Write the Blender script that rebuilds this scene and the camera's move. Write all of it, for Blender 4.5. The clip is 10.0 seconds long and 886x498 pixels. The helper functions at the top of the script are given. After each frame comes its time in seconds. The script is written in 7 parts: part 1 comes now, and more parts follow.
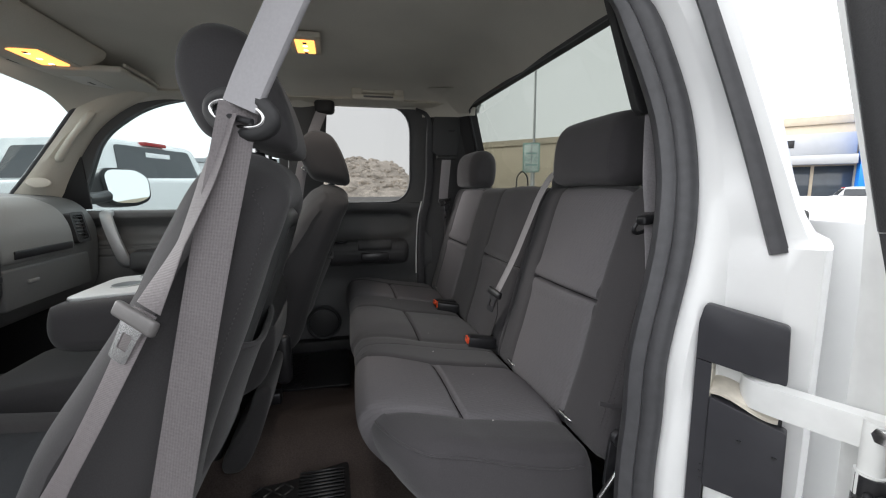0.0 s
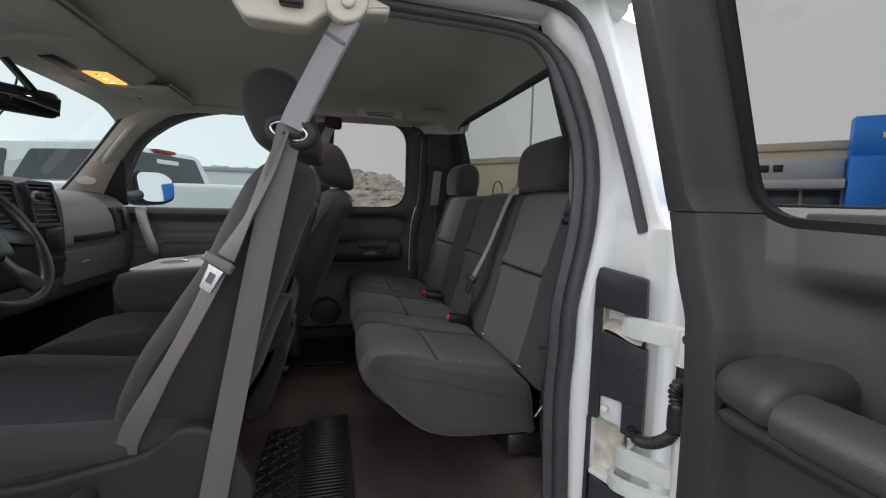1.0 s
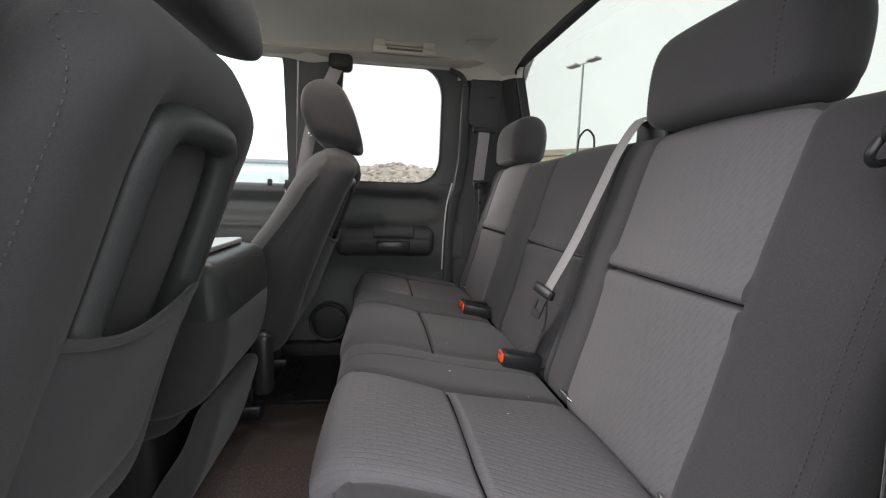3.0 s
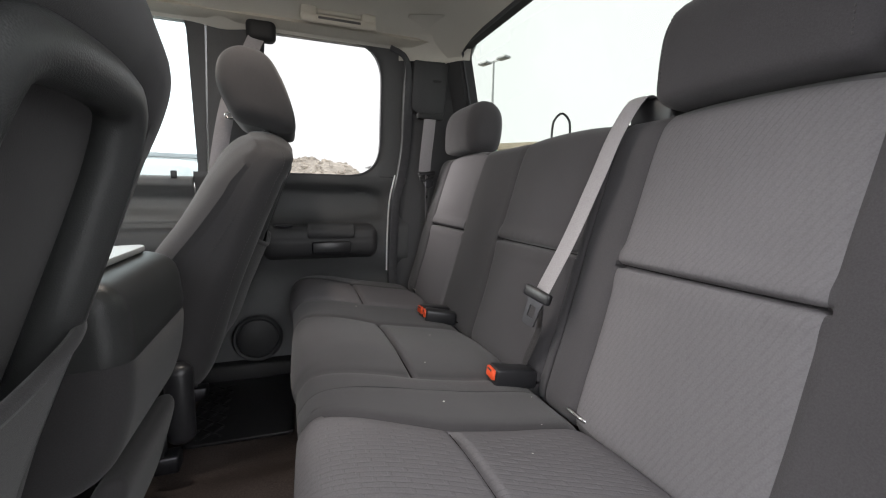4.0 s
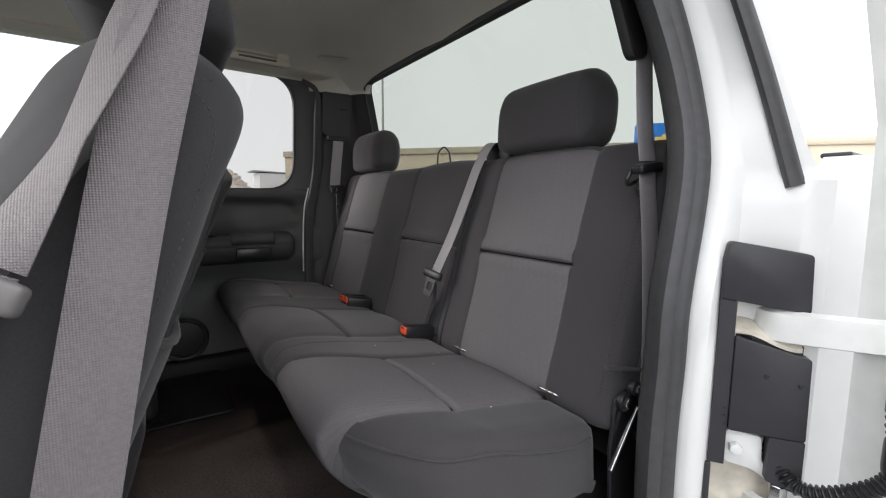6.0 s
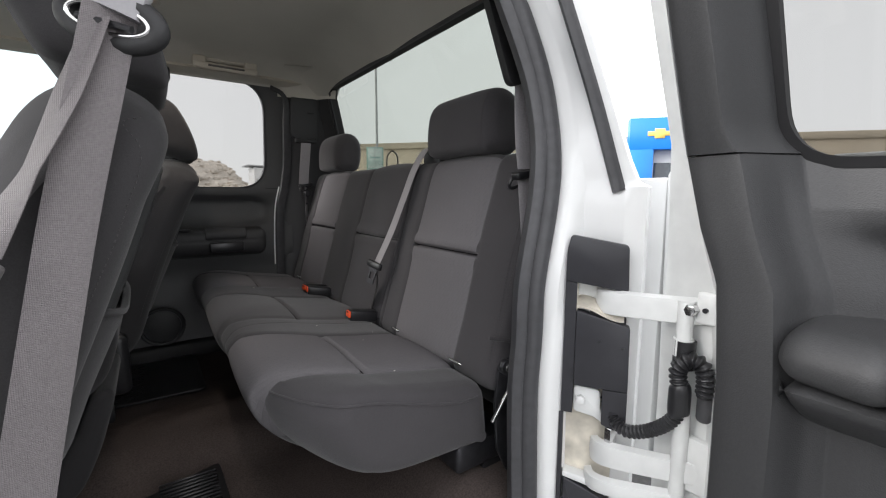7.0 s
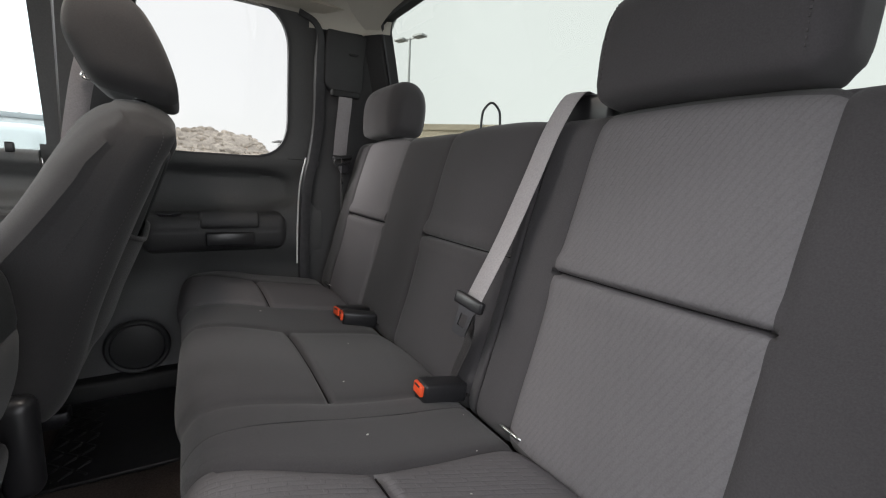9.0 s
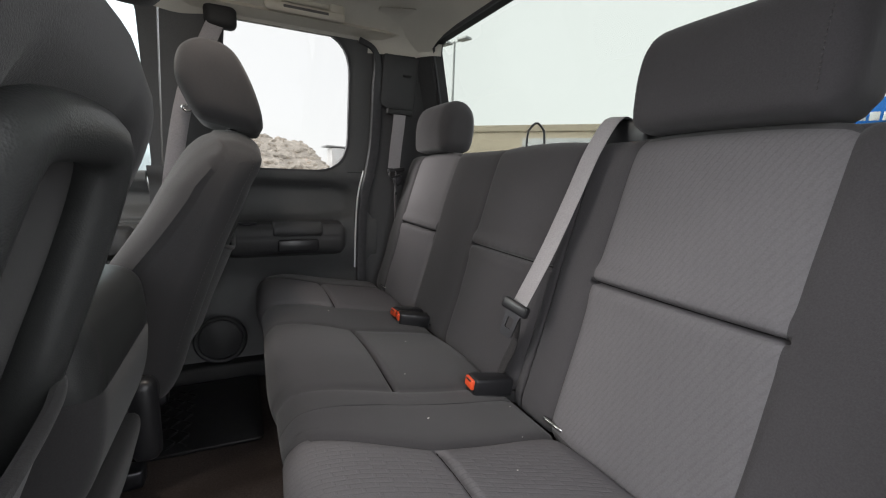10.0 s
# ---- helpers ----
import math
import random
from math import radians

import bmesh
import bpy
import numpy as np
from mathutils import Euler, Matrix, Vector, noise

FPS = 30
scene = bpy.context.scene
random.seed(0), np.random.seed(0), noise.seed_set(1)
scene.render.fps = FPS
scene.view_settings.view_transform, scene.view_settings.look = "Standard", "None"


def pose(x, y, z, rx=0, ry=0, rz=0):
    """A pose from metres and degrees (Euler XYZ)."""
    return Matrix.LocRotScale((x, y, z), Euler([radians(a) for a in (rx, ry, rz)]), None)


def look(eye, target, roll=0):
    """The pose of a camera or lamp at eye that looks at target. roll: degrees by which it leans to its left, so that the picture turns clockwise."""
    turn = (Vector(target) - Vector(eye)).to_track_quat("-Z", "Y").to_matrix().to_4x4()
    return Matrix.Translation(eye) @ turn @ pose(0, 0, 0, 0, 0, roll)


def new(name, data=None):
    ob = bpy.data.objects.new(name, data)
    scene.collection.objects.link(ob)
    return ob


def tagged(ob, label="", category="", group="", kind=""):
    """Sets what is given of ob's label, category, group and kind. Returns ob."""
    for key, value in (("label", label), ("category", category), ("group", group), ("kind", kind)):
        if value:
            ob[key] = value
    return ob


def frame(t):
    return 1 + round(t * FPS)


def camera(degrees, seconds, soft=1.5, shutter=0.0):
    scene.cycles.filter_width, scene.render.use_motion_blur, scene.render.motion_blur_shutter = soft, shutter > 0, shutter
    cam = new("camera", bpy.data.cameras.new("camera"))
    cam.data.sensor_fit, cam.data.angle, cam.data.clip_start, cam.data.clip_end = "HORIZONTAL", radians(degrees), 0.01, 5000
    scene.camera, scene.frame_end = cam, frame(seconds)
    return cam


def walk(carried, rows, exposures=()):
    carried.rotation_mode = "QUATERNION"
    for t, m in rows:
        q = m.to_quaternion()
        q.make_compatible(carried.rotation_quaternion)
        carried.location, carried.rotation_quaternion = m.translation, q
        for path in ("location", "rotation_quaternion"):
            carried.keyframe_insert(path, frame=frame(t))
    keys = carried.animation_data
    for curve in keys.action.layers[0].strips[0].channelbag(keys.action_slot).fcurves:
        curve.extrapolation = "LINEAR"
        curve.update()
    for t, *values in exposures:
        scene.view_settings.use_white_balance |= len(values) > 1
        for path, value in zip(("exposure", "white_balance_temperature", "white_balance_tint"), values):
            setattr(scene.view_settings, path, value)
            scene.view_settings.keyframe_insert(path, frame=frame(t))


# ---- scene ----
cam = camera(93.6, 10.0, soft=1.15)
PATH = [
    (0, (-0.461, -1.344, 1.44), (0.019, 0.578, 1.159), -0.3),
    (0.5, (-0.492, -1.521, 1.432), (0.016, 0.4, 1.201), 0.9),
    (1, (-0.499, -1.64, 1.401), (0.002, 0.284, 1.188), 1.2),
    (1.5, (-0.512, -1.515, 1.39), (-0.045, 0.42, 1.2), 1.7),
    (2, (-0.457, -1.352, 1.373), (-0.023, 0.591, 1.186), 2.1),
    (2.5, (-0.368, -1.164, 1.346), (-0.031, 0.796, 1.133), 1.8),
    (2.7, (-0.351, -1.096, 1.331), (-0.048, 0.867, 1.097), 2.0),
    (3.8, (-0.422, -0.831, 1.31), (0.138, 1.071, 1.047), 1.0),
    (4, (-0.436, -0.824, 1.309), (0.254, 1.035, 1.05), 1.1),
    (4.5, (-0.482, -0.901, 1.315), (0.436, 0.858, 1.069), 0.5),
    (5, (-0.548, -1.012, 1.339), (0.441, 0.711, 1.103), 0.1),
    (6.3, (-0.627, -1.172, 1.326), (0.538, 0.435, 1.087), 0.5),
    (6.5, (-0.619, -1.227, 1.325), (0.558, 0.371, 1.081), 0.6),
    (7, (-0.568, -1.343, 1.345), (0.574, 0.278, 1.087), 0.2),
    (7.5, (-0.513, -1.242, 1.331), (0.573, 0.414, 1.051), 1.0),
    (8, (-0.462, -1.069, 1.315), (0.595, 0.601, 1.01), 1.9),
    (8.5, (-0.427, -0.904, 1.32), (0.619, 0.77, 1.002), 2.8),
    (9, (-0.414, -0.733, 1.335), (0.635, 0.937, 0.999), 2.9),
    (9.5, (-0.426, -0.692, 1.331), (0.487, 1.054, 0.987), 2.4),
    (10, (-0.472, -0.804, 1.367), (0.394, 0.966, 1.029), 2.1),
]
EXPOSURES = [(0, 0.47, 6400, 11), (0.5, 0.0, 6380, 11), (1, -0.12, 6380, 11), (1.6, 0.02, 6400, 11), (2, 0.27, 6420, 11), (2.5, 0.86, 6480, 11), (4, 1.27, 6480, 12), (4.6, 1.18, 6450, 13), (5.2, 1.05, 6450, 13), (6.5, 0.53, 6450, 12), (7, 0.53, 6450, 12), (7.5, 0.55, 6420, 12), (8, 0.58, 6440, 12), (8.5, 0.95, 6450, 12), (9, 0.94, 6450, 11), (9.6, 0.90, 6450, 11), (10, 0.99, 6450, 11)]
walk(cam, [(t, look(eye, target, roll)) for t, eye, target, roll in PATH], EXPOSURES)

# ---- light ----
from mathutils.bvhtree import BVHTree

world = bpy.data.worlds.new("overcast_sky")
scene.world = world
world.use_nodes = True
wn, wl = world.node_tree.nodes, world.node_tree.links
sky = wn.new("ShaderNodeTexSky")
sky.sky_type, sky.sun_disc = "NISHITA", False
sky.sun_elevation, sky.sun_rotation = radians(21), radians(312)
pale = wn.new("ShaderNodeHueSaturation")
pale.inputs["Saturation"].default_value = 0.30
cloud = wn.new("ShaderNodeMix")
cloud.data_type = "RGBA"
cloud.inputs["Factor"].default_value = 0.80
cloud.inputs["B"].default_value = (15.0, 15.2, 15.4, 1)
wl.new(sky.outputs["Color"], pale.inputs["Color"])
wl.new(pale.outputs["Color"], cloud.inputs["A"])
wl.new(cloud.outputs["Result"], wn["Background"].inputs["Color"])
wn["Background"].inputs["Strength"].default_value = 0.15
sun = new("sun", bpy.data.lights.new("sun", "SUN"))
sun.data.energy, sun.data.angle, sun.data.color = 3.6, radians(40), (1.0, 0.97, 0.93)
sun.matrix_world = look((-4.0, 1.8, 2.1), (0, 0, 0))


# the cab's own lamps, lit: one dome lamp in the headliner and a map lamp ahead
for at, watts, size in (((-0.545, 0.165, 1.899), 1.2, 0.08), ((-1.345, 0.285, 1.848), 0.4, 0.08)):
    bulb = new("lamp_light", bpy.data.lights.new("lamp_light", "AREA"))
    bulb.data.shape, bulb.data.size = "DISK", size
    bulb.data.energy, bulb.data.color = watts, (1.0, 0.92, 0.82)
    bulb.matrix_world = Matrix.Translation(at)


# ---- materials ----
def material(name, color, rough=0.6, metal=0.0, vary=0.12, scale=40.0, bump=0.0, bump_scale=400.0, spec=0.5,
             stain=0.08, stain_scale=3.0, sheen=0.0, kind="noise"):
    """A surface with grain and stains at two scales, and fine relief."""
    m = bpy.data.materials.new(name)
    m.use_nodes = True
    n, l = m.node_tree.nodes, m.node_tree.links
    b = n["Principled BSDF"]
    b.inputs["Roughness"].default_value, b.inputs["Metallic"].default_value = rough, metal
    b.inputs["Specular IOR Level"].default_value = spec
    if sheen:
        b.inputs["Sheen Weight"].default_value, b.inputs["Sheen Roughness"].default_value = sheen, 0.5
    co = n.new("ShaderNodeTexCoord")
    fine, wide = n.new("ShaderNodeTexNoise"), n.new("ShaderNodeTexNoise")
    fine.inputs["Scale"].default_value, fine.inputs["Detail"].default_value = scale, 6
    wide.inputs["Scale"].default_value, wide.inputs["Detail"].default_value = stain_scale, 3
    for x in (fine, wide):
        l.new(co.outputs["Object"], x.inputs["Vector"])

    def spread(node, amount):
        r = n.new("ShaderNodeMapRange")
        r.inputs["From Min"].default_value, r.inputs["From Max"].default_value = 0.25, 0.75
        r.inputs["To Min"].default_value, r.inputs["To Max"].default_value = 1 - amount, 1 + amount
        l.new(node.outputs["Fac"], r.inputs["Value"])
        return r.outputs["Result"]
    mul = n.new("ShaderNodeMath")
    mul.operation = "MULTIPLY"
    l.new(spread(fine, vary), mul.inputs[0])
    l.new(spread(wide, stain), mul.inputs[1])
    tone = n.new("ShaderNodeVectorMath")
    tone.operation = "SCALE"
    tone.inputs[0].default_value = color
    l.new(mul.outputs[0], tone.inputs["Scale"])
    l.new(tone.outputs["Vector"], b.inputs["Base Color"])
    rr = n.new("ShaderNodeMath")
    rr.operation, rr.inputs[1].default_value = "MULTIPLY", rough
    l.new(spread(wide, 0.12), rr.inputs[0])
    l.new(rr.outputs[0], b.inputs["Roughness"])
    if bump:
        bp = n.new("ShaderNodeBump")
        bp.inputs["Strength"].default_value, bp.inputs["Distance"].default_value = bump, 0.001
        if kind == "noise":
            t = n.new("ShaderNodeTexNoise")
            t.inputs["Scale"].default_value, t.inputs["Detail"].default_value = bump_scale, 4
            l.new(co.outputs["Object"], t.inputs["Vector"])
            h = t.outputs["Fac"]
        elif kind == "grain":
            t = n.new("ShaderNodeTexVoronoi")
            t.inputs["Scale"].default_value = bump_scale
            l.new(co.outputs["Object"], t.inputs["Vector"])
            h = t.outputs["Distance"]
        else:
            weft = n.new("ShaderNodeMath")
            weft.operation = "ADD"
            for i, way in enumerate("ZX"):
                t = n.new("ShaderNodeTexWave")
                t.wave_type, t.bands_direction = "BANDS", way
                t.inputs["Scale"].default_value, t.inputs["Distortion"].default_value = bump_scale, 0.8
                t.inputs["Detail"].default_value = 1
                l.new(co.outputs["Object"], t.inputs["Vector"])
                l.new(t.outputs["Fac"], weft.inputs[i])
            h = weft.outputs[0]
        l.new(h, bp.inputs["Height"])
        l.new(bp.outputs["Normal"], b.inputs["Normal"])
    return m


def dimpled(name, color):
    """Woven insert fabric with rows of short raised dashes."""
    m = material(name, color, 0.85, vary=0.10, scale=500, stain=0.07, stain_scale=5, spec=0.15)
    n, l = m.node_tree.nodes, m.node_tree.links
    b = n["Principled BSDF"]
    co = n.new("ShaderNodeTexCoord")
    split = n.new("ShaderNodeSeparateXYZ")
    l.new(co.outputs["Object"], split.inputs["Vector"])

    def calc(op, a, c=0.0, d=0.0):
        k = n.new("ShaderNodeMath")
        k.operation = op
        for i, v in enumerate((a, c, d)):
            if isinstance(v, (int, float)):
                k.inputs[i].default_value = v
            else:
                l.new(v, k.inputs[i])
        return k.outputs[0]
    run = calc("ADD", split.outputs["Z"], split.outputs["X"])
    lane = calc("MULTIPLY", calc("MULTIPLY_ADD", run, 0.345, split.outputs["Y"]), 114.0)
    step = calc("FRACT", calc("MULTIPLY_ADD", calc("FLOOR", lane), 0.5, calc("MULTIPLY", run, 30.0)))
    lane = calc("MULTIPLY_ADD", calc("GREATER_THAN", step, 0.5), 0.12, lane)
    off = calc("ABSOLUTE", calc("SUBTRACT", calc("FRACT", lane), 0.5))
    ridge = n.new("ShaderNodeMapRange")
    ridge.interpolation_type = "SMOOTHSTEP"
    ridge.inputs["From Min"].default_value, ridge.inputs["From Max"].default_value = 0.28, 0.50
    ridge.inputs["To Min"].default_value, ridge.inputs["To Max"].default_value = 1.0, 0.0
    l.new(off, ridge.inputs["Value"])
    dash = calc("MAXIMUM", calc("MULTIPLY", calc("ABSOLUTE", calc("SUBTRACT", step, 0.5)), 4.5), calc("MULTIPLY", off, 0.75))
    shape = n.new("ShaderNodeMapRange")
    shape.interpolation_type = "SMOOTHSTEP"
    shape.inputs["From Min"].default_value, shape.inputs["From Max"].default_value = 0.20, 0.34
    shape.inputs["To Min"].default_value, shape.inputs["To Max"].default_value = 0.7, 0.0
    l.new(dash, shape.inputs["Value"])
    relief = calc("ADD", ridge.outputs["Result"], shape.outputs["Result"])
    weave = n.new("ShaderNodeTexNoise")
    weave.inputs["Scale"].default_value = 900
    l.new(co.outputs["Object"], weave.inputs["Vector"])
    both = n.new("ShaderNodeMath")
    both.operation, both.inputs[1].default_value = "MULTIPLY_ADD", 0.30
    l.new(weave.outputs["Fac"], both.inputs[0])
    l.new(relief, both.inputs[2])
    bp = n.new("ShaderNodeBump")
    bp.inputs["Strength"].default_value, bp.inputs["Distance"].default_value = 0.32, 0.0013
    l.new(both.outputs[0], bp.inputs["Height"])
    l.new(bp.outputs["Normal"], b.inputs["Normal"])
    base = next(k for k in l if k.to_socket == b.inputs["Base Color"]).from_socket
    # relief shading put into the colour: ridges slightly lighter, gaps darker
    tone = n.new("ShaderNodeVectorMath")
    tone.operation = "SCALE"
    l.new(base, tone.inputs[0])
    l.new(calc("MULTIPLY_ADD", ridge.outputs["Result"], 0.05, 0.96), tone.inputs["Scale"])
    l.new(tone.outputs["Vector"], b.inputs["Base Color"])
    return m


def glass(name, tint):
    """A pane: what passes it is tinted (once for each of its two faces), and it mirrors a little more at a slant."""
    m = bpy.data.materials.new(name)
    m.use_nodes = True
    n, l = m.node_tree.nodes, m.node_tree.links
    n.remove(n["Principled BSDF"])
    see, shine, mix, slant, curve, gain = (n.new(k) for k in ("ShaderNodeBsdfTransparent", "ShaderNodeBsdfGlossy", "ShaderNodeMixShader", "ShaderNodeLayerWeight", "ShaderNodeMath", "ShaderNodeMath"))
    see.inputs["Color"].default_value = (*[c ** 0.5 for c in tint], 1)
    shine.inputs["Roughness"].default_value = 0.02
    slant.inputs["Blend"].default_value = 0.5
    curve.operation, curve.inputs[1].default_value = "POWER", 4.0
    gain.operation, gain.inputs[1].default_value, gain.inputs[2].default_value = "MULTIPLY_ADD", 0.45, 0.02
    l.new(slant.outputs["Facing"], curve.inputs[0])
    l.new(curve.outputs[0], gain.inputs[0])
    l.new(gain.outputs[0], mix.inputs["Fac"])
    l.new(see.outputs["BSDF"], mix.inputs[1])
    l.new(shine.outputs["BSDF"], mix.inputs[2])
    l.new(mix.outputs["Shader"], n["Material Output"].inputs["Surface"])
    return m


def glowing(name, color, strength):
    m = bpy.data.materials.new(name)
    m.use_nodes = True
    b = m.node_tree.nodes["Principled BSDF"]
    b.inputs["Base Color"].default_value = (*color, 1)
    b.inputs["Emission Color"].default_value = (*color, 1)
    b.inputs["Emission Strength"].default_value = strength
    return m


CLOTH = material("charcoal_cloth", (0.0570, 0.0540, 0.0570), 0.95, vary=0.13, scale=520, bump=0.35, bump_scale=900, sheen=0.17, spec=0.12, stain=0.10, stain_scale=4)
FRONT_INSERT = material("slate_cloth", (0.046, 0.049, 0.053), 0.95, vary=0.2, scale=520, bump=0.5, bump_scale=900, spec=0.12, stain=0.08, stain_scale=4)
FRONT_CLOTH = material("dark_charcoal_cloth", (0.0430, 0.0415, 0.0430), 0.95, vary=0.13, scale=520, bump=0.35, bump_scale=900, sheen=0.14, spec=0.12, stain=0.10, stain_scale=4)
INSERT = dimpled("grey_insert_cloth", (0.137, 0.131, 0.137))
PLASTIC = material("charcoal_plastic", (0.050, 0.050, 0.052), 0.52, vary=0.12, scale=300, bump=0.30, bump_scale=430, kind="grain", spec=0.36)
# one door plastic in two tones: lit for far doors, darkened for the near
DOOR_GREY_LIT = material("lit_grey_door_plastic", (0.076, 0.077, 0.079), 0.5, vary=0.12, scale=300, bump=0.30, bump_scale=430, kind="grain", spec=0.36)
DARK_PLASTIC = material("near_black_plastic", (0.034, 0.0345, 0.036), 0.5, vary=0.12, scale=300, bump=0.24, bump_scale=560, kind="grain", spec=0.36)
SOFT_BLACK = material("black_trim", (0.020, 0.020, 0.021), 0.6, vary=0.12, scale=200, bump=0.25, bump_scale=800, spec=0.4)
SMOOTH_BLACK = material("satin_black_plastic", (0.018, 0.018, 0.020), 0.35, vary=0.06, scale=100, spec=0.5)
SEAL_BLACK = material("matt_black_rubber", (0.008, 0.008, 0.009), 0.55, vary=0.1, scale=60, spec=0.25)
FOAM = material("black_foam_strip", (0.080, 0.080, 0.080), 0.7, vary=0.40, scale=330, bump=1.0, bump_scale=330, spec=0.3)
VINYL = material("dark_vinyl", (0.036, 0.0375, 0.0375), 0.38, vary=0.08, scale=200, bump=0.18, bump_scale=700, kind="grain", spec=0.4)
RUBBER = material("door_seal_rubber", (0.055, 0.055, 0.059), 0.42, vary=0.15, scale=60, bump=0.2, bump_scale=300, spec=0.4)
HEADLINER = material("greige_headliner", (0.68, 0.65, 0.585), 0.95, vary=0.06, scale=500, bump=0.25, bump_scale=900, spec=0.1)
GREIGE = material("greige_plastic", (0.62, 0.58, 0.50), 0.6, vary=0.05, scale=300, bump=0.2, bump_scale=700, kind="grain")
PAINT = material("white_paint", (0.77, 0.775, 0.77), 0.22, vary=0.02, scale=20, stain=0.03, spec=0.55)
HINGE_PAINT = material("dull_white_paint", (0.72, 0.73, 0.72), 0.40, vary=0.05, scale=30, stain=0.08, stain_scale=12)
PRIMER = material("dirty_cream_primer", (0.58, 0.54, 0.46), 0.6, vary=0.25, scale=25, stain=0.35, stain_scale=18)
JAMB_COVER = material("slate_black_cover", (0.026, 0.026, 0.031), 0.42, vary=0.10, scale=40, stain=0.10, stain_scale=9, spec=0.5)
WEBBING = material("grey_seatbelt_webbing", (0.33, 0.315, 0.325), 0.5, vary=0.12, scale=300, bump=0.34, bump_scale=165, kind="weave", spec=0.25)
# browner, darker copy of the webbing; carries the low cabin's shade on the driver belt
SHADED_TAUPE_WEB = material("shaded_taupe_webbing", (0.135, 0.123, 0.126), 0.5, vary=0.12, scale=300, bump=0.34, bump_scale=165, kind="weave", spec=0.25)
DARK_WEB = material("black_seatbelt_webbing", (0.045, 0.043, 0.044), 0.5, vary=0.15, scale=300, bump=0.34, bump_scale=165, kind="weave", spec=0.3)
SLEEVE = material("grey_belt_sleeve", (0.25, 0.245, 0.255), 0.55, vary=0.06, scale=200, bump=0.15, bump_scale=600)
# near-black colour for the shade down in the insert creases
SEAM_SHADE = material("black_seam_shade", (0.014, 0.013, 0.014), 0.8, vary=0.2, scale=300, spec=0.1)
THREAD = material("charcoal_thread", (0.075, 0.070, 0.072), 0.7, vary=0.2, scale=300, spec=0.2)
LATCH_GREY = material("grey_latch_plastic", (0.115, 0.110, 0.108), 0.45, vary=0.06, scale=100)
STEEL = material("bright_steel", (0.62, 0.62, 0.62), 0.25, metal=1.0, vary=0.08, scale=120)
DARK_STEEL = material("black_oxide_steel", (0.05, 0.05, 0.055), 0.35, metal=0.6, vary=0.2, scale=60)
ORANGE = material("orange_red_button", (0.85, 0.10, 0.03), 0.4, vary=0.05)
CARPET = material("dark_brown_carpet", (0.074, 0.060, 0.055), 1.0, vary=0.35, scale=260, bump=1.0, bump_scale=500, spec=0.05, stain=0.25, stain_scale=5)
MAT_RUBBER = material("black_mat_rubber", (0.018, 0.018, 0.019), 0.38, vary=0.2, scale=60, stain=0.25, stain_scale=10)
DASH = material("dark_dash_plastic", (0.135, 0.137, 0.136), 0.55, vary=0.08, scale=300, bump=0.3, bump_scale=600, kind="grain")
DASH_MID = material("mid_grey_dash_plastic", (0.26, 0.262, 0.256), 0.55, vary=0.08, scale=300, bump=0.3, bump_scale=600, kind="grain")
SILVER = material("silver_plastic", (0.46, 0.47, 0.47), 0.38, metal=0.3, vary=0.04, scale=80)
DIM_MIRROR = material("dimmed_mirror", (0.12, 0.125, 0.13), 0.03, metal=1.0, vary=0.0, stain=0.0)
MIRROR = material("mirror_silver", (0.85, 0.86, 0.86), 0.02, metal=1.0, vary=0.0, stain=0.0)
CLEAR = glass("clear_glass", (0.40, 0.46, 0.46))
TINT = glass("privacy_glass", (0.222, 0.237, 0.218))
FAR_TINT = glass("smoked_side_glass", (0.250, 0.250, 0.244))
LENS = glowing("lit_amber_lens", (1.0, 0.42, 0.10), 1.6)
LENS_HOT = glowing("lit_bulb", (1.0, 0.66, 0.28), 4.0)


# ---- mesh tools ----
def link_mesh(name, bm, mat, smooth=True):
    bmesh.ops.recalc_face_normals(bm, faces=bm.faces)
    me = bpy.data.meshes.new(name)
    bm.to_mesh(me)
    bm.free()
    me.materials.append(mat)
    if smooth:
        me.set_sharp_from_angle(angle=radians(45))
    else:
        me.shade_flat()
    return me


def part(name, bm, mat, parent, label="", smooth=True):
    """Links a bmesh, or a shared mesh, as one mesh object under a thing or part."""
    me = bm if isinstance(bm, bpy.types.Mesh) else link_mesh(name, bm, mat, smooth)
    ob = new(name, me)
    if parent is not None:
        ob.parent = parent
    if label:
        tagged(ob, label)
    return ob


def thing(name, at, label, category, group="", kind=""):
    """An empty at a thing's base; its parts are modelled in world metres and follow it."""
    ob = new(name)
    ob.location = at
    ob.empty_display_size = 0.05
    tagged(ob, label, category, group, kind)
    return ob


def under(th, name, bm, mat, label="", smooth=True):
    """A part given in world metres under a thing standing anywhere."""
    o = th
    at = Vector((0, 0, 0))
    while o is not None:
        at += Vector(o.location)
        o = o.parent
    if not isinstance(bm, bpy.types.Mesh):
        bmesh.ops.translate(bm, verts=bm.verts, vec=-at)
    return part(name, bm, mat, th, label, smooth)


def single(name, bm, mat, label, category, group="", kind="", smooth=True):
    ob = part(name, bm, mat, None, "", smooth)
    return tagged(ob, label, category, group, kind)


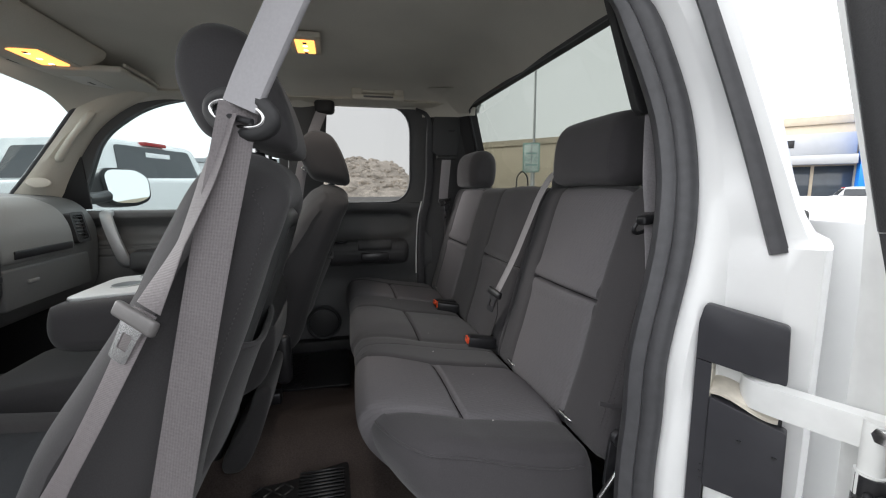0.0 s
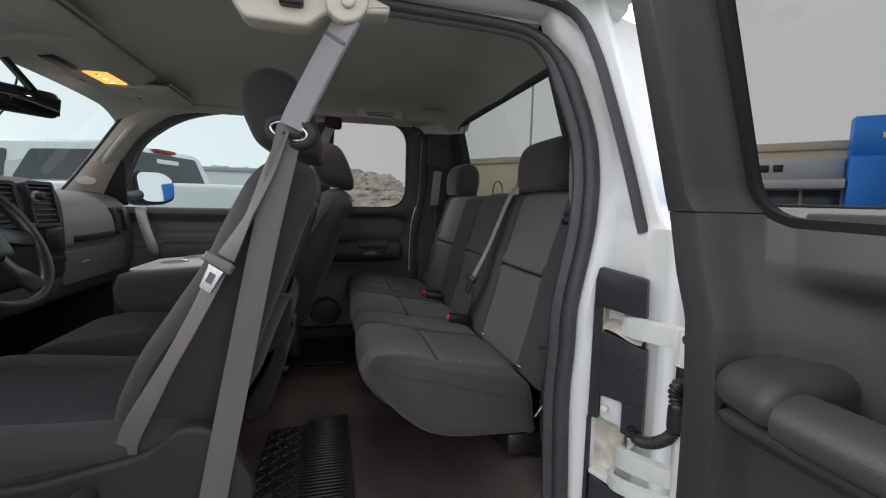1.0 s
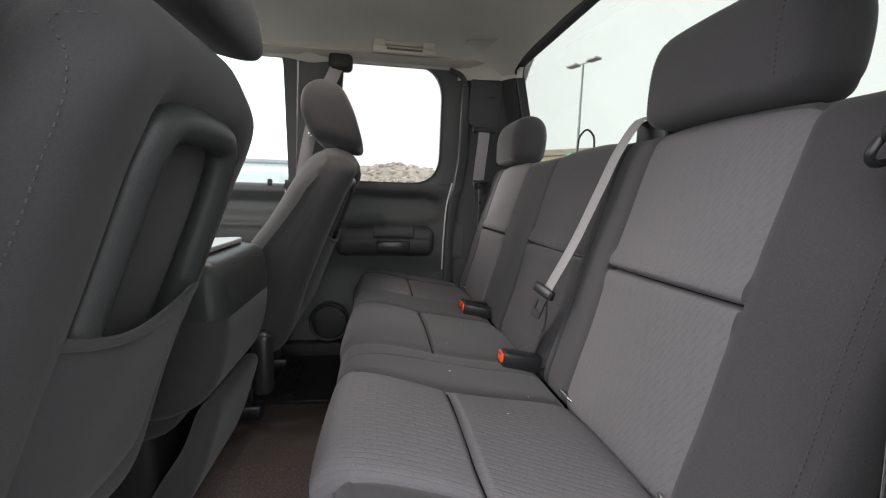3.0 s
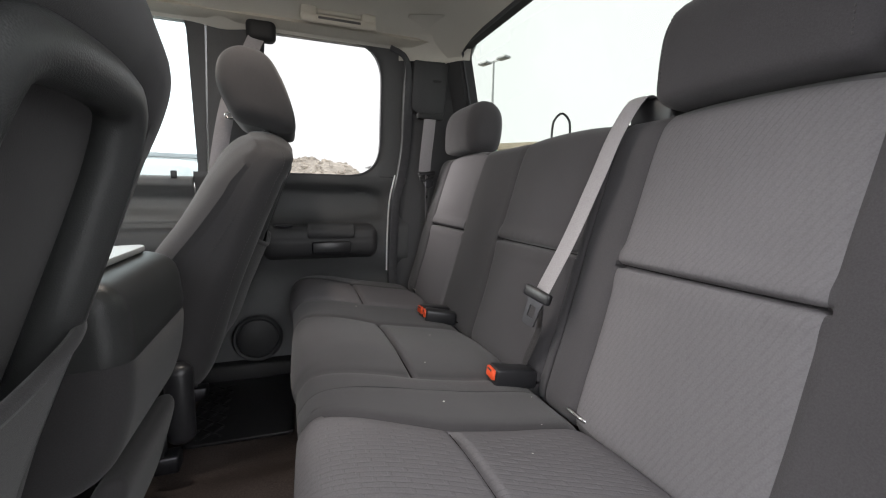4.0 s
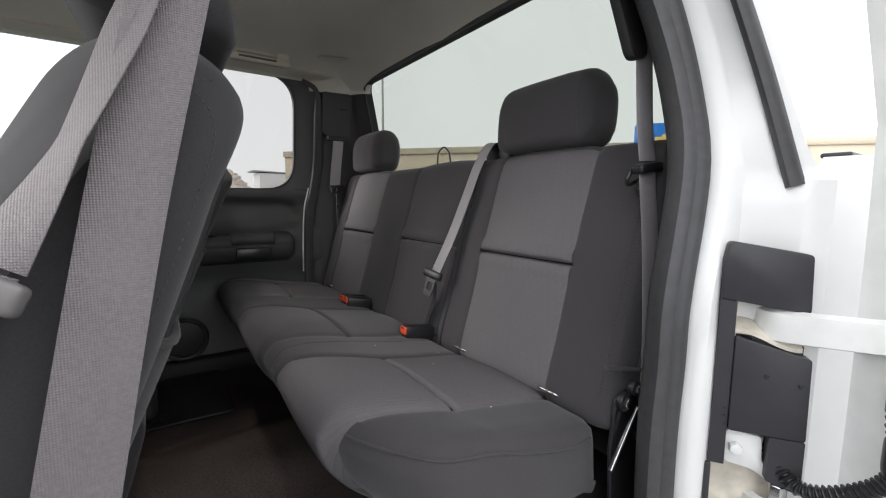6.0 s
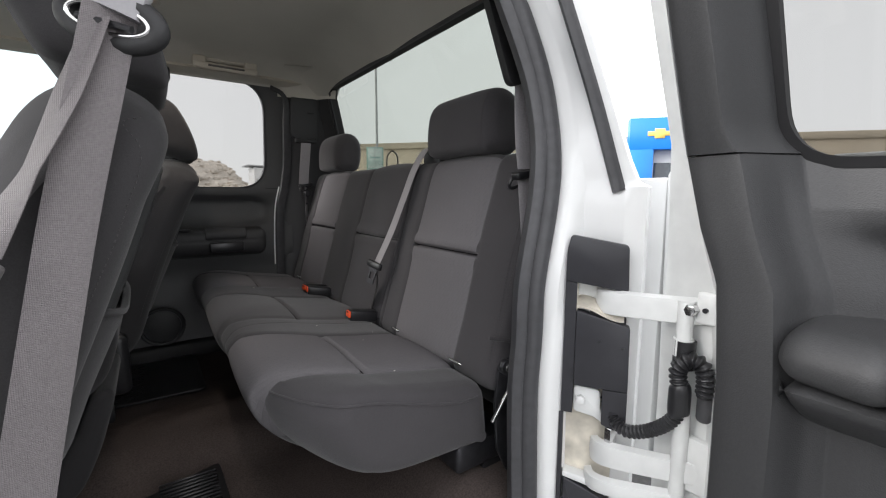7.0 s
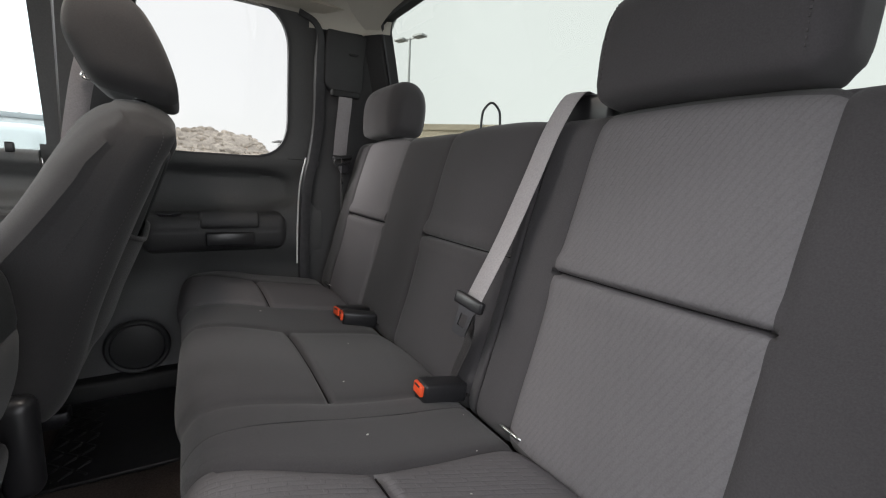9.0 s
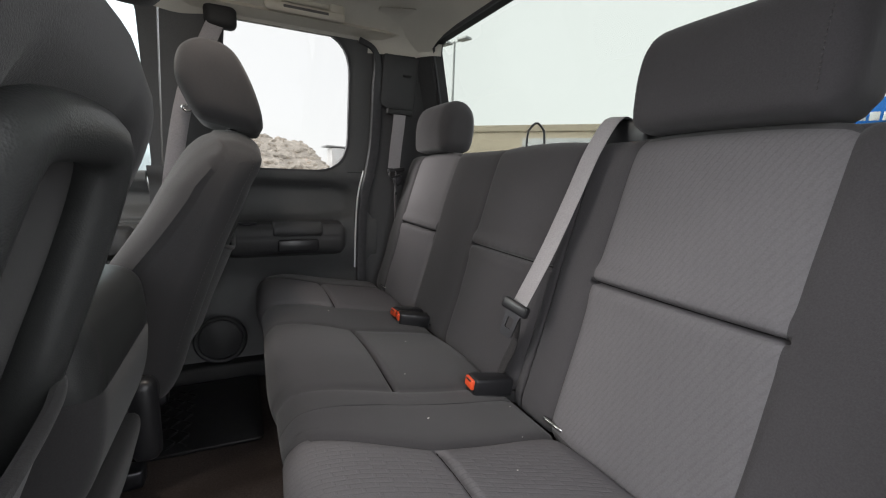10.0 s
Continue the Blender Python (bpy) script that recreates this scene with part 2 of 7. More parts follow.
def rbox(x0, x1, y0, y1, z0, z1, r=0.004, seg=2, m=None):
    """A box with rounded edges."""
    bm = bmesh.new()
    bmesh.ops.create_cube(bm, size=1)
    for v in bm.verts:
        v.co = Vector(((x0 + x1) / 2 + v.co.x * (x1 - x0), (y0 + y1) / 2 + v.co.y * (y1 - y0), (z0 + z1) / 2 + v.co.z * (z1 - z0)))
    if r > 0:
        made = bmesh.ops.bevel(bm, geom=list(bm.edges), offset=r, segments=seg, profile=0.5, affect="EDGES")
        bm.normal_update()
        for f in bm.faces:
            f.smooth = max(abs(c) for c in f.normal) < 0.999
    if m is not None:
        bmesh.ops.transform(bm, matrix=m, verts=bm.verts)
    return bm


def merge(*bms):
    out = bms[0]
    for b in bms[1:]:
        me = bpy.data.meshes.new("tmp")
        b.to_mesh(me)
        b.free()
        out.from_mesh(me)
        bpy.data.meshes.remove(me)
    return out


def smooth_loop(points, n, closed=True):
    """Catmull-Rom through the points, n samples evenly by length."""
    p = [np.array(q, float) for q in points]
    k = len(p)
    dense = []
    for i in range(k if closed else k - 1):
        if closed:
            a, b, c, d = p[i - 1], p[i], p[(i + 1) % k], p[(i + 2) % k]
        else:
            b, c = p[i], p[i + 1]
            a = p[i - 1] if i else 2 * b - c
            d = p[i + 2] if i + 2 < k else 2 * c - b
        for j in range(12):
            t = j / 12
            dense.append(0.5 * (2 * b + (c - a) * t + (2 * a - 5 * b + 4 * c - d) * t * t + (3 * b - a - 3 * c + d) * t ** 3))
    dense.append(dense[0] if closed else p[-1])
    dense = np.array(dense)
    s = np.concatenate([[0], np.cumsum(np.linalg.norm(np.diff(dense, axis=0), axis=1))])
    at = np.linspace(0, s[-1], n, endpoint=not closed)
    return np.stack([np.interp(at, s, dense[:, j]) for j in range(dense.shape[1])], 1)


def loft(rings, closed=True, caps=True):
    """Skin over rings of equal count."""
    bm = bmesh.new()
    vs = [[bm.verts.new(tuple(p)) for p in ring] for ring in rings]
    n = len(vs[0])
    for a, b in zip(vs, vs[1:]):
        for i in range(n if closed else n - 1):
            bm.faces.new((a[i], a[(i + 1) % n], b[(i + 1) % n], b[i]))
    for f in bm.faces:
        f.smooth = True
    if caps and closed:
        bm.faces.new(vs[0][::-1])
        bm.faces.new(vs[-1])
    return bm


def inset_loop(loop, d):
    """A closed 2D loop pulled inwards by d."""
    nxt, prv = np.roll(loop, -1, 0), np.roll(loop, 1, 0)
    t = nxt - prv
    t /= np.linalg.norm(t, axis=1)[:, None] + 1e-9
    nrm = np.stack([-t[:, 1], t[:, 0]], 1)
    area = 0.5 * np.sum(loop[:, 0] * nxt[:, 1] - nxt[:, 0] * loop[:, 1])
    return loop + nrm * d * (1 if area > 0 else -1)


def pad(profile, y0, y1, ends, n=150, dy=0.014, marks=(), dent=None, warp=None, soft=False):
    """Upholstery: a closed side profile (x, z) swept across y, its ends rounded by one radius, or by one each; dent pushes points along their normal."""
    loop = smooth_loop(profile, n)
    r, q1 = ends if isinstance(ends, tuple) else (ends, ends)
    rows = [(y0 + r * (1 - math.sin(a)), r * (1 - math.cos(a))) for a in np.linspace(math.pi / 2, 0, 7)]
    inner = sorted(set([y0 + r, y1 - q1, *[q for q in marks if y0 + r < q < y1 - q1]]))
    ys = []
    for a, b in zip(inner, inner[1:]):
        k = max(1, round((b - a) / dy))
        ys += [a + (b - a) * j / k for j in range(1, k + 1)]
    rows = [(y, d) for y, d in rows] + [(y, 0) for y in ys]
    rows += [(y1 - q1 * (1 - math.sin(a)), q1 * (1 - math.cos(a))) for a in np.linspace(0, math.pi / 2, 7)[1:]]
    rings = []
    for y, d in rows:
        if soft and d:
            mid = loop.mean(0)
            lo = mid + (loop - mid) * (1 - d / np.linalg.norm(loop - mid, axis=1).min())
        else:
            lo = inset_loop(loop, d) if d else loop
            for _ in range(int(d * 220)):
                lo = 0.5 * lo + 0.25 * (np.roll(lo, 1, 0) + np.roll(lo, -1, 0))
        rings.append([(q[0], y, q[1]) for q in lo])
    for place in (0, -1):
        rim = np.array(rings[place])
        mid = rim.mean(0)
        more = [(mid + (rim - mid) * f).tolist() for f in (0.93, 0.80, 0.6, 0.35, 0.06)]
        rings = more[::-1] + rings if place == 0 else rings + more
    bm = loft(rings)
    bmesh.ops.recalc_face_normals(bm, faces=bm.faces)
    bm.normal_update()
    if dent:
        moved = [(v, v.co + v.normal * dent(v.co, v.normal)) for v in bm.verts]
        for v, c in moved:
            v.co = c
    if warp:
        for v in bm.verts:
            v.co = warp(v.co)
    return bm


def take(bm, chosen):
    """Splits off the faces for which chosen(centre, index) holds. A pad's faces run round its profile, ring after ring."""
    bm.faces.index_update()
    other = bm.copy()
    flags = [bool(chosen(f.calc_center_median(), f.index)) for f in bm.faces]
    bm.faces.ensure_lookup_table()
    other.faces.ensure_lookup_table()
    bmesh.ops.delete(bm, geom=[f for f, k in zip(list(bm.faces), flags) if k], context="FACES")
    bmesh.ops.delete(other, geom=[f for f, k in zip(list(other.faces), flags) if not k], context="FACES")
    return bm, other


def groove(d, width, depth):
    return -depth * math.exp(-(d / width) ** 2)


def tube(points, radius, n=10, count=None, closed=False):
    """A round bar along points; radius may be a function of the way along, 0 to 1."""
    pts = [Vector(p) for p in (smooth_loop(points, count or 6 * len(points), closed) if count != 0 else points)]
    rings, side = [], None
    for i, p in enumerate(pts):
        if closed:
            t = (pts[(i + 1) % len(pts)] - pts[i - 1]).normalized()
        else:
            t = (pts[min(i + 1, len(pts) - 1)] - pts[max(i - 1, 0)]).normalized()
        if side is None:
            side = t.orthogonal().normalized()
        side = (side - t * side.dot(t)).normalized()
        up = t.cross(side)
        r = radius(i / (len(pts) - 1)) if callable(radius) else radius
        rings.append([p + (side * math.cos(a) + up * math.sin(a)) * r for a in np.linspace(0, 2 * math.pi, n, endpoint=False)])
    if closed:
        rings.append(rings[0])
        bm = loft(rings, caps=False)
        bmesh.ops.remove_doubles(bm, verts=bm.verts, dist=1e-6)
        return bm
    return loft(rings)


def land(bm, points, way):
    """Where lines from the points along way first meet the mesh, with the normals there."""
    tree = BVHTree.FromBMesh(bm)
    out = []
    for p in points:
        at, nrm, face, dist = tree.ray_cast(Vector(p), Vector(way))
        if at is not None:
            out.append((at, -nrm if nrm.dot(Vector(way)) > 0 else nrm))
    return out


def stitching(spots, length=0.0042, pitch=0.0068, wide=0.0011):
    """A row of short thread stitches along spots of (place, normal)."""
    run = np.array([tuple(p) for p, n in spots])
    nrm = np.array([tuple(n) for p, n in spots])
    s = np.concatenate([[0], np.cumsum(np.linalg.norm(np.diff(run, axis=0), axis=1))])
    at = np.arange(0.003, s[-1] - 0.003, pitch)
    bm = bmesh.new()
    for a in at:
        p, q, n = (Vector([float(np.interp(x, s, arr[:, j])) for j in range(3)]) for x, arr in ((a, run), (a + length, run), (a, nrm)))
        t = (q - p).normalized()
        side = t.cross(n).normalized() * wide
        up = n.normalized() * 0.0012
        low = [bm.verts.new(v) for v in (p - side - up, q - side - up, q + side - up, p + side - up)]
        top = [bm.verts.new(v) for v in (p + t * 0.0008 - side * 0.5 + up, q - t * 0.0008 - side * 0.5 + up, q - t * 0.0008 + side * 0.5 + up, p + t * 0.0008 + side * 0.5 + up)]
        bm.faces.new(top)
        for i in range(4):
            bm.faces.new((low[i], low[(i + 1) % 4], top[(i + 1) % 4], top[i]))
    return bm


def ribbon(points, side, width, thick=0.0016, count=30):
    """Webbing along points, its width along side (a vector, or one for each point)."""
    pts = smooth_loop(points, count, False)
    k = len(points)
    sides = np.array([side] * k if np.ndim(side) == 1 else side, float)
    at = np.linspace(0, k - 1, count)
    rings = []
    for i, p in enumerate(pts):
        j = min(int(at[i]), k - 2)
        s = Vector(sides[j] * (1 - (at[i] - j)) + sides[j + 1] * (at[i] - j))
        t = Vector(pts[min(i + 1, count - 1)] - pts[max(i - 1, 0)]).normalized()
        s = (s - t * s.dot(t)).normalized()
        nn = t.cross(s)
        c = Vector(p)
        w, h = width / 2, thick / 2
        rings.append([c - s * w - nn * h * 0.4, c - s * w * 0.93 - nn * h, c - s * w * 0.4 - nn * h * 1.4, c + s * w * 0.4 - nn * h * 1.4, c + s * w * 0.93 - nn * h, c + s * w - nn * h * 0.4,
                      c + s * w + nn * h * 0.4, c + s * w * 0.93 + nn * h, c + s * w * 0.4 + nn * h * 1.4, c - s * w * 0.4 + nn * h * 1.4, c - s * w * 0.93 + nn * h, c - s * w + nn * h * 0.4])
    return loft(rings)


def outline(points, r=0.03, seg=5):
    """A closed 2D outline with rounded corners; points may carry their own radius as a third number."""
    out = []
    k = len(points)
    for i in range(k):
        p, a, b = (Vector(points[j % k][:2]) for j in (i, i - 1, i + 1))
        rr = points[i][2] if len(points[i]) > 2 else r
        u, w = (a - p), (b - p)
        rr2 = min(rr, u.length * 0.45, w.length * 0.45)
        if rr2 < 1e-5:
            out.append(p)
            continue
        s, e = p + u.normalized() * rr2, p + w.normalized() * rr2
        for j in range(seg + 1):
            t = j / seg
            out.append(s * (1 - t) ** 2 + p * 2 * t * (1 - t) + e * t * t)
    return [(q.x, q.y) for q in out]


def plate(loop, place, thick, bevel=0.0, seg=2):
    """A slab from a 2D outline; place(u, v, d) gives the point at depth d."""
    bm = bmesh.new()
    a = [bm.verts.new(place(u, v, 0)) for u, v in loop]
    b = [bm.verts.new(place(u, v, thick)) for u, v in loop]
    n = len(loop)
    fa, fb = bm.faces.new(a), bm.faces.new(b[::-1])
    for i in range(n):
        bm.faces.new((a[i], b[i], b[(i + 1) % n], a[(i + 1) % n]))
    bmesh.ops.recalc_face_normals(bm, faces=bm.faces)
    if bevel:
        e = [e for e in bm.edges if any(len(f.verts) > 4 or f in (fa, fb) for f in e.link_faces) and len({f for f in e.link_faces} & {fa, fb}) == 1]
        made = bmesh.ops.bevel(bm, geom=e, offset=bevel, segments=seg, profile=0.5, affect="EDGES")
        for f in made["faces"]:
            f.smooth = len(f.verts) < 5
    return bm


def ring_plate(outer, inner, place, thick, lip=0.0):
    """A slab with a hole; both loops resampled to meet each other."""
    def even(loop, n):
        q = np.array(list(loop) + [loop[0]], float)
        s = np.concatenate([[0], np.cumsum(np.linalg.norm(np.diff(q, axis=0), axis=1))])
        return q, s
    n = 120
    ci = np.mean(np.array(inner), 0)

    def polar(loop):
        q, s = even(loop, n)
        dense = np.stack([np.interp(np.linspace(0, s[-1], 3000, endpoint=False), s, q[:, j]) for j in (0, 1)], 1)
        ang = np.arctan2(dense[:, 1] - ci[1], dense[:, 0] - ci[0])
        return dense, ang
    di, ai = polar(inner)
    do, ao = polar(outer)
    picks = np.linspace(0, len(di), n, endpoint=False).astype(int)
    inn, out = di[picks], []
    for k in picks:
        diff = np.abs(np.angle(np.exp(1j * (ao - ai[k]))))
        out.append(do[int(np.argmin(diff))])
    wide = []
    for p in inn:
        d = p - ci
        wide.append(p + d / np.linalg.norm(d) * lip)
    rings = [[place(u, v, 0) for u, v in out]] + ([[place(u, v, 0) for u, v in wide]] if lip else []) + [[place(u, v, lip * 0.6) for u, v in inn], [place(u, v, thick) for u, v in inn], [place(u, v, thick) for u, v in out]]
    rings.append(rings[0])
    bm = loft(rings, caps=False)
    bmesh.ops.remove_doubles(bm, verts=bm.verts, dist=1e-6)
    return bm


def sheet(f, us, vs, thick=0.0, up=(0, 0, 1)):
    """A curved sheet through f(u, v), given thickness along up."""
    bm = bmesh.new()
    g = [[bm.verts.new(f(u, v)) for v in vs] for u in us]
    for a, b in zip(g, g[1:]):
        for i in range(len(vs) - 1):
            bm.faces.new((a[i], a[i + 1], b[i + 1], b[i]))
    for f in bm.faces:
        f.smooth = True
    if thick:
        res = bmesh.ops.extrude_face_region(bm, geom=list(bm.faces))
        bmesh.ops.translate(bm, verts=[v for v in res["geom"] if isinstance(v, bmesh.types.BMVert)], vec=Vector(up) * thick)
    return bm


def disc(c, axis, r, h, n=20, bevel=0.002):
    bm = bmesh.new()
    bmesh.ops.create_cone(bm, cap_ends=True, segments=n, radius1=r, radius2=r, depth=h)
    if bevel:
        bmesh.ops.bevel(bm, geom=[e for e in bm.edges if any(len(f.verts) > 4 for f in e.link_faces)], offset=bevel, segments=2, profile=0.5, affect="EDGES")
    for f in bm.faces:
        f.smooth = len(f.verts) < 5
    q = Vector((0, 0, 1)).rotation_difference(Vector(axis)).to_matrix().to_4x4()
    bmesh.ops.transform(bm, matrix=Matrix.Translation(c) @ q, verts=bm.verts)
    return bm


# ---- the cab: floor, walls, roof ----
CY = 0.03          # centre line of the cab
FLOOR = 0.62       # top of the cab's carpet


def side_y(z, side):
    """The inner side wall's distance from the centre line, leaning in above the belt line."""
    half = 0.82 if z < 1.36 else 0.82 - (z - 1.36) * 0.22
    return CY + side * half


cab_floor = thing("cab_floor", (0, CY, FLOOR), "dark brown cut-pile carpet over the cab floor", "carpet", kind="structure")


def floor_height(x, y):
    """Flat foot wells with a low tunnel along the middle, rising under the rear bench."""
    t = math.exp(-((y - CY) / 0.16) ** 4) * 0.05
    rise = 0.10 * max(0.0, min(1.0, (x + 0.16) / 0.12))
    return FLOOR + t + rise + 0.003 * noise.noise(Vector((x * 6, y * 6, 0)))


under(cab_floor, "carpet", sheet(lambda u, v: (u, v, floor_height(u, v)), np.linspace(-2.0, 0.24, 60), np.linspace(-0.80, 0.88, 44), 0.03, (0, 0, -1)), CARPET)
for side in (-1, 1):
    under(cab_floor, "sill_plate", rbox(-2.0, 0.02, CY + side * 0.80 - 0.05, CY + side * 0.80 + 0.05, FLOOR - 0.03, FLOOR + 0.03, 0.012, 3), SOFT_BLACK, "black plastic door sill plate")
    under(cab_floor, "rocker", rbox(-2.0, 0.04, CY + side * 0.90 - 0.07, CY + side * 0.90 + 0.07, 0.44, FLOOR - 0.035, 0.02, 3), PAINT, "white painted rocker panel")

# headliner: a shallow dome that turns down at the sides and rear corners
roof = thing("ceiling", (0, CY, 1.9), "greige fabric headliner with a moulded edge", "headliner", kind="structure")


def liner(u, v):
    """u along the cab from -1.42 to 0.16, v across from -1 to 1."""
    w = 0.715
    z = 1.935 - 0.035 * abs(v) ** 2.5 - 0.068 * max(0.0, abs(v) - 0.72) ** 2 / 0.0784
    if u > 0.0:
        z -= 0.098 * ((u - 0.0) / 0.165) ** 2 * (1 - 0.25 * abs(v))
    if u < -1.15:
        z -= 0.11 * ((-1.15 - u) / 0.35) ** 1.5
    z -= 0.012 * math.exp(-((u + 0.62) / 0.06) ** 2)
    return (u, CY + v * w, z)


vv = np.linspace(-1, 1, 61)
under(roof, "headliner", sheet(liner, np.linspace(-1.50, 0.165, 70), vv, 0.012), HEADLINER)


def roof_skin(u, v):
    return (u, CY + v * 0.86, 2.00 - 0.03 * v * v - 0.10 * max(0.0, abs(v) - 0.75) ** 2 / 0.0625 - 0.06 * max(0, u) - (0.10 * ((-1.15 - u) / 0.35) ** 1.4 if u < -1.15 else 0))


under(roof, "roof_skin", sheet(roof_skin, np.linspace(-1.52, 0.30, 30), np.linspace(-1, 1, 31), 0.012), PAINT, "white painted steel roof skin")
for side in (-1, 1):
    rail = [[(x, side_y(1.84, side) + side * dy, z) for dy, z in ((-0.055, 1.855), (-0.02, 1.84), (0.04, 1.84), (0.075, 1.855), (0.085, 1.90), (0.0, 1.93))] for x in np.linspace(-1.45, 0.16, 20)]
    under(roof, "roof_rail", loft(rail), PAINT if side < 0 else GREIGE, "painted roof side rail")

# rear wall with its large window
rear_wall = thing("wall_rear", (0.25, CY, FLOOR), "black trimmed rear cab wall with a wide window", "wall", kind="structure")


def rear_place(u, v, d):
    """u across, v up; the glass leans forward to the top."""
    lean = 0.165 + (1.85 - v) * 0.30 if v > 1.40 else 0.30
    return (lean + d, u, v)


win_rear = outline([(CY - 0.70, 1.435), (CY + 0.70, 1.435), (CY + 0.622, 1.838, 0.03), (CY - 0.622, 1.838, 0.03)], 0.045, 5)
under(rear_wall, "wall_panel", ring_plate(outline([(CY - 0.80, 1.40), (CY + 0.80, 1.40), (CY + 0.70, 1.90), (CY - 0.70, 1.90)], 0.02), win_rear, rear_place, 0.035), SOFT_BLACK)
under(rear_wall, "lower_panel", rbox(0.27, 0.32, CY - 0.84, CY + 0.84, FLOOR - 0.05, 1.405, 0.01), SOFT_BLACK)
rw = thing("window_rear", (0.2, CY, 1.6), "wide tinted rear cab window in a black seal", "window", kind="structure")
grow = [(CY + (u - CY) * 1.012, 1.63 + (v - 1.63) * 1.03) for u, v in win_rear]
under(rw, "pane", plate(grow, lambda u, v, d: rear_place(u, v, d + 0.036), 0.004), TINT).visible_shadow = False
under(rw, "seal", ring_plate(grow, [(CY + (u - CY) * 0.992, 1.63 + (v - 1.63) * 0.985) for u, v in win_rear], lambda u, v, d: rear_place(u, v, d - 0.004), 0.006), RUBBER)

# side corner trims behind the rear doors
for side in (-1, 1):
    cap = thing("corner_pillar", (0.1, CY + side * 0.75, 1.0), "black moulded rear corner pillar trim", "pillar trim", kind="structure")
    prof = []
    for z in ((1.855 if side < 0 else 1.803), 1.80, 1.70, 1.60, 1.52, 1.45, 1.38, 1.25, 1.10, 0.95, 0.80, 0.66):
        y = side_y(z, side)
        x0 = float(np.interp(z, [0.66, 1.0, 1.28, 1.38, 1.50, 1.63, 1.757, 1.803], [-0.034, -0.034, -0.022, 0.0, 0.012, 0.009, 0.003, -0.006]))
        out = 0.05
        if side < 0:
            x0, out = float(np.interp(z, [0.66, 0.96, 1.18, 1.40, 1.57, 1.70, 1.86], [0.03, 0.02, 0.05, 0.085, 0.075, 0.045, 0.0])), 0.0
        xw = rear_place(0, z, 0)[0]
        prof.append([(x0, y + side * out, z), (x0, y - side * 0.005, z), (x0 + 0.03, y - side * 0.022, z), (xw - 0.045, y - side * 0.03, z), (xw - 0.012, y - side * 0.085, z),
                     (xw + 0.02, y - side * 0.09, z), (xw + 0.03, y + side * out, z)])
    under(cap, "trim", loft(prof), PLASTIC)
    under(cap, "button", rbox(0.100, 0.140, side_y(1.72, side) - side * 0.036, side_y(1.72, side) - side * 0.02, 1.715, 1.735, 0.004), SMOOTH_BLACK)


    if side > 0:
        base_y = lambda x: float(np.interp(x, [-0.04, 0.0, 0.06, 0.135, 0.17, 0.20], [0.752, 0.738, 0.714, 0.704, 0.655, 0.645]))
        face = outline([(0.008, 1.797), (0.148, 1.797), (0.142, 1.612), (0.090, 1.600), (0.048, 1.602), (0.008, 1.630)], 0.012)
        panel = under(cap, "upper_panel", plate(face, lambda u, v, d: (u, side_y(v, 1) - 0.044 + d, v), 0.03, 0.006, 3), PLASTIC, "charcoal moulded pillar panel over the belt slot")
        under(panel, "tether_mark", plate(outline([(0.085, 1.735), (0.120, 1.735), (0.116, 1.728), (0.089, 1.728)], 0.003), lambda u, v, d: (u, side_y(v, 1) - 0.0475 + d, v), 0.003), SOFT_BLACK)
        under(cap, "belt_slot", rbox(0.025, 0.125, 0.712, 0.74, 1.590, 1.612, 0.006, 2), SOFT_BLACK)
        under(cap, "headliner_corner", sheet(lambda x, a: (x, base_y(x) - 0.15 * (1 - math.cos(a)), 1.797 + 0.105 * math.sin(a)), np.linspace(-0.04, 0.20, 20), np.linspace(0, math.pi / 2, 12), 0.01, (0, 0.5, 0.3)), HEADLINER, "greige headliner corner moulding")

# ---- near rear door opening: seal, jamb, hinges ----
jamb = thing("door_jamb", (0.1, -0.9, 0.5), "white painted rear door jamb with a black cover", "door jamb", kind="structure")
# the opening's rear edge, bottom to top, as (x, y, z)
SEAL = [(0.030, -0.800, 0.55), (0.022, -0.800, 0.75), (0.014, -0.802, 0.96), (0.024, -0.803, 1.08), (0.042, -0.803, 1.18), (0.065, -0.802, 1.32), (0.073, -0.798, 1.40), (0.070, -0.785, 1.48), (0.060, -0.762, 1.57), (0.034, -0.736, 1.675), (0.008, -0.716, 1.745), (-0.030, -0.706, 1.785), (-0.090, -0.702, 1.807), (-0.30, -0.702, 1.815), (-0.60, -0.703, 1.818), (-1.00, -0.705, 1.805), (-1.25, -0.71, 1.765)]


def tuck(z):
    """How far the seal stands forward of the jamb's own line at height z."""
    return float(np.interp(z, [0.55, 0.96, 1.08, 1.18, 1.25, 1.32, 1.40, 1.48, 1.57], [0.012, 0.014, 0.018, 0.033, 0.033, 0.028, 0.025, 0.009, 0.0]))


SEAL = [(x - tuck(z), y + float(np.interp(z, [1.40, 1.48], [-0.001, 0.006])), z) for x, y, z in SEAL]


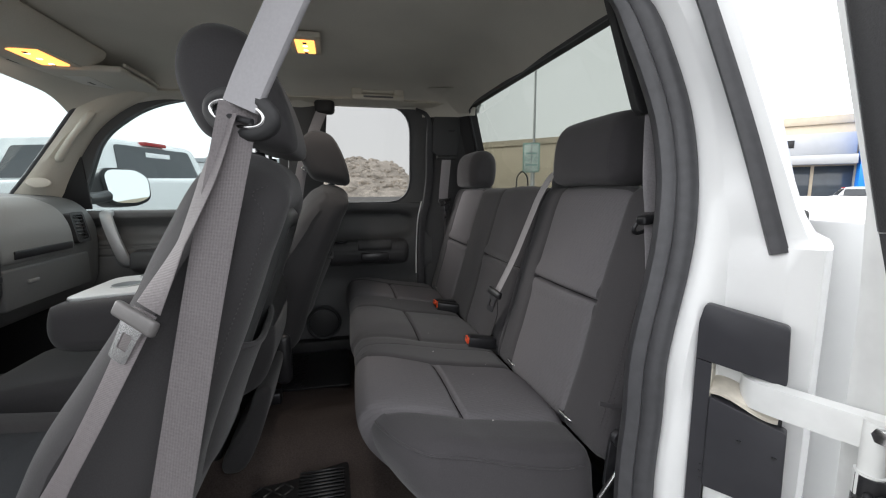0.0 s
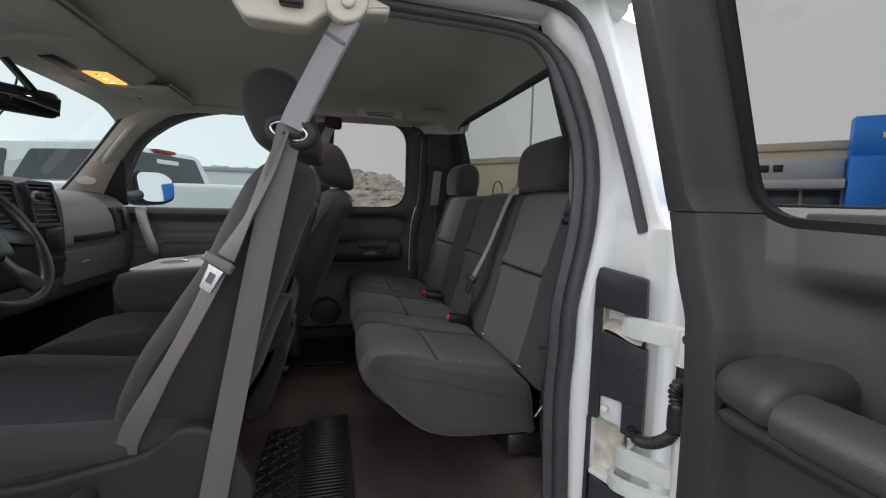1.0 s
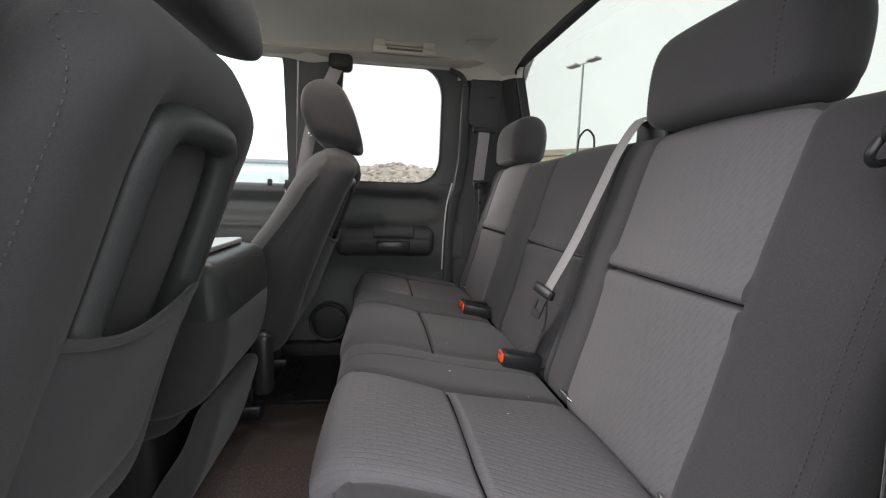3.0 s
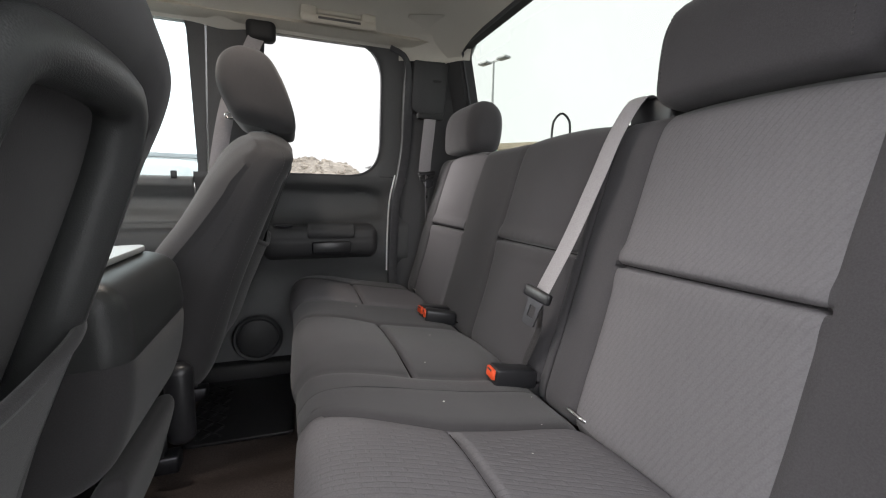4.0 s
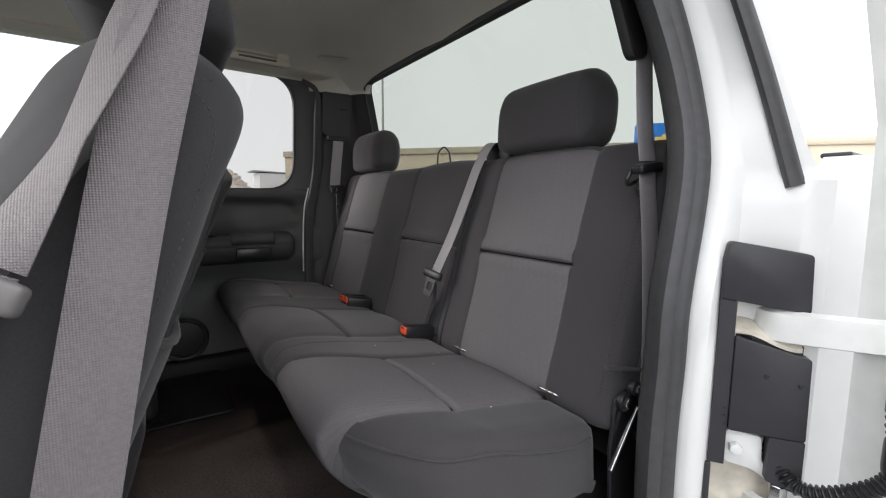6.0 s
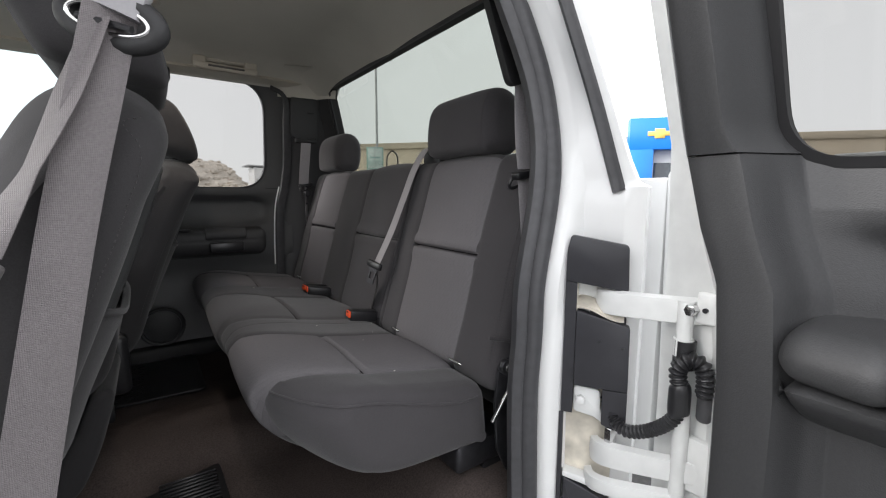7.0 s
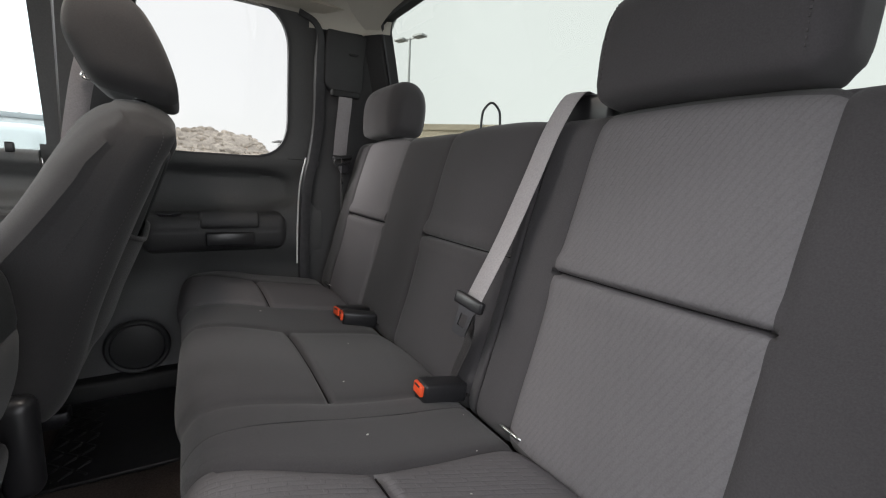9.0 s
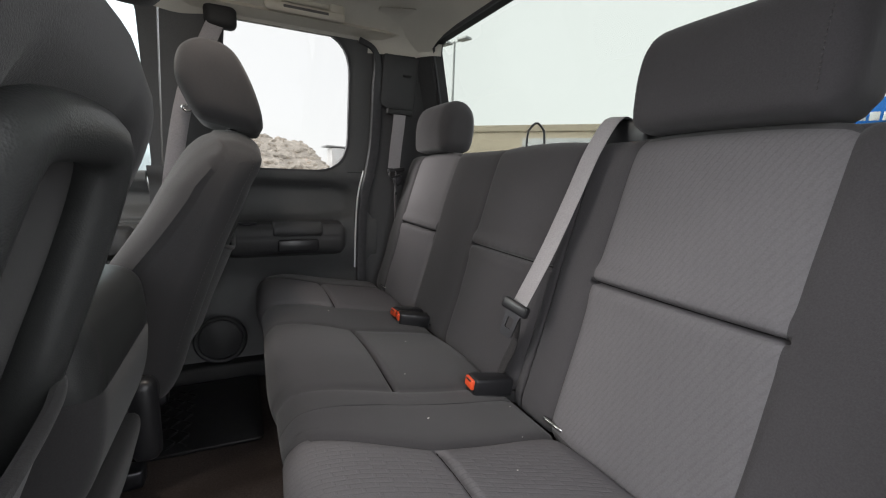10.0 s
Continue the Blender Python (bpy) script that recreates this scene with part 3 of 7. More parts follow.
def seal_ring(p, t, side, size=1.0):
    """A bulb seal's cross section, with two ribs, round the point p."""
    t = Vector(t).normalized()
    out = Vector((0, side, 0))
    out = (out - t * out.dot(t)).normalized()
    back = Vector(p) - Vector((-0.55, 0, 1.22))
    back.y = 0
    back = (back - t * back.dot(t) - out * back.dot(out)).normalized()
    shape = [(0.0, -0.034), (0.012, -0.037), (0.021, -0.030), (0.023, -0.021), (0.017, -0.014), (0.010, -0.011), (0.017, -0.006), (0.024, 0.001), (0.028, 0.011), (0.024, 0.021), (0.014, 0.025), (0.013, 0.027), (0.017, 0.029), (0.014, 0.033), (-0.004, 0.032), (-0.012, 0.0), (-0.010, -0.028)]
    return [Vector(p) + out * a * size + back * b * size for a, b in shape]


def seal_strip(points, side, n=60, size=1.0):
    pts = smooth_loop(points, n, False)
    return loft([seal_ring(pts[i], pts[min(i + 1, n - 1)] - pts[max(i - 1, 0)], side, size * float(np.interp(pts[i][2], [1.70, 1.80], [1.0, 0.52]))) for i in range(n)])


single("door_seal", seal_strip(SEAL, -1, 90), RUBBER, "black ribbed rubber seal round the open door frame", "door seal", kind="structure")
far_seal_path = [(-0.045, 0.812, 0.70), (-0.046, 0.812, 1.0), (-0.043, 0.812, 1.143), (-0.034, 0.812, 1.283), (-0.012, 0.810, 1.382), (0.000, 0.790, 1.498), (-0.003, 0.758, 1.63), (-0.008, 0.730, 1.757), (-0.028, 0.716, 1.805), (-0.080, 0.712, 1.826)]
foam = single("foam_strip", tube([(x + 0.030, y + 0.020, z) for x, y, z in SEAL if x > -0.05], 0.023, 10, 60), FOAM, "black textured foam strip inside the door seal", "foam strip", kind="structure")
single("door_seal", seal_strip(far_seal_path, 1, 90, 0.55), RUBBER, "black rubber seal beside the closed rear door", "door seal", kind="structure")
edge_line = [(x - 0.024, y + 0.008, z) for x, y, z in far_seal_path if 0.9 < z < 1.45]
single("trim_edge", tube(edge_line, 0.0032, 8, 50), PAINT, "thin white painted door edge beside a black seal", "trim", kind="structure")

# painted jamb: from the seal outwards to the body side
jz = [*np.linspace(0.46, 1.36, 26), *np.linspace(1.37, 1.43, 7), *np.linspace(1.45, 1.86, 26)]


def along(points, z):
    zz = [p[2] for p in points]
    return [float(np.interp(z, zz, [p[k] for p in points])) for k in (0, 1)]


def dip(a, b):
    """The hollow behind the hinge covers."""
    deep = 0.034 if 0.48 < a.z < 1.25 else 0.0
    t = (b - a).normalized()
    inward = Vector((abs(t.y), abs(t.x), 0)) * deep
    return [tuple(a + (b - a) * 0.06 + inward), tuple(a + (b - a) * 0.94 + inward)]


rise = [p for p in SEAL if p[0] > -0.05] + [(-0.06, -0.70, 1.87)]
rise_fine = smooth_loop(rise, 80, False)
rows = []
for z in jz:
    x, y = along(rise_fine, z)
    lean = max(0.0, z - 1.36)
    o = -0.915 + 0.30 * lean if z > 1.36 else -0.930
    xo = 0.124 - 0.14 * lean
    up = max(0.0, min(1.0, (z - 1.36) / 0.05))
    bulge = 0.022 * (1 - up) + 0.017 * up
    ax = max(x + 0.031, min(x + tuck(z) + 0.050, xo - 0.03))
    bx = max(xo - 0.004, ax + 0.002)
    xo = max(xo, bx)
    rows.append([(x + 0.028, y + 0.015, z), (x + 0.026, y - 0.010, z), (x + 0.022, y - 0.036, z), (x + 0.030, y - 0.048, z), (ax, y - 0.056, z), *dip(Vector((ax, y - 0.056, z)), Vector((bx, o + 0.004, z))), (bx, o + 0.004, z), (xo + 0.006, o - 0.006, z),
                 (xo + 0.018, o - bulge, z), (xo + 0.036, o - bulge + 0.004, z), (xo + 0.075, o - bulge + 0.028 + 0.02 * up, z), (0.29, o + 0.07 + 0.02 * up, z), (0.325, o + 0.14, z), (0.20, min(-0.66, y + 0.02), z)])
under(jamb, "jamb_panel", loft(rows), PAINT)
# the drip strip up the outer edge
strip = [(0.116, -0.914, 1.352), (0.096, -0.875, 1.50), (0.076, -0.837, 1.63), (0.055, -0.806, 1.735), (0.020, -0.782, 1.815), (-0.06, -0.765, 1.850), (-0.35, -0.762, 1.862), (-0.9, -0.765, 1.850)]
single("weather_strip", ribbon(strip, [(0.75, -0.62, -0.1)] * 4 + [(0.6, -0.4, 0.5), (0.2, -0.3, 0.9), (0, -0.3, 0.9), (0, -0.3, 0.9)], 0.022, 0.011, 60), RUBBER, "black rubber weather strip on a white pillar", "weather strip", kind="structure")


def cover_place(u, v, d):
    """u outwards along the slanting jamb face, v up."""
    a, b = Vector((0.066, -0.845, 0)), Vector((0.124, -0.932, 0))
    p = a + (b - a) * u
    nrm = Vector((-(b - a).y, (b - a).x, 0)).normalized()
    if nrm.x > 0:
        nrm = -nrm
    q = p + nrm * (0.016 - d)
    return (q.x, q.y, v)


WIDE = 0.1046      # metres across the jamb face


def flat(points):
    return [(u * WIDE, *rest) for u, *rest in points]


def on_cover(off):
    return lambda u, v, d: cover_place(u / WIDE, v, d + off)


upper = outline(flat([(0.03, 1.190, 0), (0.03, 1.245), (0.09, 1.274), (1.02, 1.258), (1.05, 1.176)]), 0.006, 3)
under(jamb, "hinge_cover", plate(upper, on_cover(-0.006), 0.018, 0.001), JAMB_COVER, "slate-black plastic hinge cover")
under(jamb, "cover_strip", plate(outline(flat([(0.03, 0.936), (0.03, 1.1895), (0.225, 1.1862), (0.225, 0.936)]), 0.0), on_cover(-0.006), 0.018), JAMB_COVER, "slate-black cover strip")
middle = outline(flat([(0.232, 1.137), (1.10, 1.113), (1.12, 0.993), (0.232, 0.993)]), 0.004, 3)
under(jamb, "hinge_cover", plate(middle, on_cover(-0.010), 0.020, 0.0012), JAMB_COVER, "slate-black plastic hinge cover")
under(jamb, "cover_tail", plate(outline(flat([(0.72, 0.925), (1.12, 0.912), (1.12, 0.992), (0.72, 0.992)]), 0.002), on_cover(-0.009), 0.018), JAMB_COVER)
under(jamb, "cover_edge", plate(outline(flat([(0.0, 0.46), (0.10, 0.46), (0.075, 0.934), (0.0, 0.934)]), 0.003), on_cover(-0.006), 0.02, 0.002), JAMB_COVER)
under(jamb, "hinge_cover", plate(outline(flat([(0.11, 0.46), (1.0, 0.46), (1.0, 0.765), (0.50, 0.785), (0.11, 0.800)]), 0.005), on_cover(-0.004), 0.016, 0.003), JAMB_COVER)
under(jamb, "pocket_wall", plate(outline(flat([(0.10, 1.09), (1.03, 1.09), (1.03, 1.20), (0.10, 1.20)]), 0.003), on_cover(0.030), 0.004), HINGE_PAINT, "dull white hinge pocket")
under(jamb, "pocket_side", plate(outline(flat([(0.222, 1.135), (0.236, 1.135), (0.236, 1.192), (0.222, 1.192)]), 0.001), on_cover(-0.004), 0.034), PRIMER, "cream primer with rust-tinted dirt in the hinge pocket")
ledge = [[cover_place(u, 1.136 + 0.010 * math.sin(u * 5) + rise, d) for u in np.linspace(0.23, 1.0, 14)] for d, rise in ((-0.004, 0.0), (0.004, 0.005), (0.030, 0.012))]
under(jamb, "pocket_floor", sheet(lambda i, j: ledge[int(i)][int(j)], range(3), range(14), 0.006, (0, 0, -1)), PRIMER)
# black plate stands in for the shadow in the gap below the arm
under(jamb, "slot", plate(outline(flat([(0.45, 1.115), (1.04, 1.100), (1.04, 1.128), (0.45, 1.139)]), 0.002), on_cover(0.004), 0.006), SMOOTH_BLACK)
under(jamb, "pocket_back", plate(outline(flat([(0.0, 0.78), (1.03, 0.78), (1.03, 1.00), (0.0, 1.00)]), 0.003), on_cover(0.020), 0.004), PRIMER)
under(jamb, "pocket_ledge", plate(outline(flat([(0.10, 0.801), (0.55, 0.792), (0.55, 0.806), (0.10, 0.812)]), 0.003), on_cover(-0.004), 0.026, 0.002), HINGE_PAINT)
under(jamb, "hinge_bracket", plate(outline(flat([(0.235, 0.988), (0.69, 0.984), (0.70, 0.945), (0.95, 0.920), (0.92, 0.908), (0.60, 0.930), (0.235, 0.936)]), 0.008), on_cover(0.004), 0.010, 0.002), HINGE_PAINT, "white painted hinge bracket")
under(jamb, "bolt", disc(cover_place(0.36, 0.963, -0.002), (-0.83, -0.55, 0), 0.009, 0.012, 6, 0.002), HINGE_PAINT, "white painted hex bolt")
under(jamb, "clip_mark", disc(cover_place(0.62, 1.082, -0.011), (-0.83, -0.55, 0), 0.0035, 0.003, 3, 0), SMOOTH_BLACK)
under(jamb, "clip_mark", disc(cover_place(1.00, 1.074, -0.011), (-0.83, -0.55, 0), 0.0035, 0.003, 3, 0), SMOOTH_BLACK)
scuffs = random.Random(8)
for k in range(5):
    u0, v0 = 0.018 + scuffs.uniform(0, 0.012), 1.000 + 0.012 * k
    under(jamb, "scuff", disc(cover_place(u0 / WIDE, v0, -0.006), (-0.83, -0.55, 0), scuffs.uniform(0.0015, 0.003), 0.002, 8, 0), SMOOTH_BLACK)


def strap(path, w0, w1, name):
    """A flat pressed hinge arm: path of (x, y), its height running from w0 to w1."""
    pts = smooth_loop(path, 24, False)
    rings = []
    for i, (x, y) in enumerate(pts):
        t = i / 23
        lo, hi = w0[0] * (1 - t) + w1[0] * t, w0[1] * (1 - t) + w1[1] * t
        tx, ty = pts[min(i + 1, 23)] - pts[max(i - 1, 0)]
        ln = math.hypot(tx, ty)
        nx, ny = -ty / ln * 0.006, tx / ln * 0.006
        rings.append([(x - nx, y - ny, lo + 0.004), (x + nx, y + ny, lo), (x + nx * 1.3, y + ny * 1.3, (lo + hi) / 2), (x + nx, y + ny, hi), (x - nx, y - ny, hi - 0.004), (x - nx * 1.3, y - ny * 1.3, (lo + hi) / 2)])
    return loft(rings)


# ---- the open rear door ----
door = thing("rear_door", (0.1, -1.1, 0.55), "open rear-hinged white pickup door with charcoal inner trim", "car door")


hinge = under(door, "hinge", strap([(0.118, -0.885), (0.098, -0.905), (0.096, -0.935), (0.108, -0.985), (0.122, -1.030), (0.135, -1.060)], (1.128, 1.176), (1.140, 1.185), "a"), HINGE_PAINT, "dull white painted hinge arm")
under(hinge, "pivot_pin", tube([(0.118, -1.040, 1.180), (0.118, -1.040, 1.085)], 0.012, 12, 2), HINGE_PAINT)
under(hinge, "collar", tube([(0.118, -1.040, 1.118), (0.118, -1.040, 1.090)], 0.015, 12, 2), HINGE_PAINT)
under(hinge, "mount_plate", rbox(0.120, 0.133, -1.082, -1.053, 1.146, 1.197, 0.005, 2), HINGE_PAINT)
under(hinge, "nut", disc((0.114, -1.050, 1.168), (-1, 0, 0), 0.010, 0.016, 6, 0.002), STEEL, "bright steel nut")
under(hinge, "hole", disc((0.118, -1.068, 1.170), (-1, 0, 0), 0.004, 0.004, 10, 0), SMOOTH_BLACK)
low = under(door, "hinge", strap([(0.118, -0.885), (0.095, -0.910), (0.092, -0.940), (0.104, -0.990), (0.118, -1.035), (0.132, -1.075)], (0.833, 0.884), (0.875, 0.918), "a"), HINGE_PAINT, "dull white painted hinge arm")
under(low, "check_arm", strap([(0.105, -0.885), (0.080, -0.912), (0.078, -0.945), (0.095, -0.995), (0.118, -1.05)], (0.785, 0.820), (0.825, 0.855), "b"), HINGE_PAINT)
under(low, "pivot_pin", tube([(0.120, -1.046, 1.00), (0.120, -1.046, 0.84)], 0.012, 12, 2), HINGE_PAINT)
under(low, "bolt", disc((0.104, -0.932, 0.905), (0, 0, 1), 0.012, 0.030, 6, 0.002), STEEL, "bright steel bolt")
under(low, "mount_plate", rbox(0.124, 0.140, -1.095, -1.045, 0.86, 0.955, 0.006, 2), HINGE_PAINT)

# corrugated wiring hose from the jamb to the door
hose = thing("wiring_hose", (0.12, -0.95, 0.95), "black corrugated rubber wiring hose", "hose")
hp = smooth_loop([(0.116, -0.912, 0.968), (0.107, -0.926, 0.951), (0.100, -0.950, 0.931), (0.100, -0.972, 0.931), (0.104, -1.003, 0.947), (0.106, -1.031, 0.973), (0.106, -1.046, 0.998)], 170, False)
under(hose, "corrugation", tube([tuple(q) for q in hp], lambda t: 0.0100 + 0.0022 * math.sin(t * 2 * math.pi * 24), 14, 0), SMOOTH_BLACK)
under(hose, "sleeve", tube([(0.106, -1.048, 0.992), (0.106, -1.046, 1.000), (0.106, -1.046, 1.040), (0.106, -1.045, 1.046)], lambda t: 0.0165 - 0.003 * abs(2 * t - 1) ** 6, 16, 20), SMOOTH_BLACK)
hp = smooth_loop([(0.106, -1.045, 1.040), (0.103, -1.042, 1.068), (0.104, -1.050, 1.086), (0.108, -1.061, 1.091), (0.112, -1.073, 1.084), (0.115, -1.078, 1.063), (0.117, -1.077, 1.035)], 110, False)
under(hose, "upper_corrugation", tube([tuple(q) for q in hp], lambda t: 0.0115 + 0.0024 * math.sin(t * 2 * math.pi * 15), 14, 0), SMOOTH_BLACK)
under(hose, "pin_sleeve", tube([(0.119, -1.042, 1.070), (0.119, -1.042, 1.116)], 0.0165, 14, 2), SMOOTH_BLACK)
under(hose, "grommet", rbox(0.112, 0.132, -1.088, -1.066, 0.990, 1.042, 0.009, 3), RUBBER)


def door_edge(z):
    """The trim's hinge-side edge, as y at height z."""
    return float(np.interp(z, [0.5, 0.75, 0.93, 1.10, 1.23, 1.30, 1.40, 1.60, 1.80], [-1.122, -1.122, -1.122, -1.120, -1.110, -1.085, -1.060, -1.038, -1.015]))


def door_lean(z):
    return -0.20 * max(0.0, z - 1.38)


def trim_face(s, z):
    """The inner trim: a flat hinge-side border, two creases, then a panel set back, with a hollow above the armrest."""
    x = float(np.interp(s, [-0.004, 0.0, 0.012, 0.03, 0.059, 0.064, 0.070, 0.084, 0.088, 0.105, 0.14, 0.6], [0.048, 0.040, 0.036, 0.034, 0.031, 0.0315, 0.042, 0.076, 0.082, 0.100, 0.106, 0.106]))
    hollow = 1 / (1 + math.exp(-(s - 0.150) * 80)) / (1 + math.exp((z - 1.300) * 140))
    x += 0.030 * hollow * (1 if z > 1.0 else max(0.3, (z - 0.6) / 0.4))
    x += 0.014 * min(1.0, max(0.0, (z - 1.33) / 0.06)) * min(1.0, max(0.0, (s - 0.084) / 0.02))
    return (x, door_edge(z) - s, z)


def sill(y):
    """Height of the window's lower edge at y, round its hinge-side corner."""
    if y > -1.165:
        return 1.3965
    c = max(0.0, y + 1.205)
    return min(1.3965, 1.452 - math.sqrt(0.00449 - c * c) + 0.04 * min(0.0, y + 1.205))


def trim_cut(s, z):
    if z > 1.25:
        z = 1.25 + (z - 1.25) * (sill(door_edge(1.38) - s) - 1.25) / 0.1465
    return trim_face(s, z)


def door_lean_trim(f, z):
    """The upper trim: f runs from the hinge edge (0) to the window (1)."""
    e = door_edge(z)
    w = -1.205 + math.sqrt(max(0.0, 0.00449 - max(0.0, 1.452 - z) ** 2)) + 0.12 * max(0.0, z - 1.452)
    x = float(np.interp(f, [0, 0.05, 0.57, 0.61, 0.67, 0.80, 0.85, 1.0], [0.042, 0.037, 0.031, 0.0315, 0.042, 0.076, 0.086, 0.114]))
    return (x + door_lean(z), e + (w - e) * f, z)


# near trim takes the darker copy to hold down the sky's light on it
under(door, "inner_trim", sheet(trim_cut, [-0.004, 0.0, 0.006, 0.012, 0.02, 0.03, 0.045, 0.059, 0.0615, 0.064, 0.067, 0.070, 0.077, 0.084, 0.086, 0.088, *np.linspace(0.092, 0.15, 24), *np.linspace(0.16, 0.57, 26)],
                                [0.52, 0.62, 0.75, 0.87, *np.linspace(0.93, 1.24, 24), *np.linspace(1.25, 1.34, 24), *np.linspace(1.35, 1.3965, 6)], 0.03, (1, 0, 0)), DARK_PLASTIC)
under(door, "window_trim", sheet(door_lean_trim, [0, 0.025, 0.05, 0.2, 0.4, 0.57, 0.59, 0.61, 0.64, 0.67, 0.73, 0.80, 0.825, 0.85, 0.93, 1.0], [*np.linspace(1.3985, 1.46, 14), *np.linspace(1.48, 1.84, 14)], 0.03, (1, 0, 0)), DARK_PLASTIC)
under(door, "seam", sheet(lambda s, z: (trim_face(s, 1.3965)[0] + 0.008, door_edge(1.3965) - s, z), [-0.002, 0.02, 0.059, 0.064, 0.070, 0.084, 0.088, 0.100], [1.3925, 1.3975, 1.4025], 0.016, (1, 0, 0)), SOFT_BLACK)
win_d = outline([(-1.139, 1.384, 0.066), (-1.098, 1.80, 0.04), (-1.60, 1.80, 0.06), (-1.62, 1.368, 0.05)], 0.05, 8)


def door_place(u, v, d):
    return (0.116 + door_lean(v) + d, u, v)


under(door, "window_seal", ring_plate([(-1.36 + (u + 1.36) * 1.02, 1.59 + (v - 1.59) * 1.015) for u, v in win_d], [(-1.36 + (u + 1.36) * 0.935, 1.59 + (v - 1.59) * 0.955) for u, v in win_d], door_place, 0.018), SEAL_BLACK, "matt black window seal")
under(door, "pane", plate(win_d, lambda u, v, d: door_place(u, v, d + 0.014), 0.004), FAR_TINT, "smoked window glass")
under(door, "far_trim", rbox(0.085, 0.115, -1.70, -1.615, 1.36, 1.84, 0.008, 2), DARK_PLASTIC)
rows = []
for z in (0.50, 0.70, 0.93, 1.10, 1.21, 1.30, 1.43, 1.55, 1.65, 1.75, 1.85):
    y = float(np.interp(z, [0.5, 1.10, 1.43, 1.65, 1.85], [-0.985, -0.985, -0.982, -0.955, -0.930]))
    ln = door_lean(z)
    e = door_edge(z)
    rows.append([(0.048 + ln, e + 0.004, z), (0.105 + ln, e + 0.022, z), (0.138 + ln, min(e + 0.045, y - 0.03), z), (0.150 + ln, y - 0.014, z), (0.160 + ln, y, z), (0.176 + ln, y - 0.002, z), (0.186 + ln, y - 0.02, z), (0.186 + ln, -1.20 if z < 1.36 else -1.075, z), (0.165 + ln, -1.20 if z < 1.36 else -1.075, z)])
under(door, "edge_panel", loft(rows), HINGE_PAINT, "white painted door edge")
under(door, "outer_skin", rbox(0.168, 0.186, -1.70, -1.18, 0.5, 1.40, 0.005), PAINT, "white painted door skin")
cap_prof = [(0.150, 1.200), (0.060, 1.198), (0.026, 1.188), (0.010, 1.166), (0.014, 1.142), (0.042, 1.131), (0.150, 1.128)]
rest = under(door, "armrest", pad(cap_prof, -1.292, -1.184, 0.030, 70, 0.008, warp=lambda c: Vector((c.x - 0.016 * min(1.0, max(0.0, (-1.21 - c.y) / 0.08)) * (c.x < 0.1), c.y, c.z))), DARK_PLASTIC, "moulded charcoal armrest with a pull cup")
bar_prof = [(0.036, 1.188), (0.012, 1.189), (-0.012, 1.180), (-0.021, 1.161), (-0.012, 1.139), (0.018, 1.131), (0.036, 1.155)]
under(rest, "pull_bar", pad(bar_prof, -1.62, -1.2935, 0.005, 50, 0.02), DARK_PLASTIC)
under(rest, "cup_floor", rbox(0.03, 0.15, -1.62, -1.285, 1.1325, 1.138, 0.001), SOFT_BLACK)
under(rest, "cup_end", rbox(0.02, 0.15, -1.62, -1.430, 1.12, 1.194, 0.008, 3), DARK_PLASTIC)
under(door, "lower_armrest", pad([(0.15, 1.132), (0.05, 1.1315), (0.014, 1.126), (0.022, 1.108), (0.075, 1.072), (0.15, 1.05)], -1.40, -1.188, 0.03, 50, 0.02), DARK_PLASTIC)

# truck bed behind the cab
bed = thing("truck_bed", (1.3, CY, 0.5), "white pickup bed side with a black rail cap", "truck bed")
for side in (-1, 1):
    rows = [[(x, CY + side * 1.005 - 0.012, 0.55), (x, CY + side * 1.015, 0.9), (x, CY + side * 1.015, 1.32), (x, CY + side * 1.005, 1.385), (x, CY + side * 0.985, 1.41), (x, CY + side * 0.91, 1.41), (x, CY + side * 0.90, 1.39), (x, CY + side * 0.92, 0.55)] for x in np.linspace(0.37, 2.35, 12)]
    under(bed, "bed_side", loft(rows), PAINT)
    under(bed, "rail_cap", rbox(0.375, 2.35, CY + side * 0.925 - 0.022, CY + side * 0.925 + 0.022, 1.408, 1.418, 0.004), SMOOTH_BLACK, "black plastic rail cap")
under(bed, "front_panel", rbox(0.37, 0.42, CY - 0.90, CY + 0.90, 0.70, 1.385, 0.01), PAINT)
under(bed, "bed_floor", rbox(0.40, 2.35, CY - 0.90, CY + 0.90, 0.78, 0.82, 0.005), SMOOTH_BLACK)
under(bed, "tailgate", rbox(2.33, 2.39, CY - 0.90, CY + 0.90, 0.80, 1.39, 0.012), PAINT)

# the cab's front end and the driver's door, standing open beside the camera
single("firewall", rbox(-2.06, -2.0, CY - 0.86, CY + 0.86, 0.45, 1.42, 0.01), SOFT_BLACK, "black cab firewall ahead of the foot wells", "firewall", kind="structure")
for side in (-1, 1):
    single("kick_panel", rbox(-2.02, -1.62, CY + side * 0.80 - 0.02, CY + side * 0.80 + 0.02, FLOOR - 0.02, 1.36, 0.01), SOFT_BLACK, "black plastic kick panel beside the foot well", "kick panel", kind="structure")
dd = thing("driver_door", (-1.62, -0.95, 0.5), "white driver door standing open with charcoal trim", "car door", kind="structure")
dm = Matrix.Translation((0, 0, 0)) @ Matrix.Rotation(radians(28), 4, "Z")
part("trim", rbox(-0.04, 0.06, -1.12, -0.02, 0.08, 0.87, 0.03, 3, dm), PLASTIC, dd)
part("skin", rbox(-0.09, -0.045, -1.14, 0.0, 0.02, 0.88, 0.02, 3, dm), PAINT, dd)
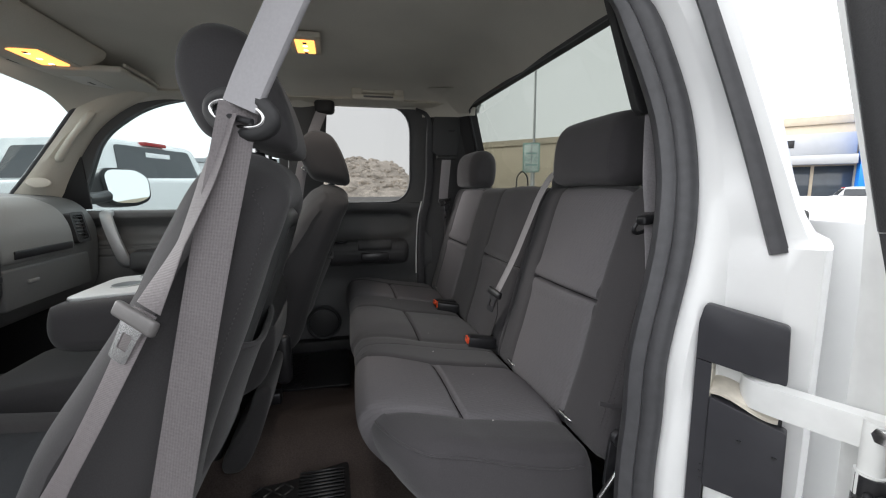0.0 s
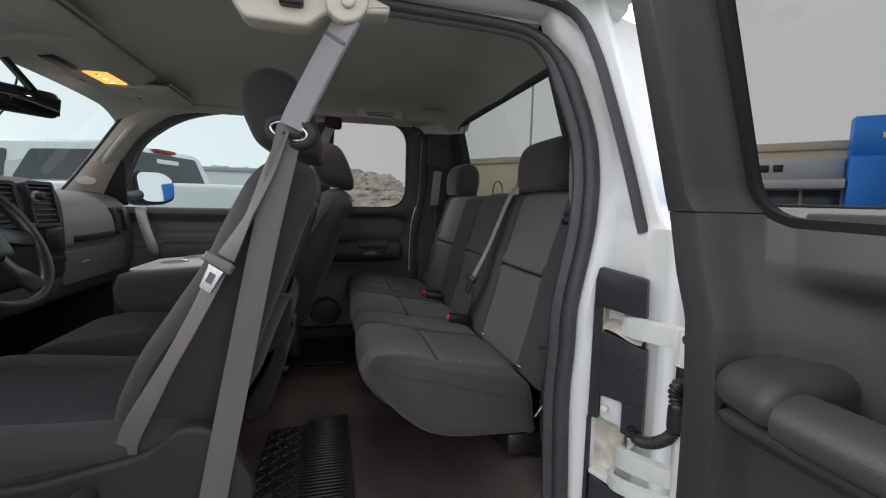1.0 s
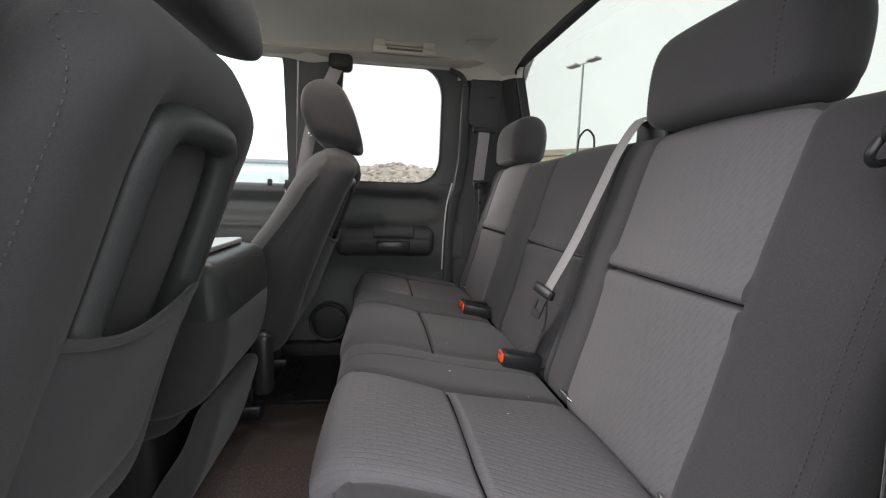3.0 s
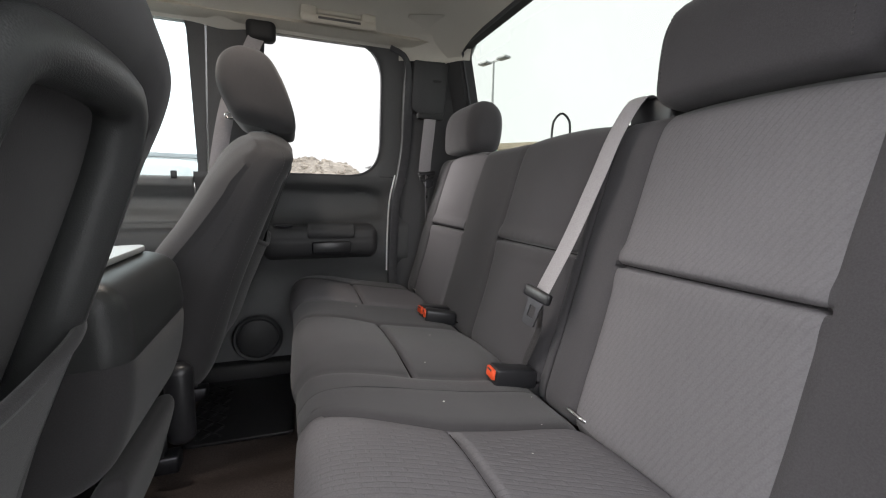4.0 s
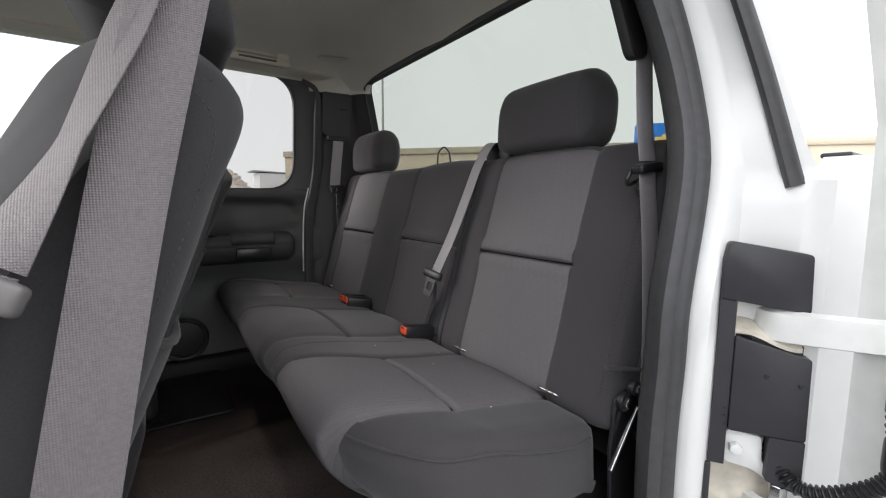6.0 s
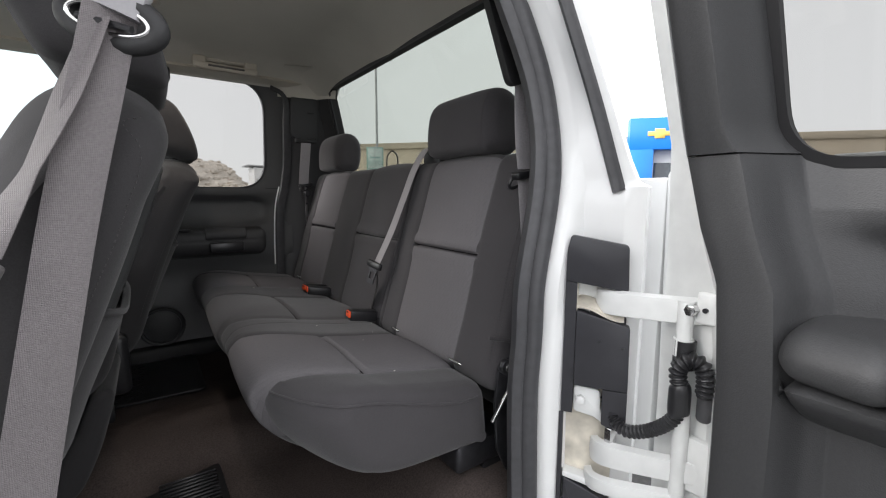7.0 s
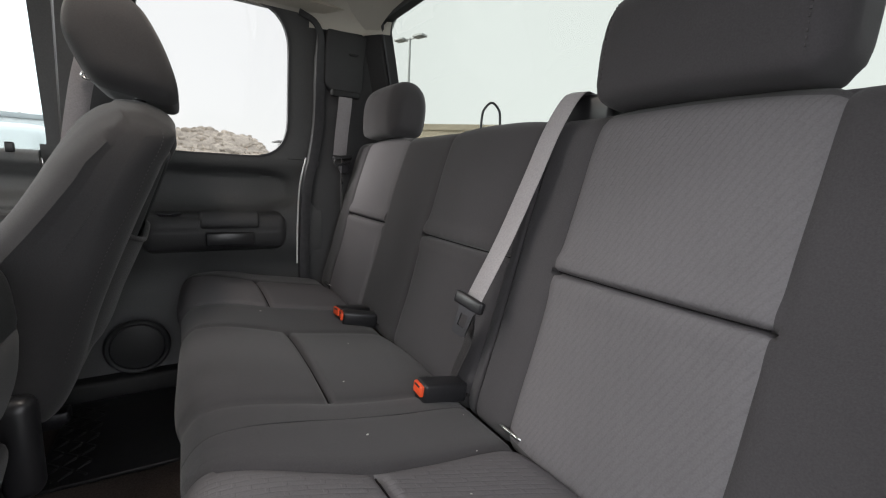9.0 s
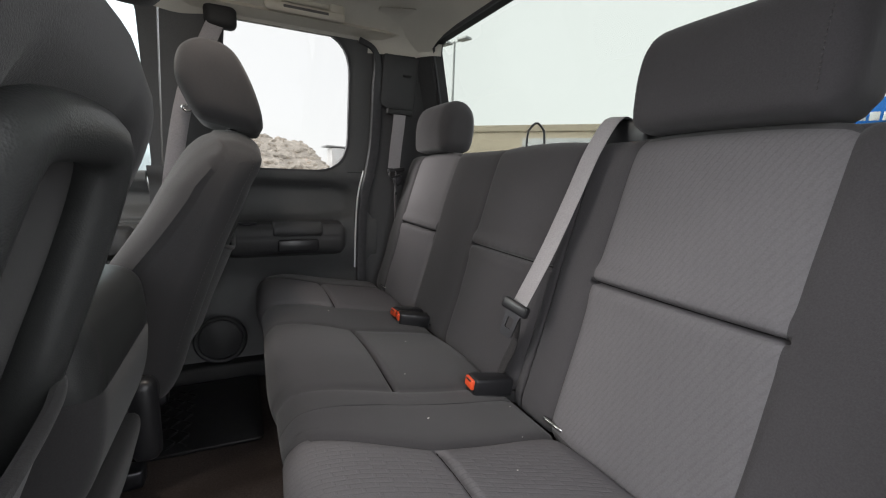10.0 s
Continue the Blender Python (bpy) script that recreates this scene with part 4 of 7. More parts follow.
part("frame", merge(rbox(-0.06, -0.02, -0.10, -0.03, 0.86, 1.10, 0.01, 2, dm), rbox(-0.06, -0.02, -1.12, -1.04, 0.86, 1.34, 0.01, 2, dm), rbox(-0.06, -0.02, -1.12, -0.40, 1.30, 1.36, 0.01, 2, dm)), SOFT_BLACK, dd)


# ---- rear bench ----
PALE_LINT = material("pale_lint", (0.55, 0.53, 0.50), 0.9, vary=0.1)
BACK = [(0.000, 0.945), (0.012, 1.00), (0.036, 1.08), (0.068, 1.20), (0.103, 1.32), (0.130, 1.405), (0.150, 1.437), (0.185, 1.445), (0.225, 1.425), (0.235, 1.36), (0.215, 1.20), (0.175, 1.05), (0.130, 0.94), (0.070, 0.915), (0.018, 0.920)]


def back_dent(panels, edges, seam=True):
    """Panels: (y0, y1) of the padded inserts. edges: y of side stitching."""
    def f(c, n):
        if n.x > -0.3:
            return 0.0
        d = 0.0
        for a, b in panels:
            d += groove(c.y - a, 0.006, 0.005) + groove(c.y - b, 0.006, 0.005)
            if a - 0.004 < c.y < b + 0.004:
                m = (c.y - (a + b) / 2) / ((b - a) / 2)
                d += 0.010 * (1 - m * m)
                if seam:
                    h = c.z - 1.201
                    d += groove(h, 0.0034, 0.021) + 0.006 * math.exp(-((h - 0.017) / 0.015) ** 2) + 0.0035 * math.exp(-((h + 0.019) / 0.016) ** 2)
                    d += 0.0016 * noise.noise(Vector((c.y * 95, 3.0, c.z * 20))) * math.exp(-((h - 0.008) / 0.010) ** 2)
        for e in edges:
            d += groove(c.y - e, 0.005, 0.003)
        d += 0.002 * noise.noise(Vector((c.x * 9, c.y * 9, c.z * 9)))
        return d
    return f


bench = thing("rear_bench", (0.0, CY, FLOOR), "charcoal cloth rear bench seat with grey dimpled inserts", "bench seat")


def backrest(y0, y1, panels, label, edges, ends):
    marks = [q for p in panels for q in (p[0] - 0.012, p[0] - 0.006, p[0], p[0] + 0.006, p[0] + 0.012, p[1] - 0.012, p[1] - 0.006, p[1], p[1] + 0.006, p[1] + 0.012)]
    bm = pad(BACK, y0, y1, ends, 420, 0.008, marks, back_dent([p[:2] for p in panels], edges))
    top = next(i for i, q in enumerate(smooth_loop(BACK, 420)) if q[1] > 1.434)
    rows = [stitching(land(bm, [(-0.5, e + o, z) for z in np.linspace(1.385, 0.985, 60)], (1, 0, 0))) for e in edges for o in (-0.005, 0.005)]
    cords = [land(bm, [(-0.5, y, 1.201) for y in np.linspace(p[0] + 0.003, p[1] - 0.003, 50)], (1, 0, 0)) for p in panels]
    bm, ins = take(bm, lambda c, k: k % 420 < top and any(p[2] and p[0] < c.y < p[1] for p in panels))
    ob = under(bench, "seat_back", bm, CLOTH, label)
    for r in rows:
        under(ob, "stitching", r, THREAD, "raised charcoal thread stitching")
    under(ob, "insert_panel", ins, INSERT, "grey dimpled woven insert")
    # black cord along the cross seam paints the crease's shade
    for c in cords:
        under(ob, "seam_shade_cord", tube([tuple(p) for p, n in c], 0.0017, 6, 0), SEAM_SHADE)
    return ob


near_back = backrest(-0.725, -0.206, [(-0.575, -0.291, True)], "charcoal and grey cloth rear seat back beside the open door", (-0.700,), (0.032, 0.006))
backrest(-0.204, 0.775, [(-0.179, 0.131, False), (0.365, 0.655, True)], "wide charcoal cloth rear seat back with grey insert", (0.745,), (0.006, 0.032))

HEAD = [(x, z + (0.007 if z > 1.5 else -0.004)) for x, z in [(0.108, 1.463), (0.100, 1.50), (0.104, 1.55), (0.122, 1.588), (0.155, 1.605), (0.192, 1.600), (0.218, 1.575), (0.226, 1.53), (0.218, 1.48), (0.200, 1.456), (0.160, 1.452)]]


def headrest(y, label, half=0.140):
    def dent(c, n):
        return groove(abs(c.y - y) - half + 0.012, 0.005, 0.0025) + 0.0015 * noise.noise(Vector((c.x * 14, c.y * 14, c.z * 14)))
    bm = pad(HEAD, y - half, y + half, 0.036, 80, 0.010, dent=dent, soft=True, warp=lambda c: Vector((c.x + 0.10 * (c.y - y) ** 2 * 4, c.y, c.z - 0.5 * (abs(c.y - y)) ** 2.6)))
    rows = [stitching(land(bm, [(-0.3, y + o, z) for z in np.linspace(1.475, 1.592, 24)], (1, 0, 0))) for o in (0.028 - half, half - 0.028)]
    th = under(bench, "headrest", bm, CLOTH, label)
    for r in rows:
        under(th, "stitching", r, THREAD)
    for s in (-0.055, 0.055):
        under(th, "post", tube([(0.165, y + s, 1.425), (0.165, y + s, 1.47)], 0.006, 10, 2), STEEL, "steel headrest post")
    return th


headrest(-0.428, "charcoal cloth rear headrest beside the open door", 0.146)
headrest(0.532, "charcoal cloth rear headrest beside the closed door", 0.126)

SEAT = [(-0.432, 0.945), (-0.425, 0.972), (-0.400, 0.996), (-0.350, 1.004), (-0.290, 0.999), (-0.235, 0.988), (-0.150, 0.973), (-0.075, 0.961), (-0.034, 0.953), (-0.012, 0.941), (-0.002, 0.920), (0.004, 0.88), (0.010, 0.83), (0.0, 0.805), (-0.15, 0.812), (-0.29, 0.825), (-0.36, 0.850), (-0.412, 0.898)]
PANELS = [(-0.594, -0.322), (-0.150, 0.170), (0.375, 0.650)]


def seat_dent(c, n):
    d = 0.0
    if n.z > 0.2 or n.x < -0.4:
        for a, b in PANELS:
            fade = (1.0 if c.x > -0.40 else 0.5) * (0.6 if a == -0.150 else 1.0)
            d += fade * (groove(c.y - a, 0.008, 0.006) + groove(c.y - b, 0.008, 0.006))
            if a < c.y < b:
                m = (c.y - (a + b) / 2) / ((b - a) / 2)
                d += 0.009 * (1 - m * m) + (groove(c.x + 0.236, 0.0055, 0.011) if n.z > 0.2 else 0)
    if n.y < -0.5 and c.y < -0.69:
        d += 0.008 * max(0.0, 1 - ((c.x + 0.20) / 0.24) ** 2) * max(0.0, 1 - ((c.z - 0.90) / 0.09) ** 2)
    d += 0.0025 * noise.noise(Vector((c.x * 8, c.y * 8, c.z * 8)))
    return d


def seat_warp(c):
    t = max(0.0, (-0.23 - c.x) / 0.2)
    t = t ** 1.4
    y = c.y
    for a, b in PANELS:
        y += 0.10 * t * math.exp(-((c.y - b) / 0.07) ** 2) - 0.0 * t
        y += 0.055 * t * math.exp(-((c.y - a) / 0.06) ** 2)
    x = c.x
    if c.y < -0.50:
        x += 0.09 * ((-0.50 - c.y) / 0.2) ** 2.4 * max(0.0, (-0.12 - c.x) / 0.3)
    return Vector((x, y, c.z))


def rear_cushion(y0, y1, label, near):
    marks = [q + o for p in PANELS for q in p for o in (-0.016, -0.008, 0, 0.008, 0.016)]
    bm = pad(SEAT, y0, y1, (0.030, 0.0015) if near else (0.0015, 0.03), 320, 0.014, marks, seat_dent)
    run = smooth_loop(SEAT, 320)
    end = next(i for i, q in enumerate(run) if q[0] > -0.004)
    start = next(i for i in range(319, 0, -1) if run[i][1] < 0.875)
    cords = [land(bm, [(-0.236, y, 1.2) for y in np.linspace(max(y0, a) + 0.004, min(y1, b) - 0.004, 40)], (0, 0, -1)) for a, b in PANELS if y0 < (a + b) / 2 < y1]
    bm, ins = take(bm, lambda c, k: (k % 320 < end or k % 320 > start) and any(a < c.y < b for a, b in (PANELS[0], PANELS[2])))
    for b in (bm, ins):
        for v in b.verts:
            v.co = seat_warp(v.co)
    ob = under(bench, "cushion", bm, CLOTH, label)
    under(ob, "insert_panel", ins, INSERT, "grey dimpled woven insert")
    # the cushion crease gets its dark line of shade the same way
    for c in cords:
        under(ob, "seam_shade_cord", tube([tuple(seat_warp(p)) for p, n in c], 0.0013, 6, 0), SEAM_SHADE)
    return ob


near_cushion = rear_cushion(-0.705, -0.2035, "charcoal and grey cloth rear seat cushion beside the door", True)
cover = bmesh.new()
cover.from_mesh(near_cushion.data)
bmesh.ops.translate(cover, vec=bench.location, verts=cover.verts)
seam = smooth_loop([(-0.41, -0.50, 0.972), (-0.405, -0.56, 0.975), (-0.385, -0.62, 0.980), (-0.345, -0.675, 0.984), (-0.264, -0.705, 0.977), (-0.17, -0.705, 0.950), (-0.082, -0.705, 0.928), (-0.030, -0.705, 0.924)], 90, False)
run = []
for p in seam:
    way = Vector((min(1.6, max(0.0, (-0.27 - p[0]) / 0.09)), 1.0, 0.0)).normalized()
    run += land(cover, [Vector(p) - way * 0.12], way)
cover.free()
under(near_cushion, "piping", tube([tuple(p + n * 0.0004) for p, n in run], 0.0026, 8, 0), CLOTH)
far_cushion = rear_cushion(-0.203, 0.775, "wide charcoal cloth rear seat cushion", False)
base = under(bench, "support_frame", rbox(-0.06, 0.10, -0.68, 0.74, 0.735, 0.80, 0.01), DARK_STEEL, "black steel support frame")
for y in (-0.66, -0.21, 0.30, 0.72):
    under(base, "leg", rbox(0.02, 0.09, y - 0.015, y + 0.015, FLOOR + 0.07, 0.77, 0.004), DARK_STEEL)

# folding hinge at the bench's outer end
hp2 = outline([(0.012, 0.99), (0.055, 1.005), (0.095, 0.985), (0.10, 0.88), (0.085, 0.76), (0.045, 0.73), (0.010, 0.80), (0.002, 0.90)], 0.012)
hingeplate = under(bench, "folding_hinge", plate(hp2, lambda u, v, d: (u, -0.728 + d, v), 0.008, 0.002), DARK_STEEL, "black steel folding hinge bracket")
for x, z, r in ((0.024, 0.986, 0.016), (0.054, 1.003, 0.014), (0.085, 0.905, 0.013)):
    under(hingeplate, "bolt", disc((x, -0.733, z), (0, -1, 0), r, 0.014, 16, 0.003), DARK_STEEL)
    under(hingeplate, "bolt_head", disc((x, -0.741, z), (0, -1, 0), r * 0.55, 0.008, 6, 0.001), STEEL)
under(hingeplate, "stay", rbox(-0.004, 0.004, -0.004, 0.004, -0.06, 0.06, 0.002, 2, Matrix.Translation((0.018, -0.742, 0.925)) @ Euler((0, radians(38), 0)).to_matrix().to_4x4()), STEEL, "bright steel stay")
under(hingeplate, "lever", tube([(0.06, -0.735, 0.76), (0.075, -0.738, 0.735), (0.10, -0.735, 0.70)], 0.010, 10, 10), HINGE_PAINT, "white painted bracket end")

under(near_back, "cover_hem", tube([(-0.010, -0.718, 1.050), (0.030, -0.7275, 1.041), (0.072, -0.7275, 1.029), (0.082, -0.7275, 1.034), (0.090, -0.7275, 1.07)], 0.0045, 8, 30), CLOTH)
fleck = random.Random(11)
for holder, spots in ((near_cushion, [(-0.15, -0.40), (-0.22, -0.26), (-0.09, -0.33), (-0.30, -0.52), (-0.18, -0.62), (-0.05, -0.24)]), (far_cushion, [(-0.20, -0.10), (-0.13, 0.08), (-0.27, 0.30)])):
    lint = bmesh.new()
    for x, y in spots:
        z = float(np.interp(x, [-0.43, -0.35, -0.235, -0.15, 0.0], [0.965, 1.010, 0.997, 0.981, 0.956]))
        made = bmesh.ops.create_icosphere(lint, subdivisions=1, radius=fleck.uniform(0.0007, 0.0016))
        for v in made["verts"]:
            v.co = Vector((v.co.x * fleck.uniform(0.7, 2.2), v.co.y, v.co.z * 0.6)) + Vector((x, y, z))
    tagged(under(holder, "lint", lint, PALE_LINT, "pale lint specks"), kind="stuff")

# steel loops in the gap between cushion and back
for y in (-0.300, -0.588, 0.255, 0.66):
    anchor = single("child_seat_anchor", tube([(0.020, y - 0.024, 0.943), (-0.003, y - 0.022, 0.955), (-0.005, y, 0.956), (-0.003, y + 0.022, 0.955), (0.020, y + 0.024, 0.943)], 0.0033, 8, 20), STEEL, "bright steel child seat anchor loop", "anchor loop", group="anchor loops")


# buckles with red buttons
def buckle(y, turn, label):
    th = thing("seatbelt_buckle", (-0.045, y, 0.963), label, "seatbelt buckle", group="rear buckles")
    th.rotation_euler = (0, radians(6), radians(turn))
    shell = rbox(-0.045, 0.042, -0.0195, 0.0195, -0.012, 0.027, 0.006, 3)
    for v in shell.verts:
        v.co.z -= 0.10 * max(0.0, v.co.x) if v.co.z > 0.01 else 0.0
        v.co.y *= 1 - 2.0 * max(0.0, v.co.x)
    part("shell", shell, SMOOTH_BLACK, th)
    b = part("release_button", rbox(-0.0505, -0.042, -0.0155, 0.0155, 0.004, 0.0235, 0.003, 2), ORANGE, th, "orange-red release button")
    part("button_recess", rbox(-0.0515, -0.050, -0.009, 0.009, 0.0185, 0.022, 0.0005, 1), DARK_STEEL, b)
    part("stem", tube([(0.035, 0.012, 0.002), (0.06, 0.009, -0.006), (0.06, -0.009, -0.006), (0.035, -0.012, 0.002)], 0.0022, 8, 18), STEEL, th, "bright steel stalk")
    return th


buckle(-0.165, -4, "black seatbelt buckle with orange-red button lying on the cushion")
buckle(0.240, -12, "black seatbelt buckle with orange-red button beside its twin")
buckle(0.289, 6, "second black seatbelt buckle with orange-red button")


# ---- rear seatbelts ----
def tongue(th, at, along_v, face, grey, w=0.058, blade=("bright steel tongue", STEEL)):
    """A latch plate: a moulded bar with a slot and a steel tongue hanging from it."""
    a, f = Vector(along_v).normalized(), Vector(face).normalized()
    s = a.cross(f).normalized()
    m = Matrix((s, a, f)).transposed().to_4x4()
    m.translation = at
    bar = rbox(-w / 2 - 0.006, w / 2 + 0.006, -0.010, 0.012, -0.006, 0.008, 0.005, 3, m)
    under(th, "latch_plate", bar, grey, "moulded latch plate")
    outer = outline([(-0.022, 0.0), (0.022, 0.0), (0.0165, 0.022), (0.0145, 0.062, 0.006), (-0.0145, 0.062, 0.006), (-0.0165, 0.022)], 0.004)
    hole = outline([(-0.008, 0.024), (0.008, 0.024), (0.008, 0.046), (-0.008, 0.046)], 0.002)
    under(th, "steel_tongue", ring_plate(outer, hole, lambda u, v, d: tuple(m @ Vector((u, v, d - 0.0015))), 0.003), blade[1], blade[0])


mid_belt = thing("centre_seatbelt", (0.0, -0.2, 1.0), "grey webbing seatbelt lying over the rear seat back", "seatbelt")
belt_top = [(0.205, -0.240, 1.462), (0.180, -0.229, 1.482), (0.155, -0.219, 1.484), (0.118, -0.213, 1.425), (0.084, -0.207, 1.34), (0.046, -0.193, 1.235), (0.000, -0.182, 1.135)]
under(mid_belt, "webbing", ribbon(belt_top, [(0.15, 1, 0.1)] * 7, 0.047, 0.0018, 50), WEBBING)
under(mid_belt, "lower_webbing", ribbon([(-0.003, -0.182, 1.125), (0.004, -0.170, 1.06), (-0.002, -0.148, 1.00), (-0.004, -0.128, 0.955), (0.016, -0.116, 0.935)], [(0.3, 1, 0.1), (0.35, 0.95, 0), (0.4, 0.9, 0), (0.4, 0.9, 0), (0.4, 0.9, 0)], 0.038, 0.0018, 30), DARK_WEB, "black lower webbing")
tongue(mid_belt, (-0.008, -0.181, 1.130), (-0.25, 0.15, -1), (-1, -0.3, 0.25), SMOOTH_BLACK, 0.05, ("dull dark steel tongue", DARK_STEEL))
single("belt_retractor_cover", rbox(0.162, 0.225, -0.290, -0.192, 1.430, 1.484, 0.010, 3), SMOOTH_BLACK, "black belt retractor cover on the seat back top", "belt cover")


def corner_belt(side, label):
    """The shoulder belt at an outer corner, with its guide and latch plate."""
    y = CY + side * 0.758
    th = thing("rear_shoulder_belt", (0.06, y, 0.9), label, "seatbelt", group="rear shoulder belts")
    face = [(1, 0.05 * side, 0)]
    up = 1.80 if side < 0 else 1.605
    pts = [(0.115 if side < 0 else 0.135, CY + side * 0.70, up), (0.080 if side < 0 else 0.100, CY + side * 0.735, 1.60), (0.070, CY + side * 0.750, 1.47), (0.072, y, 1.40)]
    w = [(1.0, -0.06, 0)] * 4 if side < 0 else [(0.95, -0.25, 0)] * 4
    low_w = w
    if side > 0:
        pts, w = [(0.074, 0.716, 1.606), (0.072, 0.724, 1.55), (0.067, 0.737, 1.47), (0.063, 0.745, 1.395)], [(1, 0.0, 0)] * 4
        y, low_w = 0.745, [(0.45, 0.9, 0)] * 4
    under(th, "webbing", ribbon(pts, w, 0.047, 0.0018, 30), WEBBING)
    under(th, "lower_webbing", ribbon([(0.072, y, 1.385), (0.076, y + 0.012 * side, 1.25), (0.082, y + 0.020 * side, 1.05), (0.09, y + 0.012 * side, 0.85)], low_w, 0.047, 0.0018, 30), WEBBING)
    lp = rbox(-0.034, 0.034, -0.012, 0.012, -0.008, 0.008, 0.005, 3, Matrix.Translation((0.072, y, 1.388)) @ Euler((0, radians(-8), 0)).to_matrix().to_4x4())
    under(th, "latch_plate", lp, SMOOTH_BLACK)
    under(th, "slot_bar", tube([(0.044, y - side * 0.014, 1.380), (0.040, y - side * 0.017, 1.366), (0.052, y - side * 0.018, 1.360), (0.095, y - side * 0.016, 1.376)], 0.004, 8, 20), SMOOTH_BLACK)
    under(th, "tongue", disc((0.078, y - side * 0.006, 1.352), (0, 1, 0), 0.020, 0.012, 24, 0.004), DARK_STEEL)
    under(th, "stop_button", disc((0.072, y - side * 0.004, 1.30), (0, -side, 0), 0.006, 0.004, 12, 0.001), SMOOTH_BLACK)
    return th


corner_belt(-1, "grey shoulder belt hanging at the door-side rear corner").location += Vector((0.019, 0.016, 0.0))
corner_belt(1, "grey shoulder belt hanging beside the closed rear door")
flap = plate(outline([(0.055, 1.565), (0.105, 1.58), (0.115, 1.86), (0.00, 1.86), (0.02, 1.75)], 0.02), lambda u, v, d: (u, side_y(v, -1) + 0.045 + d, v), 0.02, 0.005)
single("pillar_flap", flap, SOFT_BLACK, "black moulded pillar trim beside the rear window", "pillar trim")

# wire hook standing behind the seat back
single("wire_loop", tube([(0.151, 0.036, 1.40), (0.152, 0.035, 1.470), (0.156, 0.031, 1.490), (0.167, 0.022, 1.502), (0.178, 0.013, 1.490), (0.182, 0.009, 1.470), (0.183, 0.008, 1.40)], 0.0027, 8, 40), SMOOTH_BLACK, "black wire loop standing behind the rear seat", "wire loop")


# ---- far doors, windows and pillars ----
def far_place(u, v, d):
    return (u, side_y(v, 1) + d, v)


rear_door = thing("door_rear_far", (-0.3, 0.86, FLOOR), "closed charcoal rear door with armrest and window", "car door", kind="structure")
win_f = outline([(-0.545, 1.372, 0.05), (-0.085, 1.372, 0.13), (-0.095, 1.852, 0.13), (-0.50, 1.854, 0.03)], 0.05, 7)
under(rear_door, "window_trim", ring_plate(outline([(-0.698, 1.335), (0.05, 1.335), (0.05, 1.70), (0.05, 1.87), (-0.662, 1.87)], 0.03), win_f, far_place, 0.04, 0.016), DOOR_GREY_LIT)
under(rear_door, "seam", rbox(-0.095, 0.03, 0.838, 0.842, 1.3725, 1.3755, 0.0), SOFT_BLACK)
under(rear_door, "window_seal", ring_plate(win_f, [(-0.31 + (u + 0.31) * 0.965, 1.606 + (v - 1.606) * 0.97) for u, v in win_f], lambda u, v, d: far_place(u, v, d + 0.006), 0.02), RUBBER)
under(rear_door, "pane", plate(win_f, lambda u, v, d: far_place(u, v, d + 0.020), 0.004), FAR_TINT, "smoked window glass").visible_shadow = False


def door_skin(u, v):
    """Lower trim with a scooped band above the armrest."""
    dip = 0.034 / (1 + math.exp(min(40.0, 9 * ((abs(u + 0.345) / 0.262) ** 5 + (abs(v - 1.262) / 0.064) ** 4 - 1))))
    belly = 0.030 * math.exp(-((v - 1.12) / 0.10) ** 4)
    ledge = 0.018 * math.exp(-((v - 1.36) / 0.03) ** 2)
    return (u, side_y(v, 1) - belly - ledge + dip - 0.035 * max(0, (0.95 - v)) / 0.3, v)


# far trim takes the lighter copy, as if more light reached it
under(rear_door, "lower_trim", sheet(door_skin, np.linspace(-0.74, 0.02, 56), np.linspace(0.66, 1.372, 60), 0.03, (0, 1, 0)), DOOR_GREY_LIT)
ap = [(0.86, 1.182), (0.80, 1.186), (0.765, 1.178), (0.752, 1.15), (0.756, 1.105), (0.775, 1.075), (0.81, 1.062), (0.86, 1.06)]


def across(bm):
    """Turns a pad that was swept along y, with (y, z) given as its profile, to run along x."""
    for v in bm.verts:
        v.co = Vector((v.co.y, v.co.x, v.co.z))
    return bm


under(rear_door, "armrest", across(pad(ap, -0.53, -0.115, 0.03, 70, 0.014, dent=lambda c, n: groove(c.z - 1.133, 0.003, 0.003))), PLASTIC, "charcoal moulded armrest")
under(rear_door, "grab_bar", across(pad([(0.79, 1.192), (0.755, 1.190), (0.742, 1.170), (0.746, 1.145), (0.775, 1.138), (0.80, 1.15)], -0.375, -0.205, 0.008, 40, 0.02)), PLASTIC)
under(rear_door, "pull_cup", rbox(-0.36, -0.22, 0.744, 0.77, 1.085, 1.130, 0.006), SMOOTH_BLACK)
under(rear_door, "cup_rim", disc((-0.455, 0.785, 1.186), (0, 0, 1), 0.032, 0.006, 24, 0.002), DARK_STEEL)
spk = thing("door_speaker", (-0.556, 0.78, 0.74), "round black door speaker grille", "speaker")
under(spk, "rim", tube([(-0.556 + 0.078 * math.cos(a), 0.790, 0.772 + 0.078 * math.sin(a)) for a in np.linspace(0, 2 * math.pi, 20, endpoint=False)], 0.009, 8, 40, True), DARK_PLASTIC)
under(spk, "grille", disc((-0.556, 0.793, 0.772), (0, -1, 0), 0.070, 0.012, 28, 0.004), DARK_PLASTIC)
kick = single("door_sill_trim", rbox(-1.6, 0.0, 0.77, 0.86, FLOOR - 0.01, 0.685, 0.012, 3), SOFT_BLACK, "black plastic sill trim under the far doors", "sill trim", kind="structure")

